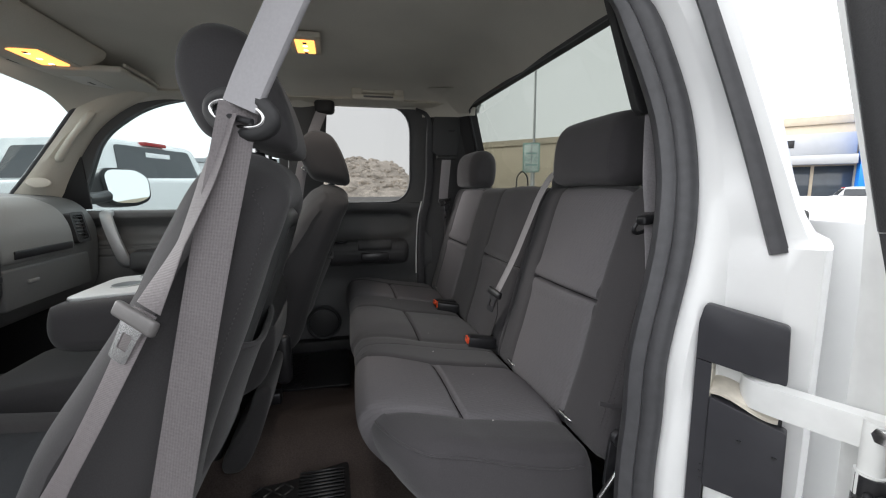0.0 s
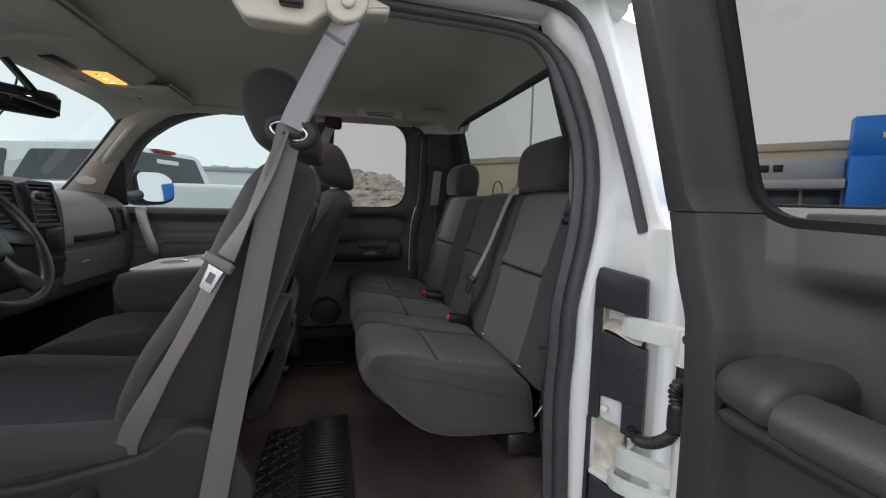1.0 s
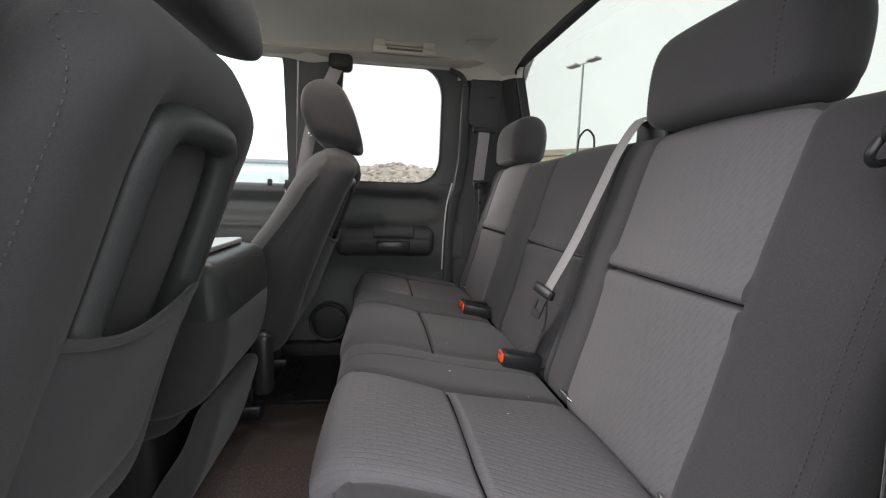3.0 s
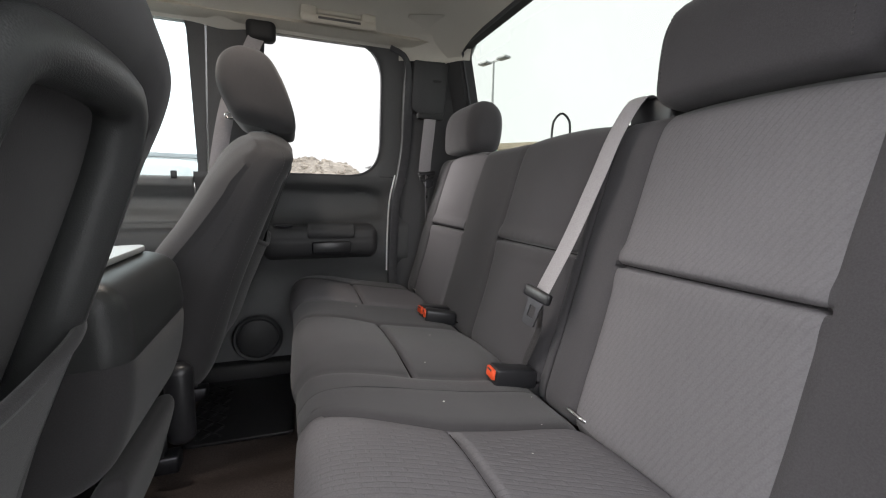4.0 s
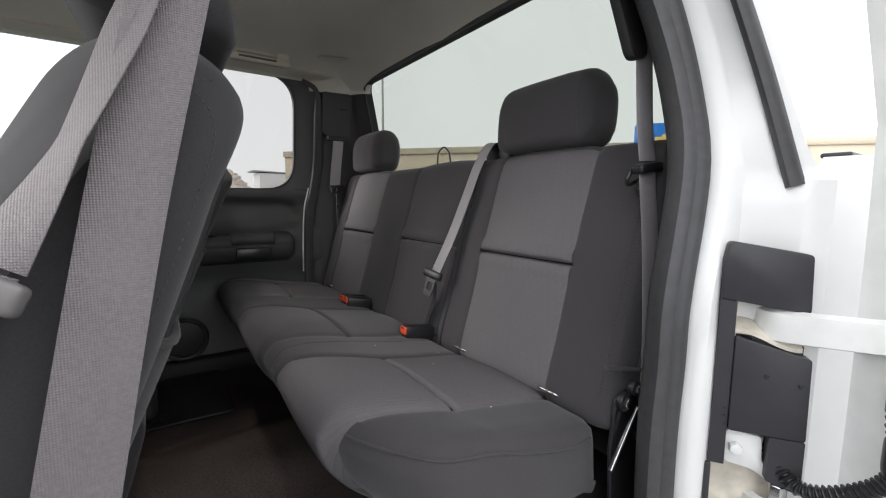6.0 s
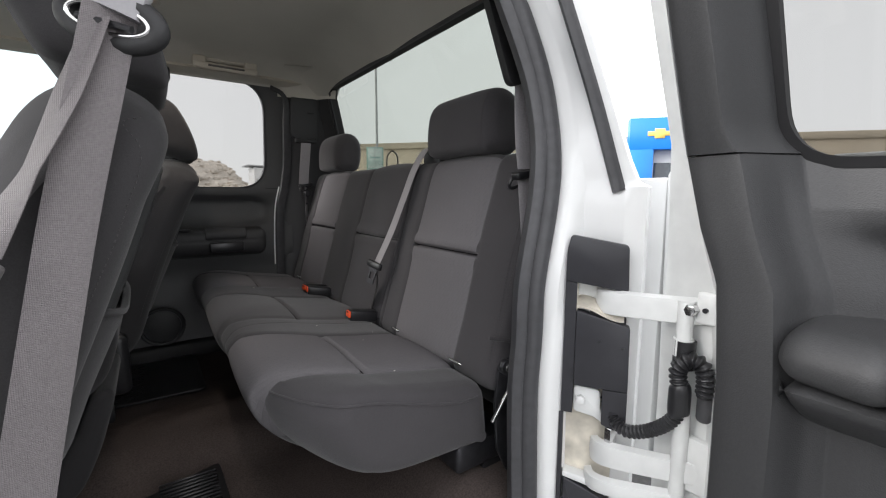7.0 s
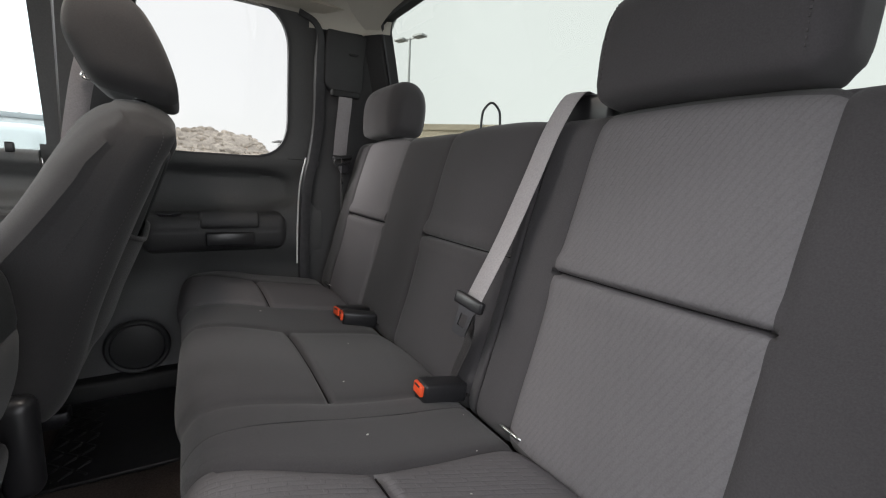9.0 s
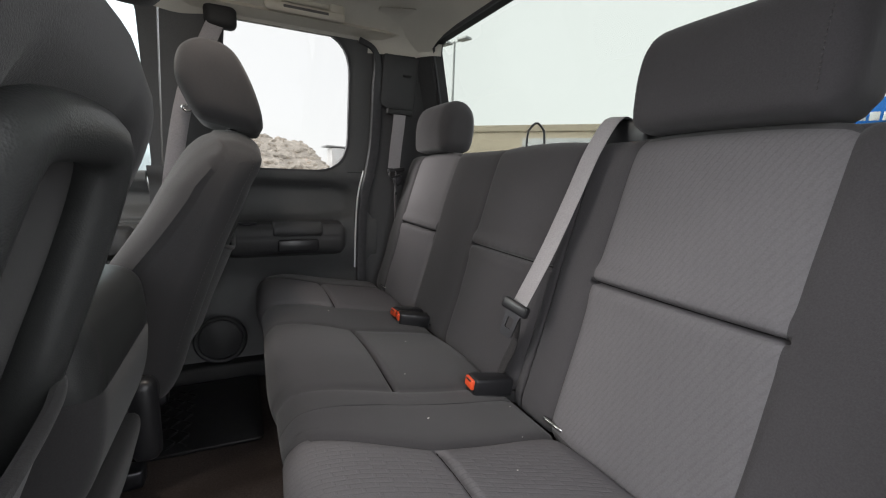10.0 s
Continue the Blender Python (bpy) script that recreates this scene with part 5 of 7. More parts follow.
front_door = thing("door_front_far", (-1.2, 0.86, FLOOR), "closed front passenger door with silver pull handle", "car door", kind="structure")
win_p = outline([(-1.585, 1.350, 0.02), (-0.728, 1.350, 0.03), (-0.722, 1.855, 0.05), (-1.02, 1.851, 0.12), (-1.25, 1.800, 0.12), (-1.437, 1.668, 0.08)], 0.05, 6)
under(front_door, "window_trim", ring_plate(outline([(-1.66, 1.335), (-0.702, 1.335), (-0.668, 1.872), (-1.02, 1.878), (-1.285, 1.842), (-1.49, 1.705), (-1.67, 1.50)], 0.03), win_p, far_place, 0.045), DOOR_GREY_LIT)
under(front_door, "pane", plate(win_p, lambda u, v, d: far_place(u, v, d + 0.020), 0.004), CLEAR, "clear window glass").visible_shadow = False


def front_skin(u, v):
    dip = 0.03 * math.exp(-((v - 1.262) / 0.034) ** 4) - 0.022 * math.exp(-((v - 1.335) / 0.022) ** 4)
    for g in (1.196, 1.184, 1.150):
        dip += 0.006 * math.exp(-((v - g) / 0.004) ** 2)
    return (u, side_y(v, 1) + dip - 0.03 * math.exp(-((v - 1.12) / 0.09) ** 4), v)


under(front_door, "lower_trim", sheet(front_skin, np.linspace(-1.75, -0.744, 40), np.linspace(0.66, 1.356, 170), 0.03, (0, 1, 0)), DASH, "mid grey moulded door trim")
under(front_door, "mirror_corner", plate(outline([(-1.76, 1.372), (-1.528, 1.362), (-1.520, 1.592), (-1.545, 1.600)], 0.01), lambda u, v, d: far_place(u, v, d - 0.006), 0.012, 0.002), SOFT_BLACK)
pull = [(-1.455, 0.815, 1.345), (-1.450, 0.785, 1.335), (-1.430, 0.768, 1.27), (-1.405, 0.768, 1.18), (-1.392, 0.785, 1.125), (-1.390, 0.82, 1.11)]
under(front_door, "pull_handle", ribbon(pull, [(1, 0.1, 0)] * 6, 0.045, 0.02, 40), SILVER, "silver plastic pull handle")
under(front_door, "armrest", across(pad([(0.86, 1.17), (0.79, 1.172), (0.765, 1.15), (0.77, 1.09), (0.86, 1.07)], -1.38, -0.78, 0.025, 50, 0.03)), DOOR_GREY_LIT)
under(front_door, "lock_knob", rbox(-0.80, -0.782, 0.792, 0.806, 1.345, 1.372, 0.003), SMOOTH_BLACK)

mirror = thing("wing_mirror", (-1.52, 1.10, 1.40), "black passenger wing mirror with silvered glass", "wing mirror")
mo = outline([(1.075, 1.380), (1.205, 1.374), (1.276, 1.405), (1.278, 1.520), (1.215, 1.564), (1.085, 1.560), (1.060, 1.530)], 0.05, 6)


MIRROR_FACE = Vector((0.871, -0.485, 0.079)).normalized()
MIRROR_SIDE = Vector((-MIRROR_FACE.y, MIRROR_FACE.x, 0)).normalized()


def mirror_place(u, v, d):
    return tuple(Vector((-1.528, 1.194, 1.466)) + MIRROR_SIDE * (u - 1.170) + MIRROR_FACE.cross(MIRROR_SIDE) * (v - 1.468) - MIRROR_FACE * d)


under(mirror, "housing", plate([(1.170 + (u - 1.170) * 1.21, 1.464 + (v - 1.468) * 1.07) for u, v in mo], mirror_place, 0.10, 0.007, 3), SMOOTH_BLACK)
under(mirror, "mirror_glass", plate([(1.174 + (u - 1.17) * 1.06, 1.468 + (v - 1.468) * 0.92) for u, v in mo], lambda u, v, d: mirror_place(u, v, -0.004 + d), 0.004), MIRROR, "silvered mirror glass")
under(mirror, "arm", tube([(-1.56, 0.86, 1.41), (-1.56, 0.95, 1.41), (-1.55, 1.03, 1.42)], 0.028, 10, 12), SMOOTH_BLACK)

for side in (-1, 1):
    pil = thing("windshield_pillar", (-1.6, CY + side * 0.7, 1.4), "greige windshield pillar trim with grab handle", "pillar trim", kind="structure")
    inner = smooth_loop([(-1.38, 0.655, 1.868), (-1.445, 0.662, 1.800), (-1.555, 0.672, 1.655), (-1.675, 0.690, 1.505), (-1.77, 0.71, 1.40), (-1.86, 0.73, 1.30)], 24, False)
    rear = smooth_loop([(-1.12, 0.720, 1.852), (-1.26, 0.742, 1.812), (-1.385, 0.758, 1.738), (-1.475, 0.772, 1.645), (-1.575, 0.792, 1.50), (-1.66, 0.802, 1.36)], 24, False)
    rg = []
    for w, q in zip(inner, rear):
        w, q = Vector((w[0], CY + side * w[1], w[2])), Vector((q[0], CY + side * q[1], q[2]))
        out = Vector((-0.35, side * 0.8, 0.2)) * 0.055
        bulge = Vector((0.25, -side * 0.9, -0.1)) * 0.030
        rg.append([w + out, w, w * 0.8 + q * 0.2 + bulge * 0.75, w * 0.5 + q * 0.5 + bulge, w * 0.2 + q * 0.8 + bulge * 0.6, q, q + out])
    under(pil, "trim", loft(rg), GREIGE)
    under(pil, "edge_seal", tube([(p[0] - 0.010, CY + side * (p[1] + 0.006), p[2]) for p in inner], 0.009, 8, 40), RUBBER, "black windshield edge seal")
    if side > 0:
        under(pil, "grab_handle", tube([(-1.415, CY + 0.690, 1.765), (-1.425, CY + 0.665, 1.745), (-1.50, CY + 0.672, 1.655), (-1.560, CY + 0.690, 1.580), (-1.570, CY + 0.72, 1.575)], 0.013, 10, 30), GREIGE)
        bm = disc((0, 0, 0), (0, 0, 1), 0.035, 0.012, 24, 0.004)
        bmesh.ops.transform(bm, matrix=look((-1.640, CY + 0.688, 1.478), (-1.2, CY - 0.3, 1.60)) @ Matrix.Diagonal((1.1, 0.6, 1, 1)), verts=bm.verts)
        under(pil, "badge", bm, GREIGE)

ws = thing("windshield", (-1.8, CY, 1.6), "clear curved windshield glass", "windshield", kind="structure")
under(ws, "pane", sheet(lambda u, v: (-1.42 - 0.50 * u - 0.10 * (1 - v * v), CY + v * (0.775 + 0.11 * u), 1.885 - 0.58 * u), np.linspace(-0.05, 1, 16), np.linspace(-1, 1, 20), 0.005), CLEAR).visible_shadow = False
under(ws, "frit", sheet(lambda u, v: (-1.415 - 0.50 * u - 0.10 * (1 - v * v), CY + v * (0.765 + 0.11 * u), 1.885 - 0.58 * u), np.linspace(-0.05, 0.02, 3), np.linspace(-1, 1, 20), 0.003), SMOOTH_BLACK, "black printed glass border")

PALE_LABEL = material("pale_printed_label", (0.74, 0.72, 0.68), 0.7, vary=0.04)
# grab handle and lamps on the headliner
gh = thing("ceiling_grab_handle", (-0.26, 0.65, 1.87), "greige fold-up grab handle on the headliner", "grab handle")
for x0, x1 in ((-0.385, -0.335), (-0.195, -0.145)):
    under(gh, "foot", rbox(x0, x1, 0.640, 0.690, 1.862, 1.900, 0.010, 3), GREIGE)
under(gh, "base", rbox(-0.340, -0.190, 0.650, 0.690, 1.880, 1.902, 0.006, 3), GREIGE)
under(gh, "bar", rbox(-0.385, -0.145, 0.634, 0.652, 1.846, 1.872, 0.008, 3), GREIGE)
# the bar is solid; a darker strip paints the slot's shade on it
under(gh, "slot", rbox(-0.332, -0.198, 0.6325, 0.6345, 1.856, 1.864, 0.001, 1), LATCH_GREY, "grey strip painted as a finger slot's shade")


def lamp(at, size, lens, label, bulbs):
    th = thing("dome_lamp", at, label, "dome lamp", group="cab lamps")
    x, y = size
    part("bezel", rbox(-x - 0.02, x + 0.02, -y - 0.03, y + 0.03, -0.006, 0.012, 0.005), GREIGE, th)
    ln = part("lens", rbox(-x, x, -y, y, -0.012, -0.004, 0.004), LENS, th, "lit amber lens")
    for k in range(bulbs):
        part("bulb", disc(((k - (bulbs - 1) / 2) * x * 0.7 if x > y else 0, (k - (bulbs - 1) / 2) * y * 0.7 if y >= x else 0, -0.0125), (0, 0, 1), 0.008, 0.002, 12, 0), LENS_HOT, ln)
    for s in (-1, 1):
        part("switch", rbox(-0.006, 0.006, -0.006, 0.006, -0.014, -0.011, 0.001, 1, Matrix.Translation((s * x * 0.8 if x > y else 0, s * y * 0.8 if y >= x else 0, 0))), SMOOTH_BLACK, ln)
    return th


lamp((-0.545, 0.165, 1.915), (0.030, 0.060), LENS, "lit amber dome lamp in the headliner", 2)
console = thing("overhead_console", (-1.27, 0.10, 1.88), "greige overhead console with lit map lamps", "overhead console")
under(console, "shell", pad([(-1.215, 1.915), (-1.225, 1.880), (-1.275, 1.862), (-1.36, 1.858), (-1.43, 1.848), (-1.462, 1.862), (-1.45, 1.905), (-1.33, 1.925)], -0.105, 0.405, 0.022, 70, 0.03), GREIGE)
# shell has no opening here; the black block stands for its inner shade
under(console, "tray_slot", rbox(-1.425, -1.375, 0.03, 0.175, 1.846, 1.866, 0.008, 3), SMOOTH_BLACK, "black block for the shade in a storage slot")
under(console, "vent_slots", rbox(-1.448, -1.435, 0.30, 0.38, 1.848, 1.858, 0.003), SOFT_BLACK)
lamp((-1.345, 0.285, 1.863), (0.040, 0.080), LENS, "lit amber map lamp in the overhead console", 3)
for s, vy, lab in ((1, 0.58, "greige sun visor folded up, passenger side"), (-1, -0.28, "greige sun visor folded up, driver side")):
    vz = thing("sun_visor", (-1.30, vy, 1.875 if s > 0 else 1.895), lab, "sun visor", group="sun visors")
    part("panel", rbox(-0.15, 0.13, -0.19, 0.17, -0.026, -0.004, 0.010, 3), HEADLINER, vz)
    part("hinge_rod", tube([(0.138, -0.185, -0.001), (0.138, 0.165, -0.001)], 0.006, 8, 2), GREIGE, vz)
    part("label", rbox(-0.09, -0.01, -0.10, 0.08, -0.0275, -0.0255, 0.001), PALE_LABEL, vz, "pale warning label")
    part("label_bar", rbox(-0.055, -0.045, -0.02, 0.02, -0.0285, -0.027, 0.0), LATCH_GREY, vz)

rv = thing("rearview_mirror", (-1.42, 0.0, 1.72), "black framed rear-view mirror on the windshield", "rear-view mirror")
mm = look((-1.462, -0.015, 1.698), (-0.80, -0.42, 1.50))
bm = rbox(-0.135, 0.135, -0.043, 0.043, -0.06, 0.0, 0.026, 5)
bmesh.ops.transform(bm, matrix=mm @ Matrix.Rotation(math.pi, 4, "Y"), verts=bm.verts)
under(rv, "housing", bm, SMOOTH_BLACK)
bm = rbox(-0.124, 0.124, -0.029, 0.029, 0.0005, 0.002, 0.0005, 1)
bmesh.ops.transform(bm, matrix=mm @ Matrix.Rotation(math.pi, 4, "Y"), verts=bm.verts)
under(rv, "mirror_glass", bm, DIM_MIRROR)
under(rv, "stalk", tube([(-1.43, 0.02, 1.735), (-1.47, 0.02, 1.79), (-1.50, 0.02, 1.83)], 0.012, 10, 10), SMOOTH_BLACK)
under(rv, "cable", tube([(-1.48, 0.05, 1.80), (-1.52, 0.06, 1.70), (-1.60, 0.06, 1.60)], 0.003, 6, 12), SMOOTH_BLACK)

# ---- dashboard ----
dash = thing("dashboard", (-1.7, CY, 1.0), "dark grey moulded dashboard with lighter glovebox lid", "dashboard")
dp = [(-1.52, 1.05), (-1.500, 1.16), (-1.495, 1.24), (-1.505, 1.32), (-1.545, 1.385), (-1.62, 1.420), (-1.80, 1.435), (-2.02, 1.42), (-2.05, 1.10), (-1.80, 0.95), (-1.60, 0.98)]
under(dash, "dash_body", pad(dp, -0.76, 0.815, 0.03, 120, 0.03), DASH)
gp = [(-1.488, 1.215), (-1.484, 1.26), (-1.496, 1.325), (-1.535, 1.385), (-1.62, 1.424), (-1.64, 1.40), (-1.56, 1.30), (-1.52, 1.21)]
under(dash, "glovebox_lid", pad(gp, 0.225, 0.605, 0.010, 90, 0.02), DASH_MID, "mid-grey glovebox lid")
under(dash, "slot", rbox(-1.492, -1.478, 0.280, 0.585, 1.222, 1.250, 0.004, 2), SMOOTH_BLACK)
under(dash, "lower_lid", rbox(-1.515, -1.488, 0.225, 0.70, 1.06, 1.195, 0.010, 3), DASH)
under(dash, "lid_latch", rbox(-1.490, -1.480, 0.33, 0.38, 1.135, 1.147, 0.003), DASH_MID)


def vent(y, z, w, h, n, tilt):
    th = thing("air_vent", (-1.500 if y > 0.5 else -1.484, y, z), "black slatted dashboard air vent", "air vent", group="air vents")
    th.rotation_euler = (0, radians(tilt), 0)
    part("frame", ring_plate(outline([(-w - 0.012, -h - 0.012), (w + 0.012, -h - 0.012), (w + 0.012, h + 0.012), (-w - 0.012, h + 0.012)], 0.015), outline([(-w, -h), (w, -h), (w, h), (-w, h)], 0.01), lambda u, v, d: (0.014 - d, u, v), 0.03), DARK_PLASTIC, th)
    part("backing", rbox(-0.02, -0.012, -w, w, -h, h, 0), SOFT_BLACK, th)
    for k in range(n):
        zz = -h + (k + 0.5) * 2 * h / n
        part("slat", rbox(-0.010, 0.010, -w, w, zz - h / n * 0.32, zz + h / n * 0.32, 0.001, 1), SMOOTH_BLACK, th)
    return th


vent(0.664, 1.296, 0.034, 0.050, 7, -10)
vent(0.105, 1.372, 0.058, 0.066, 7, -9)
vent(-0.075, 1.372, 0.050, 0.062, 7, -9)
stack = thing("radio_panel", (-1.49, 0.03, 1.28), "dark centre stack with radio knob and screen", "radio panel")
under(stack, "panel", pad([(-1.500, 1.10), (-1.478, 1.18), (-1.476, 1.34), (-1.492, 1.42), (-1.530, 1.452), (-1.63, 1.455), (-1.66, 1.30), (-1.62, 1.12)], -0.15, 0.222, 0.018, 70, 0.03), DARK_PLASTIC)
under(stack, "screen", rbox(-1.474, -1.469, 0.10, 0.19, 1.20, 1.29, 0.003), SMOOTH_BLACK)
under(stack, "tray", rbox(-1.475, -1.465, 0.09, 0.195, 1.165, 1.185, 0.003), SMOOTH_BLACK)
for y, z, r in ((0.0, 1.295, 0.020), (0.06, 1.40, 0.013), (-0.09, 1.25, 0.016)):
    k = under(stack, "knob", disc((-1.462, y, z), (1, 0, 0), r, 0.03, 20, 0.004), SMOOTH_BLACK)
    under(stack, "knob_ring", disc((-1.469, y, z), (1, 0, 0), r + 0.005, 0.01, 20, 0.002), SILVER, "silver ring")
wheel = thing("steering_wheel", (-1.315, -0.43, 1.30), "black leather steering wheel with three spokes", "steering wheel")
wm = Matrix.Translation((-1.315, -0.43, 1.30)) @ Euler((0, radians(62), 0)).to_matrix().to_4x4()
under(wheel, "rim", tube([tuple(wm @ Vector((0.185 * math.cos(a), 0.185 * math.sin(a), 0))) for a in np.linspace(0, 2 * math.pi, 32, endpoint=False)], 0.0165, 12, 72, True), SMOOTH_BLACK)
bm = rbox(-0.085, 0.075, -0.09, 0.09, -0.04, 0.012, 0.03, 4)
bmesh.ops.transform(bm, matrix=wm, verts=bm.verts)
under(wheel, "hub", bm, SMOOTH_BLACK)
for a0, a1 in (((0.0, 0.07), (0.02, 0.18)), ((0.0, -0.07), (0.02, -0.18)), ((0.06, 0.03), (0.16, 0.085)), ((0.06, -0.03), (0.16, -0.085))):
    under(wheel, "spoke", ribbon([tuple(wm @ Vector((*a0, 0.0))), tuple(wm @ Vector(((a0[0] + a1[0]) / 2, (a0[1] + a1[1]) / 2, -0.004))), tuple(wm @ Vector((*a1, 0)))], tuple(wm.to_3x3() @ Vector((1, 0.2, 0))), 0.045, 0.014, 10), SMOOTH_BLACK)
under(wheel, "column", tube([tuple(wm @ Vector((0, 0, -0.03))), tuple(wm @ Vector((0, 0, -0.25)))], 0.05, 14, 4), DASH)


# ---- front seats ----
FB = [(-0.950, 0.930), (-0.905, 1.060), (-0.850, 1.165), (-0.795, 1.265), (-0.735, 1.395), (-0.695, 1.465), (-0.650, 1.500), (-0.590, 1.502), (-0.545, 1.472), (-0.540, 1.425), (-0.576, 1.320), (-0.617, 1.210), (-0.680, 1.050), (-0.738, 0.880), (-0.790, 0.835), (-0.880, 0.850)]
FH = [(-0.672, 1.533), (-0.697, 1.575), (-0.713, 1.630), (-0.702, 1.685), (-0.667, 1.713), (-0.625, 1.713), (-0.588, 1.692), (-0.560, 1.645), (-0.541, 1.594), (-0.529, 1.545), (-0.531, 1.512), (-0.560, 1.507), (-0.620, 1.519)]
FC = [(-1.45, 0.86), (-1.44, 0.925), (-1.39, 0.955), (-1.25, 0.950), (-1.10, 0.935), (-0.95, 0.930), (-0.82, 0.935), (-0.80, 0.88), (-0.83, 0.80), (-1.0, 0.79), (-1.40, 0.80)]


def front_seat(cy, dx, dz, drop, half, label, near):
    th = thing("front_seat", (-1.0 + dx, cy, FLOOR), label, "car seat", group="front seats")
    sh = lambda pr, ddz=0.0: [(x + dx, z + ddz) for x, z in pr]
    squat = lambda pr: [(x + dx, z - drop * max(0.0, z - 1.2) / 0.3) for x, z in pr]

    def back_x(z):
        return float(np.interp(z, [0.880, 1.05, 1.21, 1.32, 1.425, 1.472], [-0.738, -0.680, -0.617, -0.576, -0.542, -0.545])) + dx

    def crown(c, n):
        d = 0.0
        m = (c.y - cy - 0.012) / half
        if n.x > 0.2 and 0.95 < c.z < 1.42 and abs(m) < 0.60:
            w = min(1.0, (0.60 - abs(m)) / 0.10) * min(1.0, max(0.0, (1.42 - c.z) / 0.05)) * min(1.0, max(0.0, (c.z - 0.98) / 0.05))
            d -= 0.024 * w
        if n.x < -0.2:
            d += 0.018 * max(0.0, abs(m) - 0.55) - 0.012 * math.exp(-(m / 0.5) ** 4)
        if abs(n.y) > 0.5:
            d += groove((c.x - dx + 0.585 + (1.32 - c.z) * 0.33), 0.007, 0.003) * min(1.0, (abs(n.y) - 0.5) / 0.3) * min(1.0, max(0.0, (1.40 - drop - c.z) / 0.05))
        return d + 0.002 * noise.noise(c * 8)

    def narrow(c):
        t = max(0.0, (c.z - 1.25) / 0.25)
        e = min(1.0, max(0.0, (abs(c.y - cy) / half - 0.45) / 0.45)) * min(1.0, max(0.0, (c.z - 1.05) / 0.25))
        ahead = min(1.0, max(0.0, (back_x(c.z) - 0.03 - c.x) / 0.10))
        return Vector((c.x + 0.040 * e * ahead, cy + (c.y - cy) * (1 - 0.20 * t * t), c.z - 0.037 * e * min(1.0, max(0.0, (c.z - 1.33) / 0.12))))
    bm = pad(squat(FB), cy - half, cy + half, 0.055, 150, 0.016, dent=crown, warp=narrow)
    seam = [(half - 0.060, 1.448), (half - 0.042, 1.438), (half - 0.031, 1.415), (half - 0.024, 1.375), (half - 0.018, 1.28), (half - 0.013, 1.16), (half - 0.012, 1.0)]
    rows = [stitching(land(bm, [(0.2, cy + e * y, z - drop) for y, z in smooth_loop(seam, 90, False)], (-1, 0, 0)), 0.0046, 0.008, 0.0009) for e in (-1, 1)]
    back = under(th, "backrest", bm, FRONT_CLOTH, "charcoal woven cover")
    for r in rows:
        under(back, "stitching", r, THREAD)
    hy = cy + 0.048 if near else cy
    hd = under(th, "headrest", pad(sh(FH, dz), hy - 0.146, hy + 0.146, 0.040, 90, 0.014, soft=True, dent=lambda c, n: groove(abs(c.y - hy) - 0.118, 0.006, 0.003) + 0.0015 * noise.noise(c * 10)), FRONT_CLOTH, "charcoal cloth headrest")
    for s in (-0.075, 0.075):
        under(hd, "post", tube([(-0.60 + dx, hy + s, 1.45), (-0.605 + dx, hy + s, 1.56 + dz)], 0.0065, 10, 2), STEEL, "steel headrest post")
        under(hd, "collar", disc((-0.60 + dx, hy + s, 1.503 - drop), (0, 0, 1), 0.013, 0.012, 16, 0.003), SMOOTH_BLACK)

    # moulded panel and map pocket on the back
    wide, pc = half / 0.208, cy + 0.012
    rise = ((0.104, 1.08), (0.103, 1.20), (0.101, 1.29), (0.096, 1.345), (0.080, 1.378), (0.040, 1.388))
    arch = [(pc + e * y * wide, z - drop * max(0.0, z - 1.2) / 0.3) for e, run in ((-1, rise), (1, rise[::-1])) for y, z in run]
    under(th, "back_frame", tube([(back_x(z) - 0.011, y, z) for y, z in arch], 0.021, 14, 80), VINYL, "padded charcoal vinyl back frame")

    def pocket(u, v):
        m = (u - pc) / (half * 0.66)
        bulge = 0.024 * (1 - m ** 4) * min(1.0, (v - 0.90) / 0.06) - 0.010
        sag = 0.012 * math.sin((u - cy) * 20) * max(0, v - 1.0) * 3
        return (back_x(v) + bulge + 0.004, u, v - 0.02 * (1 - m * m) * (v - 0.9) / 0.3 + sag)
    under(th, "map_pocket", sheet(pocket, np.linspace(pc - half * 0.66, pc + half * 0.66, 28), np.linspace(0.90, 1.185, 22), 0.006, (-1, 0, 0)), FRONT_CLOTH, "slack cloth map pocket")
    under(th, "pocket_hem", tube([(pocket(u, 1.185)[0] - 0.002, u, pocket(u, 1.185)[2]) for u in np.linspace(pc - half * 0.66, pc + half * 0.66, 14)], 0.006, 8, 40), FRONT_CLOTH)

    def fdent(c, n):
        m = (c.y - cy) / 0.25
        d = 0.018 * max(0.0, abs(m) - 0.6) if n.z > 0.3 else 0.0
        if n.z > 0.3:
            d += groove(abs(c.y - cy) - 0.155, 0.007, 0.006)
            if abs(c.y - cy) < 0.155:
                d += groove(c.x - dx + 1.10, 0.008, 0.008)
        return d + 0.002 * noise.noise(c * 7)
    bm = pad(sh(FC), cy - 0.255, cy + 0.255, 0.05, 110, 0.016, marks=(cy - 0.155, cy + 0.155), dent=fdent)
    run = smooth_loop(FC, 110)
    lo, hi = next(i for i, q in enumerate(run) if q[1] > 0.945), next(i for i, q in enumerate(run) if q[0] > -0.84)
    bm, ins = take(bm, lambda c, k: lo < k % 110 < hi and abs(c.y - cy) < 0.155)
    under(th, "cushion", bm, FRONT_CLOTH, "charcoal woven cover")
    under(th, "insert_panel", ins, FRONT_INSERT, "dark slate cloth insert")
    s = -1 if near else 1
    bk = dx if near else dx - 0.13
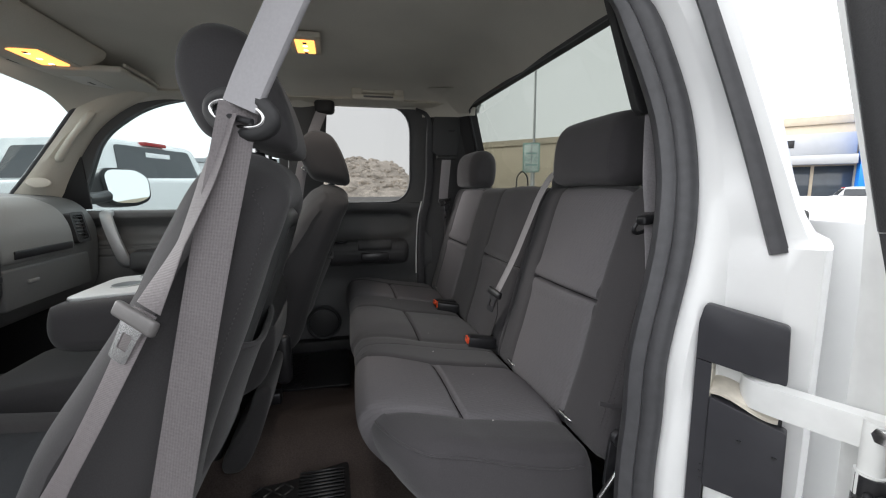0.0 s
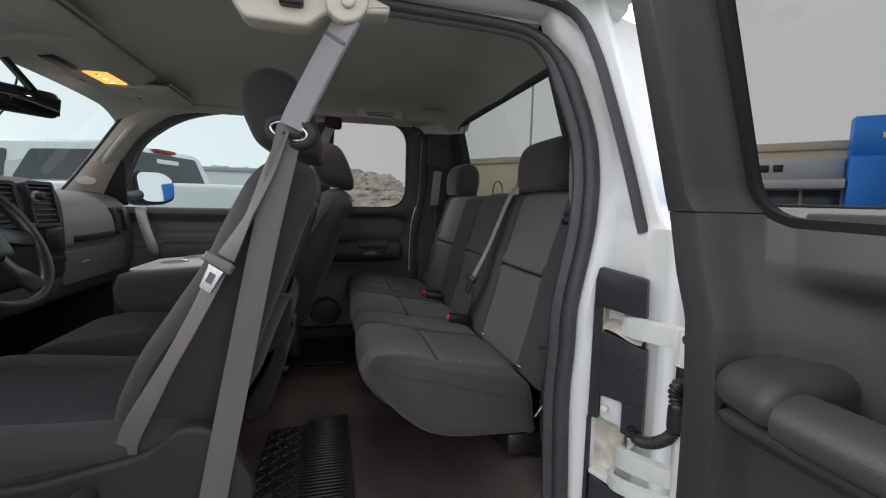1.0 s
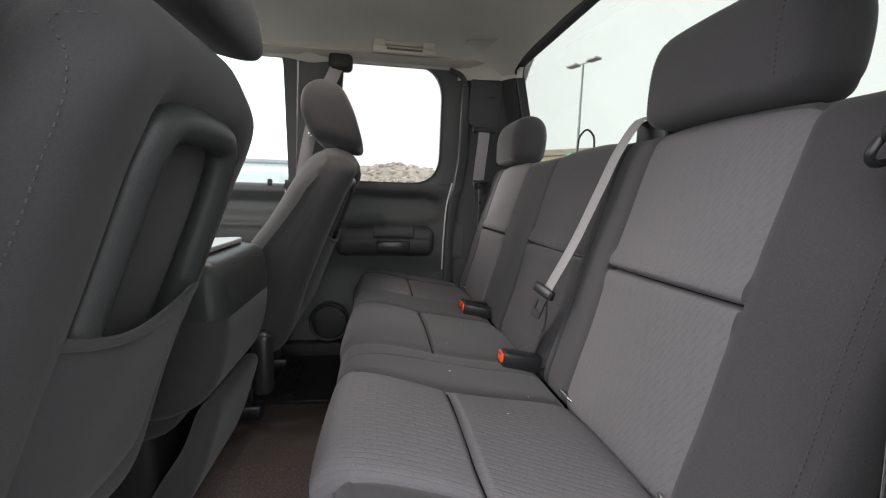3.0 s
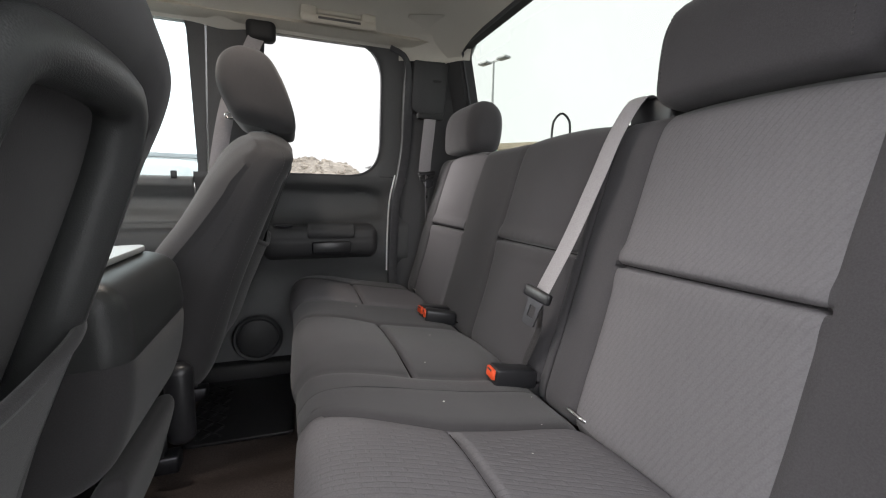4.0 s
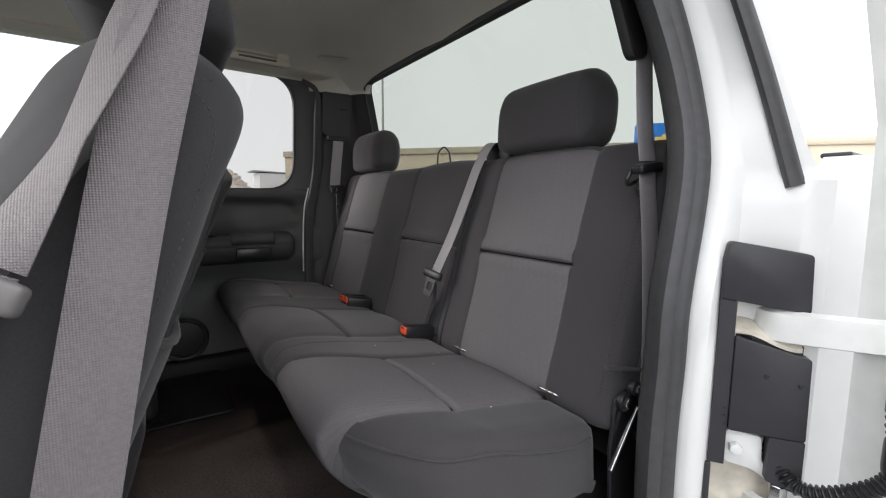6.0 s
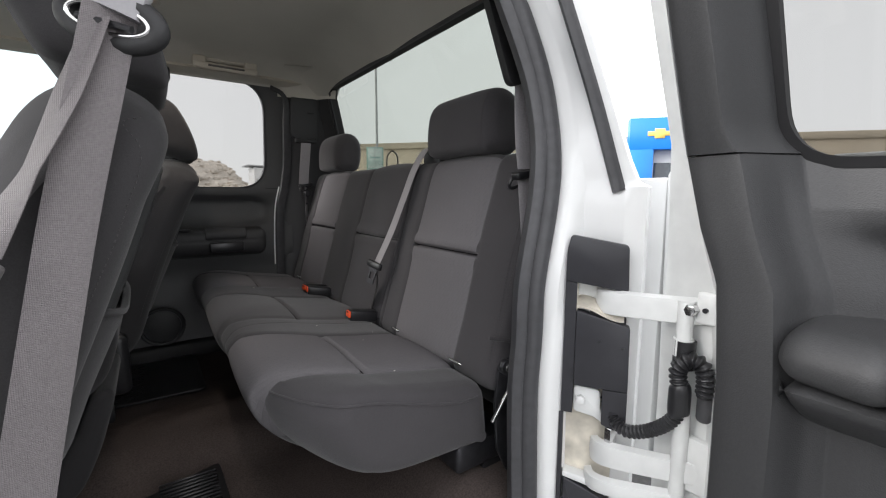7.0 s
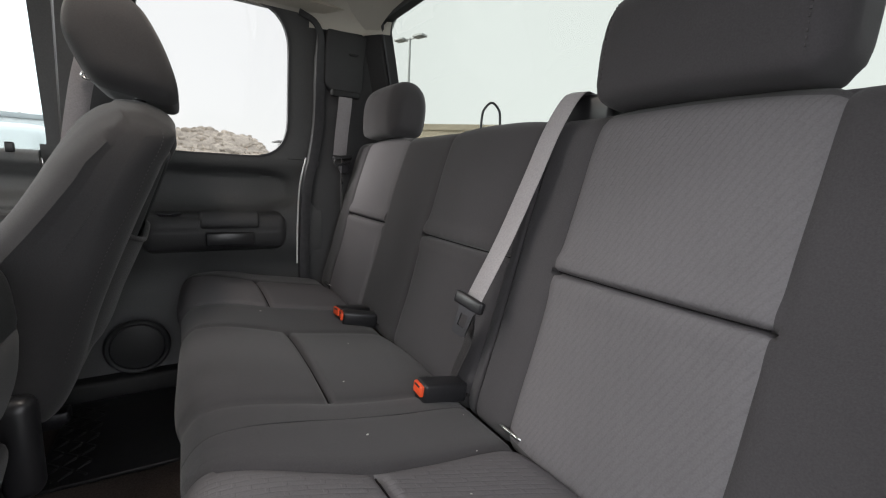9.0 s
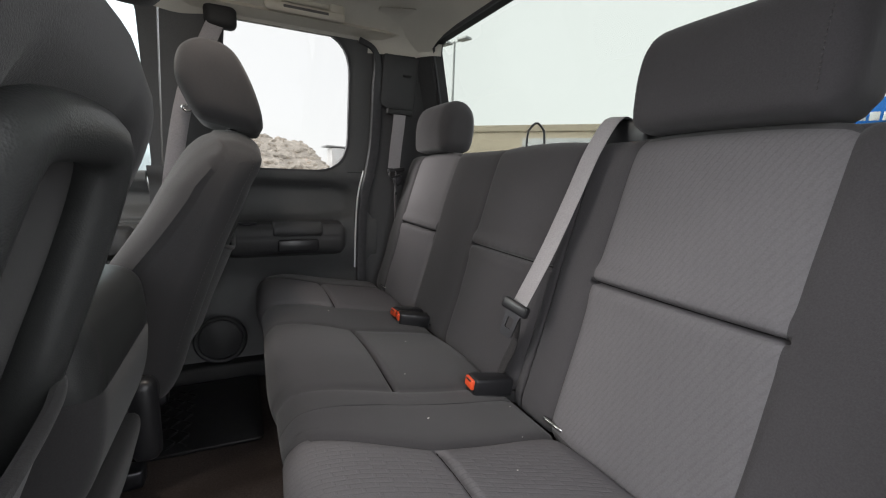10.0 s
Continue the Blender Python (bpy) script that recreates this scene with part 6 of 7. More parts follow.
    side = outline([(-1.42 + dx, 0.74), (-0.70 + bk, 0.70), (-0.66 + bk, 0.80), (-0.72 + bk, 0.93), (-0.79 + bk, 0.955), (-0.86 + bk, 0.90), (-1.05 + dx, 0.865), (-1.42 + dx, 0.865)], 0.035, 6)
    under(th, "side_shield", plate(side, lambda u, v, d: (u, cy + s * (0.278 - d), v), 0.035, 0.010, 3), SOFT_BLACK, "charcoal plastic side shield")
    under(th, "recliner_lever", tube([(-0.96 + dx, cy + s * 0.285, 0.835), (-0.96 + dx, cy + s * 0.325, 0.835)], 0.022, 14, 3), SOFT_BLACK)
    under(th, "lever_arm", rbox(-1.20 + dx, -0.95 + dx, cy + s * 0.31 - 0.012, cy + s * 0.31 + 0.012, 0.80, 0.835, 0.010, 3), SOFT_BLACK)
    if not near:
        under(th, "inner_shield", rbox(-0.705, -0.648, cy - 0.312, cy - 0.262, 0.74, 0.928, 0.022, 4), SMOOTH_BLACK)
    for y in (cy - 0.19, cy + 0.19):
        under(th, "rail", rbox(-1.40 + dx, -0.82 + dx, y - 0.025, y + 0.025, FLOOR + 0.0, FLOOR + 0.045, 0.006), DARK_STEEL)
        for x in (-1.32, -0.88):
            under(th, "riser", rbox(x - 0.03 + dx, x + 0.03 + dx, y - 0.02, y + 0.02, FLOOR + 0.04, 0.815, 0.006), DARK_STEEL)
    if near:
        under(th, "rail_foot", tube([(-0.70 + dx, cy - 0.19, FLOOR + 0.03), (-0.66 + dx, cy - 0.19, FLOOR + 0.06), (-0.655 + dx, cy - 0.19, FLOOR + 0.10)], 0.011, 8, 12), DARK_STEEL)
    return th


front_seat(-0.482, 0.0, 0.0, 0.0, 0.208, "charcoal cloth driver seat with shoulder belt across it", True)
front_seat(0.490, 0.115, -0.045, 0.040, 0.265, "charcoal cloth front passenger seat", False)

arm = thing("folded_jump_seat", (-0.95, 0.03, FLOOR), "folded-down centre seat with grey cup holder top", "car seat")
cp = [(-1.165, 1.085), (-1.160, 1.145), (-1.135, 1.165), (-0.95, 1.180), (-0.80, 1.190), (-0.700, 1.188), (-0.656, 1.165), (-0.645, 1.11), (-0.645, 1.05), (-0.655, 0.98), (-0.682, 0.915), (-0.73, 0.88), (-0.80, 0.865), (-0.90, 0.90), (-0.96, 1.00), (-1.00, 1.035), (-1.13, 1.045)]
bm, cover = take(pad(cp, -0.180, 0.170, 0.035, 110, 0.016, dent=lambda c, n: groove(c.z - 1.074, 0.005, 0.003) if c.x > -0.78 else 0.0), lambda c, k: c.z > 1.074 and c.x > -0.775)
under(arm, "padding", bm, FRONT_CLOTH)
under(arm, "rear_cover", cover, VINYL, "smooth charcoal vinyl end cover")
top = outline([(-1.14, -0.140), (-0.695, -0.140), (-0.695, 0.140), (-1.14, 0.140)], 0.04, 6)
tz = lambda u: 1.168 + (u + 1.14) * 0.060
under(arm, "tray", plate(top, lambda u, v, d: (u, v, tz(u) + 0.008 - d), 0.012, 0.004), SILVER, "grey plastic cup holder tray")
for x, y in ((-1.04, -0.02), (-0.93, 0.02), (-1.02, 0.11)):
    # no hollow is cut; a flat black disc paints the well's shade
    bm = disc((x, y, tz(x) + 0.0085), (0, 0, 1), 0.040, 0.002, 28, 0)
    w = under(arm, "cup_well", bm, SMOOTH_BLACK, "black disc for the shade in a cup well")
    under(arm, "well_rim", tube([(x + 0.041 * math.cos(a), y + 0.041 * math.sin(a), tz(x + 0.041 * math.cos(a)) + 0.009) for a in np.linspace(0, 2 * math.pi, 16, endpoint=False)], 0.0025, 6, 32, True), SILVER)
under(arm, "base_cushion", pad([(-1.42, 0.84), (-1.40, 0.93), (-1.20, 0.965), (-0.95, 0.975), (-0.80, 0.93), (-0.80, 0.82), (-1.38, 0.80)], -0.165, 0.225, 0.03, 70, 0.02), FRONT_CLOTH)
under(arm, "support", rbox(-1.35, -0.82, -0.10, 0.16, FLOOR + 0.03, 0.83, 0.02, 3), SOFT_BLACK)
under(arm, "rear_flap", pad([(-0.80, 0.655), (-0.748, 0.660), (-0.705, 0.74), (-0.676, 0.83), (-0.664, 0.880), (-0.675, 0.900), (-0.705, 0.885), (-0.74, 0.80), (-0.80, 0.70)], -0.17, 0.125, 0.020, 60, 0.02), FRONT_CLOTH)

# driver's belt: sleeve from the roof, guide ring at the shoulder, two hanging strands
belt = thing("driver_seatbelt", (-0.70, -0.74, FLOOR), "grey driver seatbelt hanging from a roof anchor", "seatbelt")
RING = Vector((-0.591, -0.704, 1.545))
turned = [(0.82, -0.35, 0.45)] * 4
under(belt, "sleeve", ribbon([(-0.470, -0.735, 1.770), (-0.517, -0.724, 1.685), (-0.567, -0.710, 1.59), (-0.584, -0.706, 1.553)], turned, 0.058, 0.012, 20), SLEEVE, "stiff grey plastic belt sleeve")
under(belt, "sleeve_band", ribbon([(-0.494, -0.7293, 1.732), (-0.498, -0.7285, 1.726)], turned[:2], 0.0595, 0.0135, 4), LATCH_GREY)
under(belt, "strand", ribbon([RING + Vector((0.004, 0, 0.012)), (-0.602, -0.708, 1.49), (-0.643, -0.721, 1.31), (-0.684, -0.742, 1.10), (-0.722, -0.766, 0.90), (-0.752, -0.778, 0.74), (-0.765, -0.780, 0.68)], [(1.0, 0.0, 0.1)] * 7, 0.052, 0.0018, 50), SHADED_TAUPE_WEB)
under(belt, "latch_strand", ribbon([(-0.600, -0.700, 1.546), (-0.630, -0.706, 1.465), (-0.672, -0.716, 1.365), (-0.713, -0.724, 1.285)], [(0.6, -0.75, 0.1), (0.7, -0.7, 0.1), (0.5, -0.85, 0.1), (0.9, -0.4, 0.1)], 0.044, 0.0018, 30), SHADED_TAUPE_WEB)
under(belt, "lap_strand", ribbon([(-0.716, -0.726, 1.282), (-0.768, -0.742, 1.17), (-0.842, -0.750, 1.03), (-0.895, -0.738, 0.93), (-0.905, -0.728, 0.865)], [(0.86, -0.35, 0.35), (0.8, -0.45, 0.4), (0.8, -0.5, 0.4), (0.9, -0.35, 0.2), (0.95, -0.3, 0.1)], 0.044, 0.0018, 40), SHADED_TAUPE_WEB)
tongue(belt, (-0.722, -0.739, 1.277), (-0.45, 0.0, -0.9), (-0.35, -1, 0.45), LATCH_GREY, 0.058)
ringm = Matrix.Translation(RING) @ look((0, 0, 0), (0.5, 0.85, 0.0)).to_3x3().to_4x4() @ Matrix.Rotation(radians(-14), 4, "Z")
around = np.linspace(0, 2 * math.pi, 24, endpoint=False)
under(belt, "guide_ring", tube([tuple(ringm @ Vector((0.045 * math.cos(a), 0.0165 * math.sin(a), 0))) for a in around], 0.0030, 10, 60, True), STEEL, "bright steel guide ring")
under(belt, "ring_bezel", tube([tuple(ringm @ Vector((0.053 * math.cos(a), 0.025 * math.sin(a), -0.008))) for a in around], 0.011, 10, 60, True), SOFT_BLACK, "black ring bezel")
under(belt, "slot_bar", tube([tuple(ringm @ Vector((x, -0.006, 0.004))) for x in (-0.030, 0.0, 0.030)], 0.0045, 8, 8), SMOOTH_BLACK)
under(belt, "anchor_cover", rbox(-0.82, -0.71, -0.80, -0.765, 0.63, 0.705, 0.012, 3), PLASTIC)
adj = thing("belt_anchor", (-0.53, -0.73, 1.75), "greige belt anchor cover under the roof rail", "belt anchor")
ac = outline([(-0.70, 1.80), (-0.665, 1.745), (-0.55, 1.742), (-0.515, 1.772), (-0.39, 1.785), (-0.385, 1.80), (-0.50, 1.84), (-0.70, 1.84)], 0.015, 4)
under(adj, "cover", plate(ac, lambda u, v, d: (u, -0.745 + d, v), 0.06, 0.008, 3), GREIGE)
under(adj, "pivot_cap", plate(outline([(-0.512, 1.835), (-0.515, 1.775), (-0.490, 1.752), (-0.455, 1.757), (-0.432, 1.785), (-0.430, 1.835)], 0.02, 5), lambda u, v, d: (u, -0.758 + d, v), 0.03, 0.006, 3), GREIGE)
under(adj, "bolt_cap", disc((-0.472, -0.762, 1.792), (0, -1, 0), 0.014, 0.014, 20, 0.004), GREIGE)
under(adj, "release", rbox(-0.60, -0.555, -0.765, -0.74, 1.772, 1.80, 0.006, 3), SMOOTH_BLACK)
pb = thing("passenger_seatbelt", (-0.47, 0.74, 1.84), "black passenger shoulder belt anchor by the roof", "seatbelt")
under(pb, "anchor", rbox(-0.55, -0.46, 0.70, 0.755, 1.79, 1.86, 0.02, 4), SOFT_BLACK)
under(pb, "webbing", ribbon([(-0.51, 0.715, 1.82), (-0.56, 0.70, 1.70), (-0.62, 0.685, 1.52), (-0.72, 0.76, 1.0)], [(1, 0.2, 0)] * 4, 0.047, 0.002, 24), WEBBING)
under(pb, "guide_ring", tube([(-0.60 + 0.012 * math.cos(a), 0.655, 1.540 + 0.008 * math.sin(a)) for a in np.linspace(0, 2 * math.pi, 16, endpoint=False)], 0.004, 8, 40, True), STEEL)

# rubber mat behind the driver seat
mat = thing("rubber_floor_mat", (-0.57, -0.40, FLOOR), "black ribbed rubber floor mat with tread pattern", "floor mat")
mo = outline([(-0.725, -0.66), (-0.452, -0.66), (-0.462, -0.155), (-0.50, -0.165), (-0.60, -0.20), (-0.715, -0.215)], 0.02)
under(mat, "base", plate(mo, lambda u, v, d: (u, v, FLOOR + 0.014 - d), 0.010, 0.002), MAT_RUBBER)
rib = link_mesh("rib", rbox(-0.062, 0.062, -0.0035, 0.0035, 0, 0.006, 0.002, 1), MAT_RUBBER)
for k in range(34):
    o = part("rib", rib, MAT_RUBBER, mat)
    o.location = Vector((-0.535, -0.655 + 0.0142 * k, FLOOR + 0.0135)) - mat.location
tread = link_mesh("tread", rbox(-0.016, 0.016, -0.004, 0.004, 0, 0.005, 0.0025, 1), MAT_RUBBER)
for k in range(18):
    for j in range(4):
        o = part("tread", tread, MAT_RUBBER, mat)
        o.location = Vector((-0.705 + 0.028 * j, -0.645 + 0.0245 * k, FLOOR + 0.0135)) - mat.location
        o.rotation_euler = (0, 0, radians(45 if (k + j) % 2 else -45))
fm = thing("rubber_floor_mat", (-0.57, 0.50, FLOOR), "black rubber floor mat behind the passenger seat", "floor mat")
under(fm, "base", plate(outline([(-0.72, 0.37), (-0.44, 0.36), (-0.44, 0.76), (-0.72, 0.76)], 0.02), lambda u, v, d: (u, v, FLOOR + 0.014 - d), 0.010, 0.002), MAT_RUBBER)
for k in range(12):
    for j in range(3):
        o = part("tread", tread, MAT_RUBBER, fm)
        o.location = Vector((-0.70 + 0.03 * j, 0.40 + 0.028 * k, FLOOR + 0.0135)) - fm.location
        o.rotation_euler = (0, 0, radians(45 if (k + j) % 2 else -45))


# ---- outdoors ----
ASPHALT = material("worn_asphalt", (0.18, 0.18, 0.178), 0.9, vary=0.2, scale=30, stain=0.25, stain_scale=0.15, spec=0.2)
ROCK = material("pale_rock", (0.56, 0.51, 0.45), 0.95, vary=0.35, scale=0.9, stain=0.30, stain_scale=0.12, spec=0.1)
BEIGE = material("beige_stucco", (0.50, 0.43, 0.33), 0.9, vary=0.05, scale=3, stain=0.06, stain_scale=0.3)
PALE_GREY = material("pale_grey_cladding", (0.46, 0.47, 0.48), 0.5, vary=0.04, scale=2, stain=0.05, stain_scale=0.3)
BLUE = material("bright_blue_panel", (0.005, 0.17, 0.62), 0.45, vary=0.03, scale=2, stain=0.03, stain_scale=0.4)
GOLD = material("gold_emblem", (0.75, 0.50, 0.12), 0.4, vary=0.05)
LETTER_WHITE = material("white_sign_letter", (0.85, 0.85, 0.85), 0.5, vary=0.02)
SHOP_GLASS = material("dark_shop_glass", (0.05, 0.06, 0.07), 0.1, vary=0.1, scale=1)
GALV = material("galvanised_pole", (0.42, 0.43, 0.43), 0.5, metal=0.4, vary=0.08, scale=10)
RED = material("red_lens", (0.35, 0.02, 0.02), 0.25, vary=0.05)
SIGN_GREEN = material("green_white_sign", (0.30, 0.48, 0.42), 0.5, vary=0.08, scale=20)
SIGN_PALE = material("pale_sign", (0.62, 0.70, 0.66), 0.5, vary=0.05, scale=20)
DARK_CAR = material("dark_car_paint", (0.05, 0.055, 0.06), 0.2, vary=0.05, spec=0.6)
CAR_GLASS = material("car_window_glass", (0.03, 0.035, 0.04), 0.06, vary=0.05, spec=0.6)

ground = sheet(lambda u, v: (u, v, 0.0), [-2500, -300, -60, 0, 60, 300, 2500], [-2500, -300, -60, 0, 60, 300, 2500], 0.5, (0, 0, -1))
single("ground", ground, ASPHALT, "worn grey asphalt car lot", "ground", kind="structure", smooth=False)


def hill_z(x, y):
    r = math.exp(-(min(0.0, x + 30) / 60) ** 4) / (1 + math.exp((x - 20.0) / 1.6))
    h = 10.9 * r * max(0.0, min(1.0, (y - 95) / 28)) ** 0.8
    h *= 0.86 + 0.16 * noise.noise(Vector((x * 0.05, y * 0.05, 3)))
    return h + 0.9 * noise.noise(Vector((x * 0.35, y * 0.35, 1))) * min(1, h / 3) + 0.6 * abs(noise.noise(Vector((x * 0.9, y * 0.9, 5)))) * min(1, h / 3)


hill = sheet(lambda u, v: (u, v, hill_z(u, v) - 0.05), np.linspace(-120, 45, 200), np.linspace(92, 150, 60))
single("rocky_hill", hill, ROCK, "pale boulder-strewn rocky hillside beyond the lot", "hill", kind="stuff", smooth=False)
rocks = bmesh.new()
rnd = random.Random(4)
for k in range(700):
    x, y = rnd.uniform(-95, 30), rnd.uniform(96, 132)
    z = hill_z(x, y)
    if z < 0.8:
        continue
    s = rnd.uniform(0.35, 1.3)
    b = bmesh.ops.create_icosphere(rocks, subdivisions=1, radius=s)
    for v in b["verts"]:
        v.co = Vector((v.co.x * 1.2, v.co.y, v.co.z * 0.8)) * (0.8 + 0.4 * noise.noise(v.co * 1.7 + Vector((k, 0, 0)))) + Vector((x, y, z))
single("boulders", rocks, ROCK, "pale boulders and scrub scattered over the hillside", "boulders", kind="stuff", smooth=False)

# lamp post with two flat heads
def lamp_post(x, y, h, yaw):
    th = thing("lamp_post", (x, y, 0), "tall grey twin-head lot lamp post", "lamp post", group="lamp posts")
    part("pole", tube([(0, 0, 0), (0, 0, h)], lambda t: 0.11 - 0.04 * t, 12, 2), GALV, th)
    part("base", disc((0, 0, 0.4), (0, 0, 1), 0.30, 0.8, 18, 0.03), PALE_GREY, th)
    for s in (-1, 1):
        part("arm", rbox(-0.04, 0.04, 0, s * 0.5, h - 0.10, h - 0.02, 0.005) if s > 0 else rbox(-0.04, 0.04, -0.5, 0, h - 0.10, h - 0.02, 0.005), GALV, th)
        part("head", rbox(-0.28, 0.28, s * 0.85 - 0.42, s * 0.85 + 0.42, h - 0.08, h + 0.06, 0.02), GALV, th)
    th.rotation_euler = (0, 0, radians(yaw))
    return th


lamp_post(12.9, 25.9, 10.4, 20)

sign = thing("pole_sign", (11.9, 24.2, 0), "green and white notice sign hung on a lamp post", "sign")
dirn = Vector((0.42, 0.905, 0)).normalized()
sx = Vector((dirn.y, -dirn.x, 0))
sm = Matrix((sx, Vector((0, 0, 1)), -dirn)).transposed().to_4x4()
part("board", rbox(-0.55, 0.55, 2.55, 4.45, -0.03, 0.03, 0.01, 2, sm), SIGN_GREEN, sign)
part("face", rbox(-0.46, 0.46, 2.65, 4.35, 0.028, 0.04, 0.004, 1, sm), SIGN_PALE, sign)
part("post", tube([(0, 0, 0), (0, 0, 4.5)], 0.05, 10, 2), GALV, sign)
for k, w in enumerate((0.34, 0.36)):
    part("text_bar", rbox(-w, w, 3.72 - k * 0.75, 3.84 - k * 0.75, 0.042, 0.046, 0, 1, sm), SIGN_GREEN, sign)
txt = bpy.data.curves.new("word", "FONT")
txt.body, txt.size, txt.align_x, txt.extrude = "INTO", 0.42, "CENTER", 0.004
word = new("word", txt)
word.parent = sign
word.matrix_basis = sm @ Matrix.Translation((0, 3.28, 0.043))
txt.materials.append(SIGN_GREEN)


# dealership building behind the truck
hall = thing("dealership_building", (34, 24, 0), "beige dealership hall with pale grey cladding", "building")
a, b = Vector((26.0, 30.5, 0)), Vector((36.5, 18.5, 0))
ux = (b - a).normalized()
nv = Vector((-ux.y, ux.x, 0))
if nv.dot(-a) < 0:
    nv = -nv
hm = Matrix((ux, nv, Vector((0, 0, 1)))).transposed().to_4x4()
hm.translation = a - hall.location


def facade(x0, x1, y0, y1, z0, z1, r=0.02):
    return rbox(x0, x1, y0, y1, z0, z1, r, 1, hm)


part("wall", facade(-22, 40, -14, 0, 0, 6.4), BEIGE, hall)
part("parapet", facade(-22.1, 40.1, -14, 0.15, 5.95, 6.55), BEIGE, hall)
part("cladding", facade(-3, 13.3, 0.0, 0.35, 3.8, 5.3), PALE_GREY, hall)
part("canopy", facade(-3, 13.3, 0.0, 1.2, 3.1, 3.75), PALE_GREY, hall)
for k in range(7):
    w = part("shop_window", facade(-2.6 + k * 2.3, -0.5 + k * 2.3, 0.0, 0.06, 0.3, 3.0), SHOP_GLASS, hall)
for k, w in enumerate((0.55, 0.75, 0.6)):
    part("sign_bar", facade(7.3 + k * 1.0, 7.3 + k * 1.0 + w, 0.35, 0.42, 4.35, 4.9), SOFT_BLACK, hall)
tower = thing("blue_entrance_arch", (37, 16, 0), "bright blue entrance fascia with gold emblem", "building entrance")
tm = hm.copy()
tm.translation = a - tower.location


def fas(x0, x1, y0, y1, z0, z1, r=0.02):
    return rbox(x0, x1, y0, y1, z0, z1, r, 1, tm)


part("fascia", fas(13.43, 24.8, 0.0, 1.2, 5.3, 7.95), BLUE, tower)
part("pillar", fas(13.43, 15.4, 0.0, 1.2, 0, 5.3), BLUE, tower)
part("pillar", fas(22.95, 24.8, 0.0, 1.2, 0, 5.3), BLUE, tower)
part("entry_glass", fas(15.4, 22.95, 0.1, 0.2, 0, 5.3), PALE_GREY, tower)
for k in range(3):
    part("entry_pane", fas(15.7 + k * 2.4, 17.7 + k * 2.4, 0.2, 0.28, 0.2, 4.2), SHOP_GLASS, tower)
part("emblem", merge(fas(14.85, 16.7, 1.2, 1.28, 6.4, 6.8), fas(15.4, 16.2, 1.2, 1.30, 6.2, 7.0)), GOLD, tower, "gold cross-shaped emblem")
for k in range(9):
    part("sign_bar", fas(17.1 + k * 0.73, 17.65 + k * 0.73, 1.2, 1.26, 6.35, 6.95), LETTER_WHITE, tower)


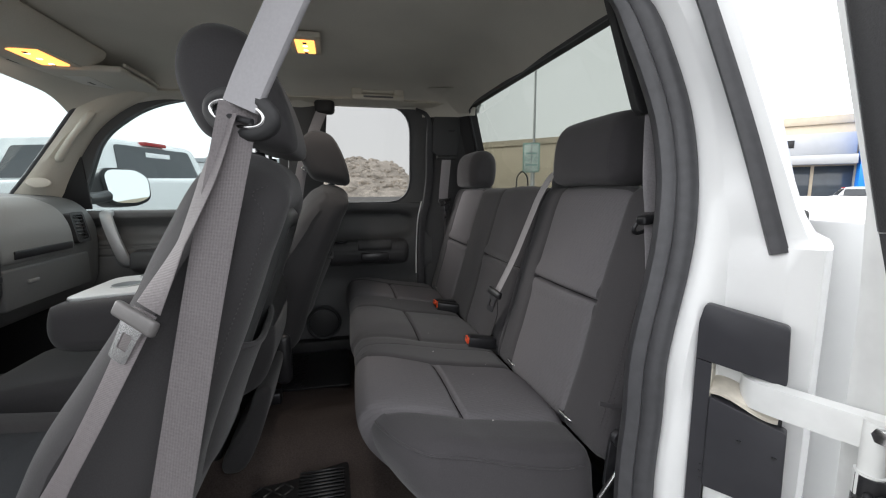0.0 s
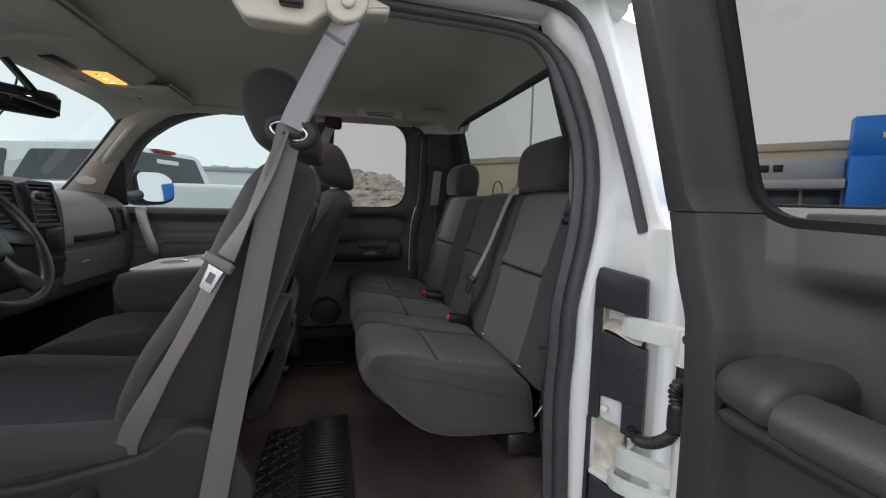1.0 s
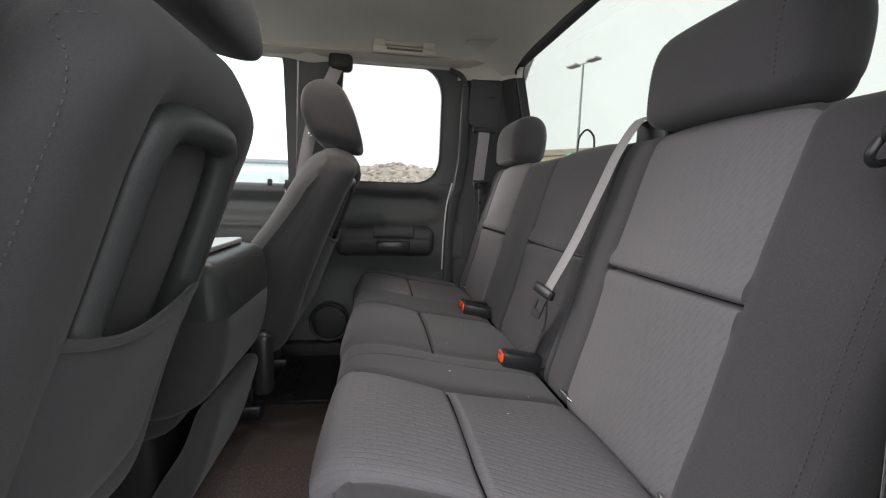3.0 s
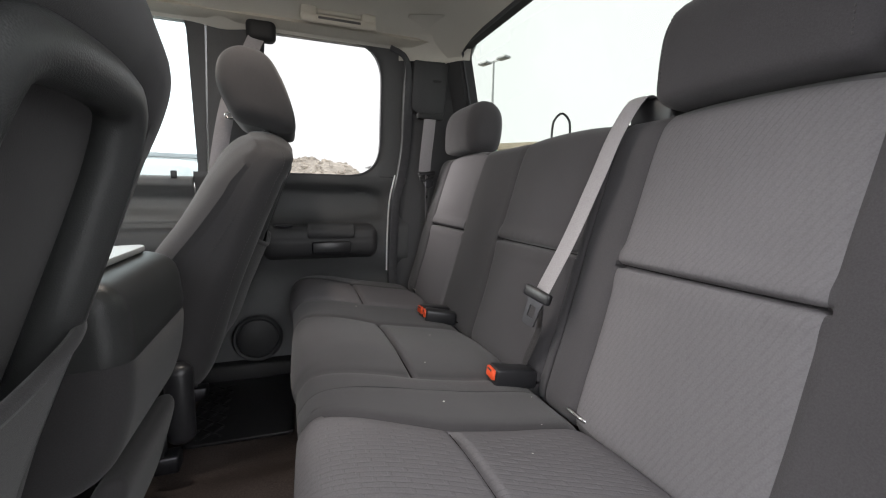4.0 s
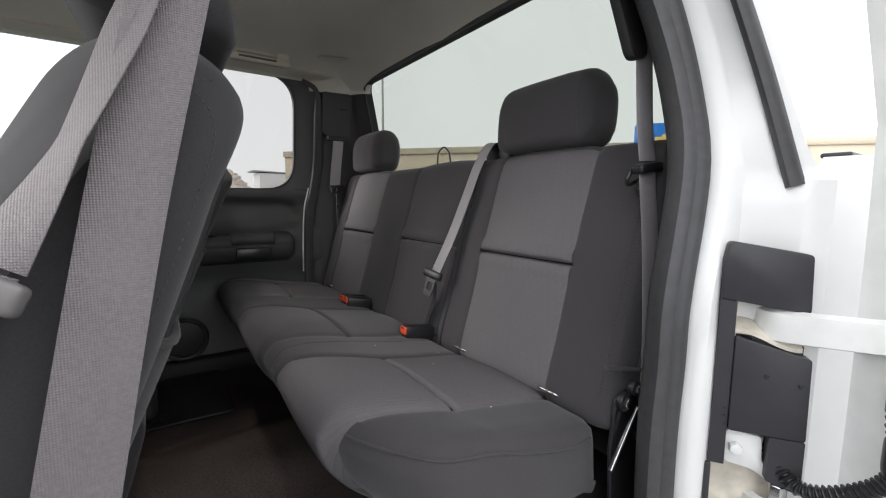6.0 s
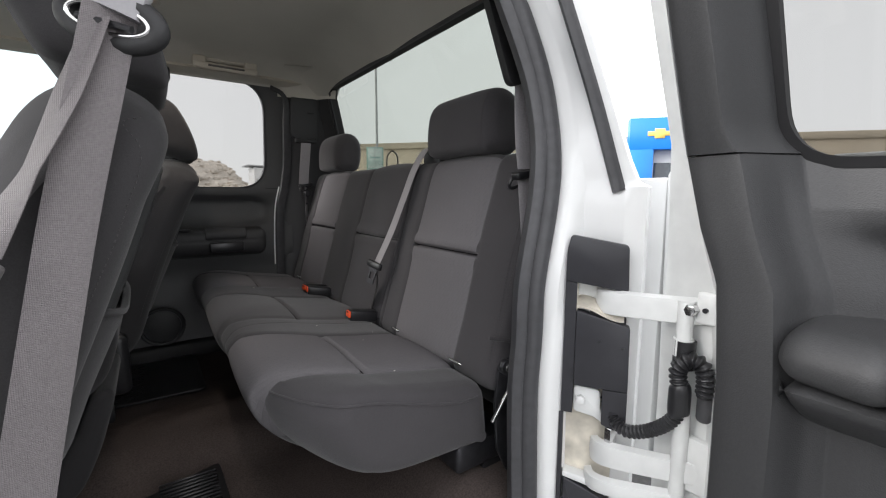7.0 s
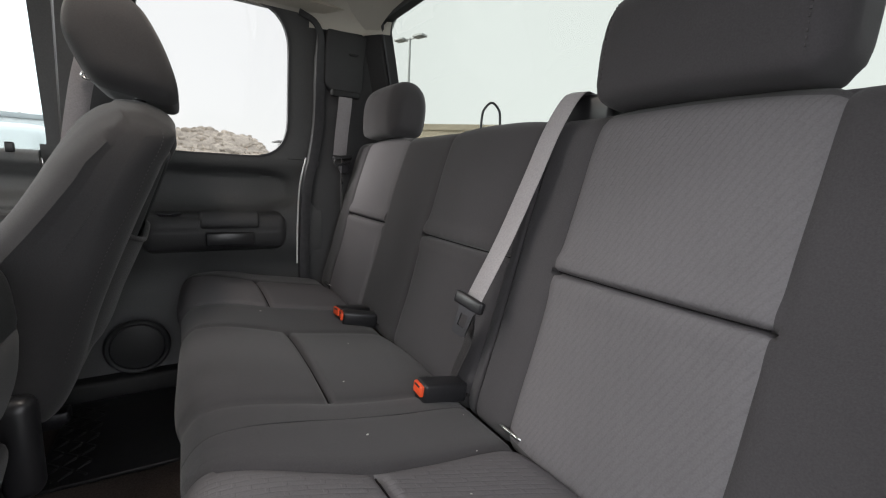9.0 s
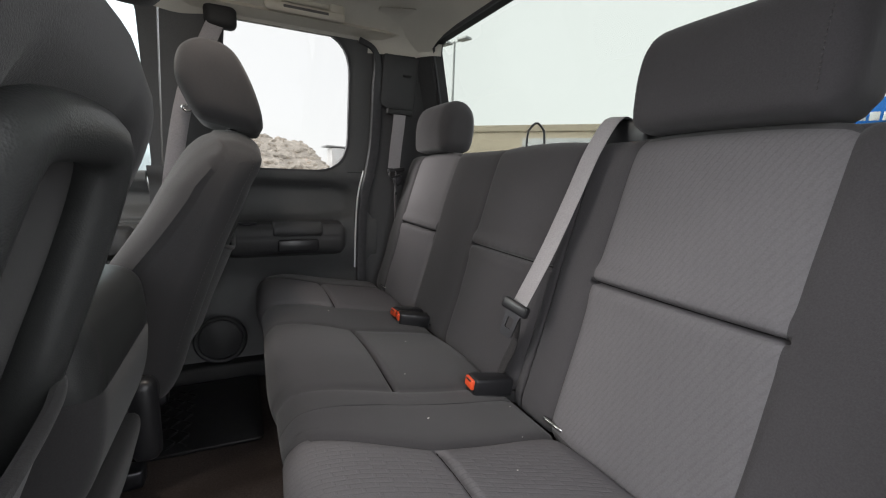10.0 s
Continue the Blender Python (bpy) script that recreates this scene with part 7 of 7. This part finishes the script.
# parked vehicles
def car(x, y, yaw, paint, label, tall=1.45, pickup=False, s=1.0, belt=None, tail=2.8):
    th = thing("parked_car", (x, y, 0), label, "car", group="parked vehicles")
    th.rotation_euler = (0, 0, radians(yaw))
    half = 0.94 * s
    lo, belt_h, rf = 0.45, belt or 1.02, tall
    if pickup:
        body = [(-3.9, lo), (tail, lo), (tail + 0.05, belt_h), (0.1, belt_h + 0.02), (-2.2, belt_h), (-3.7, belt_h - 0.30), (-3.95, 0.8)]
        cabp = [(-2.65, belt_h - 0.02), (0.15, belt_h - 0.02), (0.02, rf - 0.06), (-0.15, rf), (-1.75, rf), (-1.98, rf - 0.06)]
    else:
        body = [(-2.3, lo), (2.3, lo), (2.35, 0.9), (2.1, belt_h), (-1.2, belt_h), (-2.2, 0.88), (-2.35, 0.7)]
        cabp = [(-1.35, belt_h - 0.02), (2.05, belt_h - 0.02), (1.75, rf - 0.08), (1.4, rf), (-0.2, rf), (-0.5, rf - 0.05)]
    part("body", plate(outline(body, 0.12, 4), lambda u, v, d: (u, d - half, v), 2 * half, 0.06, 3), paint, th)

    def cab_at(u, v, d):
        k = 1 - 0.16 * max(0, (v - belt_h)) / (rf - belt_h)
        return (u, (d - half * 0.93) * k, v)
    part("cabin", plate(outline(cabp, 0.1, 4), cab_at, 2 * half * 0.93, 0.05, 3), paint, th)
    wz0, wz1 = belt_h + 0.03, rf - 0.12
    xr, xf = max(p[0] for p in cabp), min(p[0] for p in cabp)
    for sgn in (-1, 1):
        def side_glass(u, v, d, sgn=sgn):
            k = 1 - 0.16 * max(0, (v - belt_h)) / (rf - belt_h)
            return (u, sgn * (half * 0.93 * k + 0.006 - d), v)
        mid = (xr + xf) / 2
        for g0, g1 in ((xf + 0.32, mid - 0.05), (mid + 0.05, xr - 0.22)):
            part("side_window", plate(outline([(g0, wz0), (g1, wz0), (g1 - 0.04, wz1), (g0 + 0.16, wz1)], 0.05), side_glass, 0.02), CAR_GLASS, th)
    slope = (cabp[2][0] - cabp[1][0]) / (cabp[2][1] - cabp[1][1])
    rear_glass = plate(outline([(-half * 0.72, wz0), (half * 0.72, wz0), (half * 0.64, wz1 + 0.02), (-half * 0.64, wz1 + 0.02)], 0.05), lambda u, v, d: (cabp[1][0] + slope * (v - cabp[1][1]) + 0.012 - d, u, v), 0.03)
    part("rear_window", rear_glass, CAR_GLASS, th)
    part("brake_light", rbox(cabp[2][0] - 0.06, cabp[2][0] + 0.05, -0.18, 0.18, rf - 0.075, rf - 0.03, 0.01), RED, th)
    for sgn in () if pickup else (-1, 1):
        part("tail_light", rbox(max(p[0] for p in body) - 0.03, max(p[0] for p in body) + 0.02, sgn * (half - 0.12) - 0.07, sgn * (half - 0.12) + 0.07, 0.75, belt_h - 0.05, 0.02), RED, th)
    tyre = link_mesh("tyre", disc((0, 0, 0), (0, 1, 0), 0.36, 0.24, 24, 0.04), RUBBER)
    rim = link_mesh("rim", disc((0, 0, 0), (0, 1, 0), 0.22, 0.25, 12, 0.02), SILVER)
    xs = (-2.8, tail - 1.05) if pickup else (-1.45, 1.4)
    for wx in xs:
        for sgn in (-1, 1):
            w = part("wheel", tyre, RUBBER, th)
            w.location = (wx, sgn * (half - 0.11), 0.36)
            part("rim", rim, SILVER, w)
    return th


neighbour = car(-2.80, 4.98, -18, PAINT, "white pickup truck with dark rear glass parked alongside", 2.09, True, 1.05, 1.57, 1.9)
part("sticker", rbox(0.070, 0.076, -0.20, 0.22, 1.865, 1.925, 0.001, 1, Matrix.Rotation(0, 4, "Y")), LETTER_WHITE, neighbour, "white window sticker")
car(-7.5, 7.8, -30, DARK_CAR, "dark sport utility vehicle parked beyond the windshield", 1.95, False, 1.05, 1.2)
car(15, 30, 60, DARK_CAR, "dark car parked beside the lot", 1.6)
car(20.0, 25.0, 130, PAINT, "white sedan parked before the showroom", 1.45)
car(24.0, 21.0, 130, RED, "red sedan parked before the showroom", 1.45)
car(27.0, 14.0, 130, PALE_GREY, "silver hatchback parked before the showroom", 1.5)
car(-9.5, 36, 10, PAINT, "white car parked across the lot", 1.6)
car(-15.5, 37, 10, RED, "red car parked across the lot", 1.5)
shed = thing("low_building", (35, 155, 0), "low pale shed with a sloping roof beside the hill", "building")
part("wall", rbox(-6, 6, -5, 5, 0, 10.2, 0.05), LETTER_WHITE, shed)
part("roof", rbox(-8, 8, -5.4, 5.4, -0.2, 0.2, 0.05, 2, pose(0, 0, 10.6, 0, 2, 0)), PALE_GREY, shed)
far = thing("long_building", (-19, 47, 0), "long low white building across the lot", "building")
part("wall", rbox(-14, 14, -3, 3, 0, 4.2, 0.05), LETTER_WHITE, far)
part("roof_edge", rbox(-14.2, 14.2, -3.2, 3.2, 4.2, 4.6, 0.05), PALE_GREY, far)
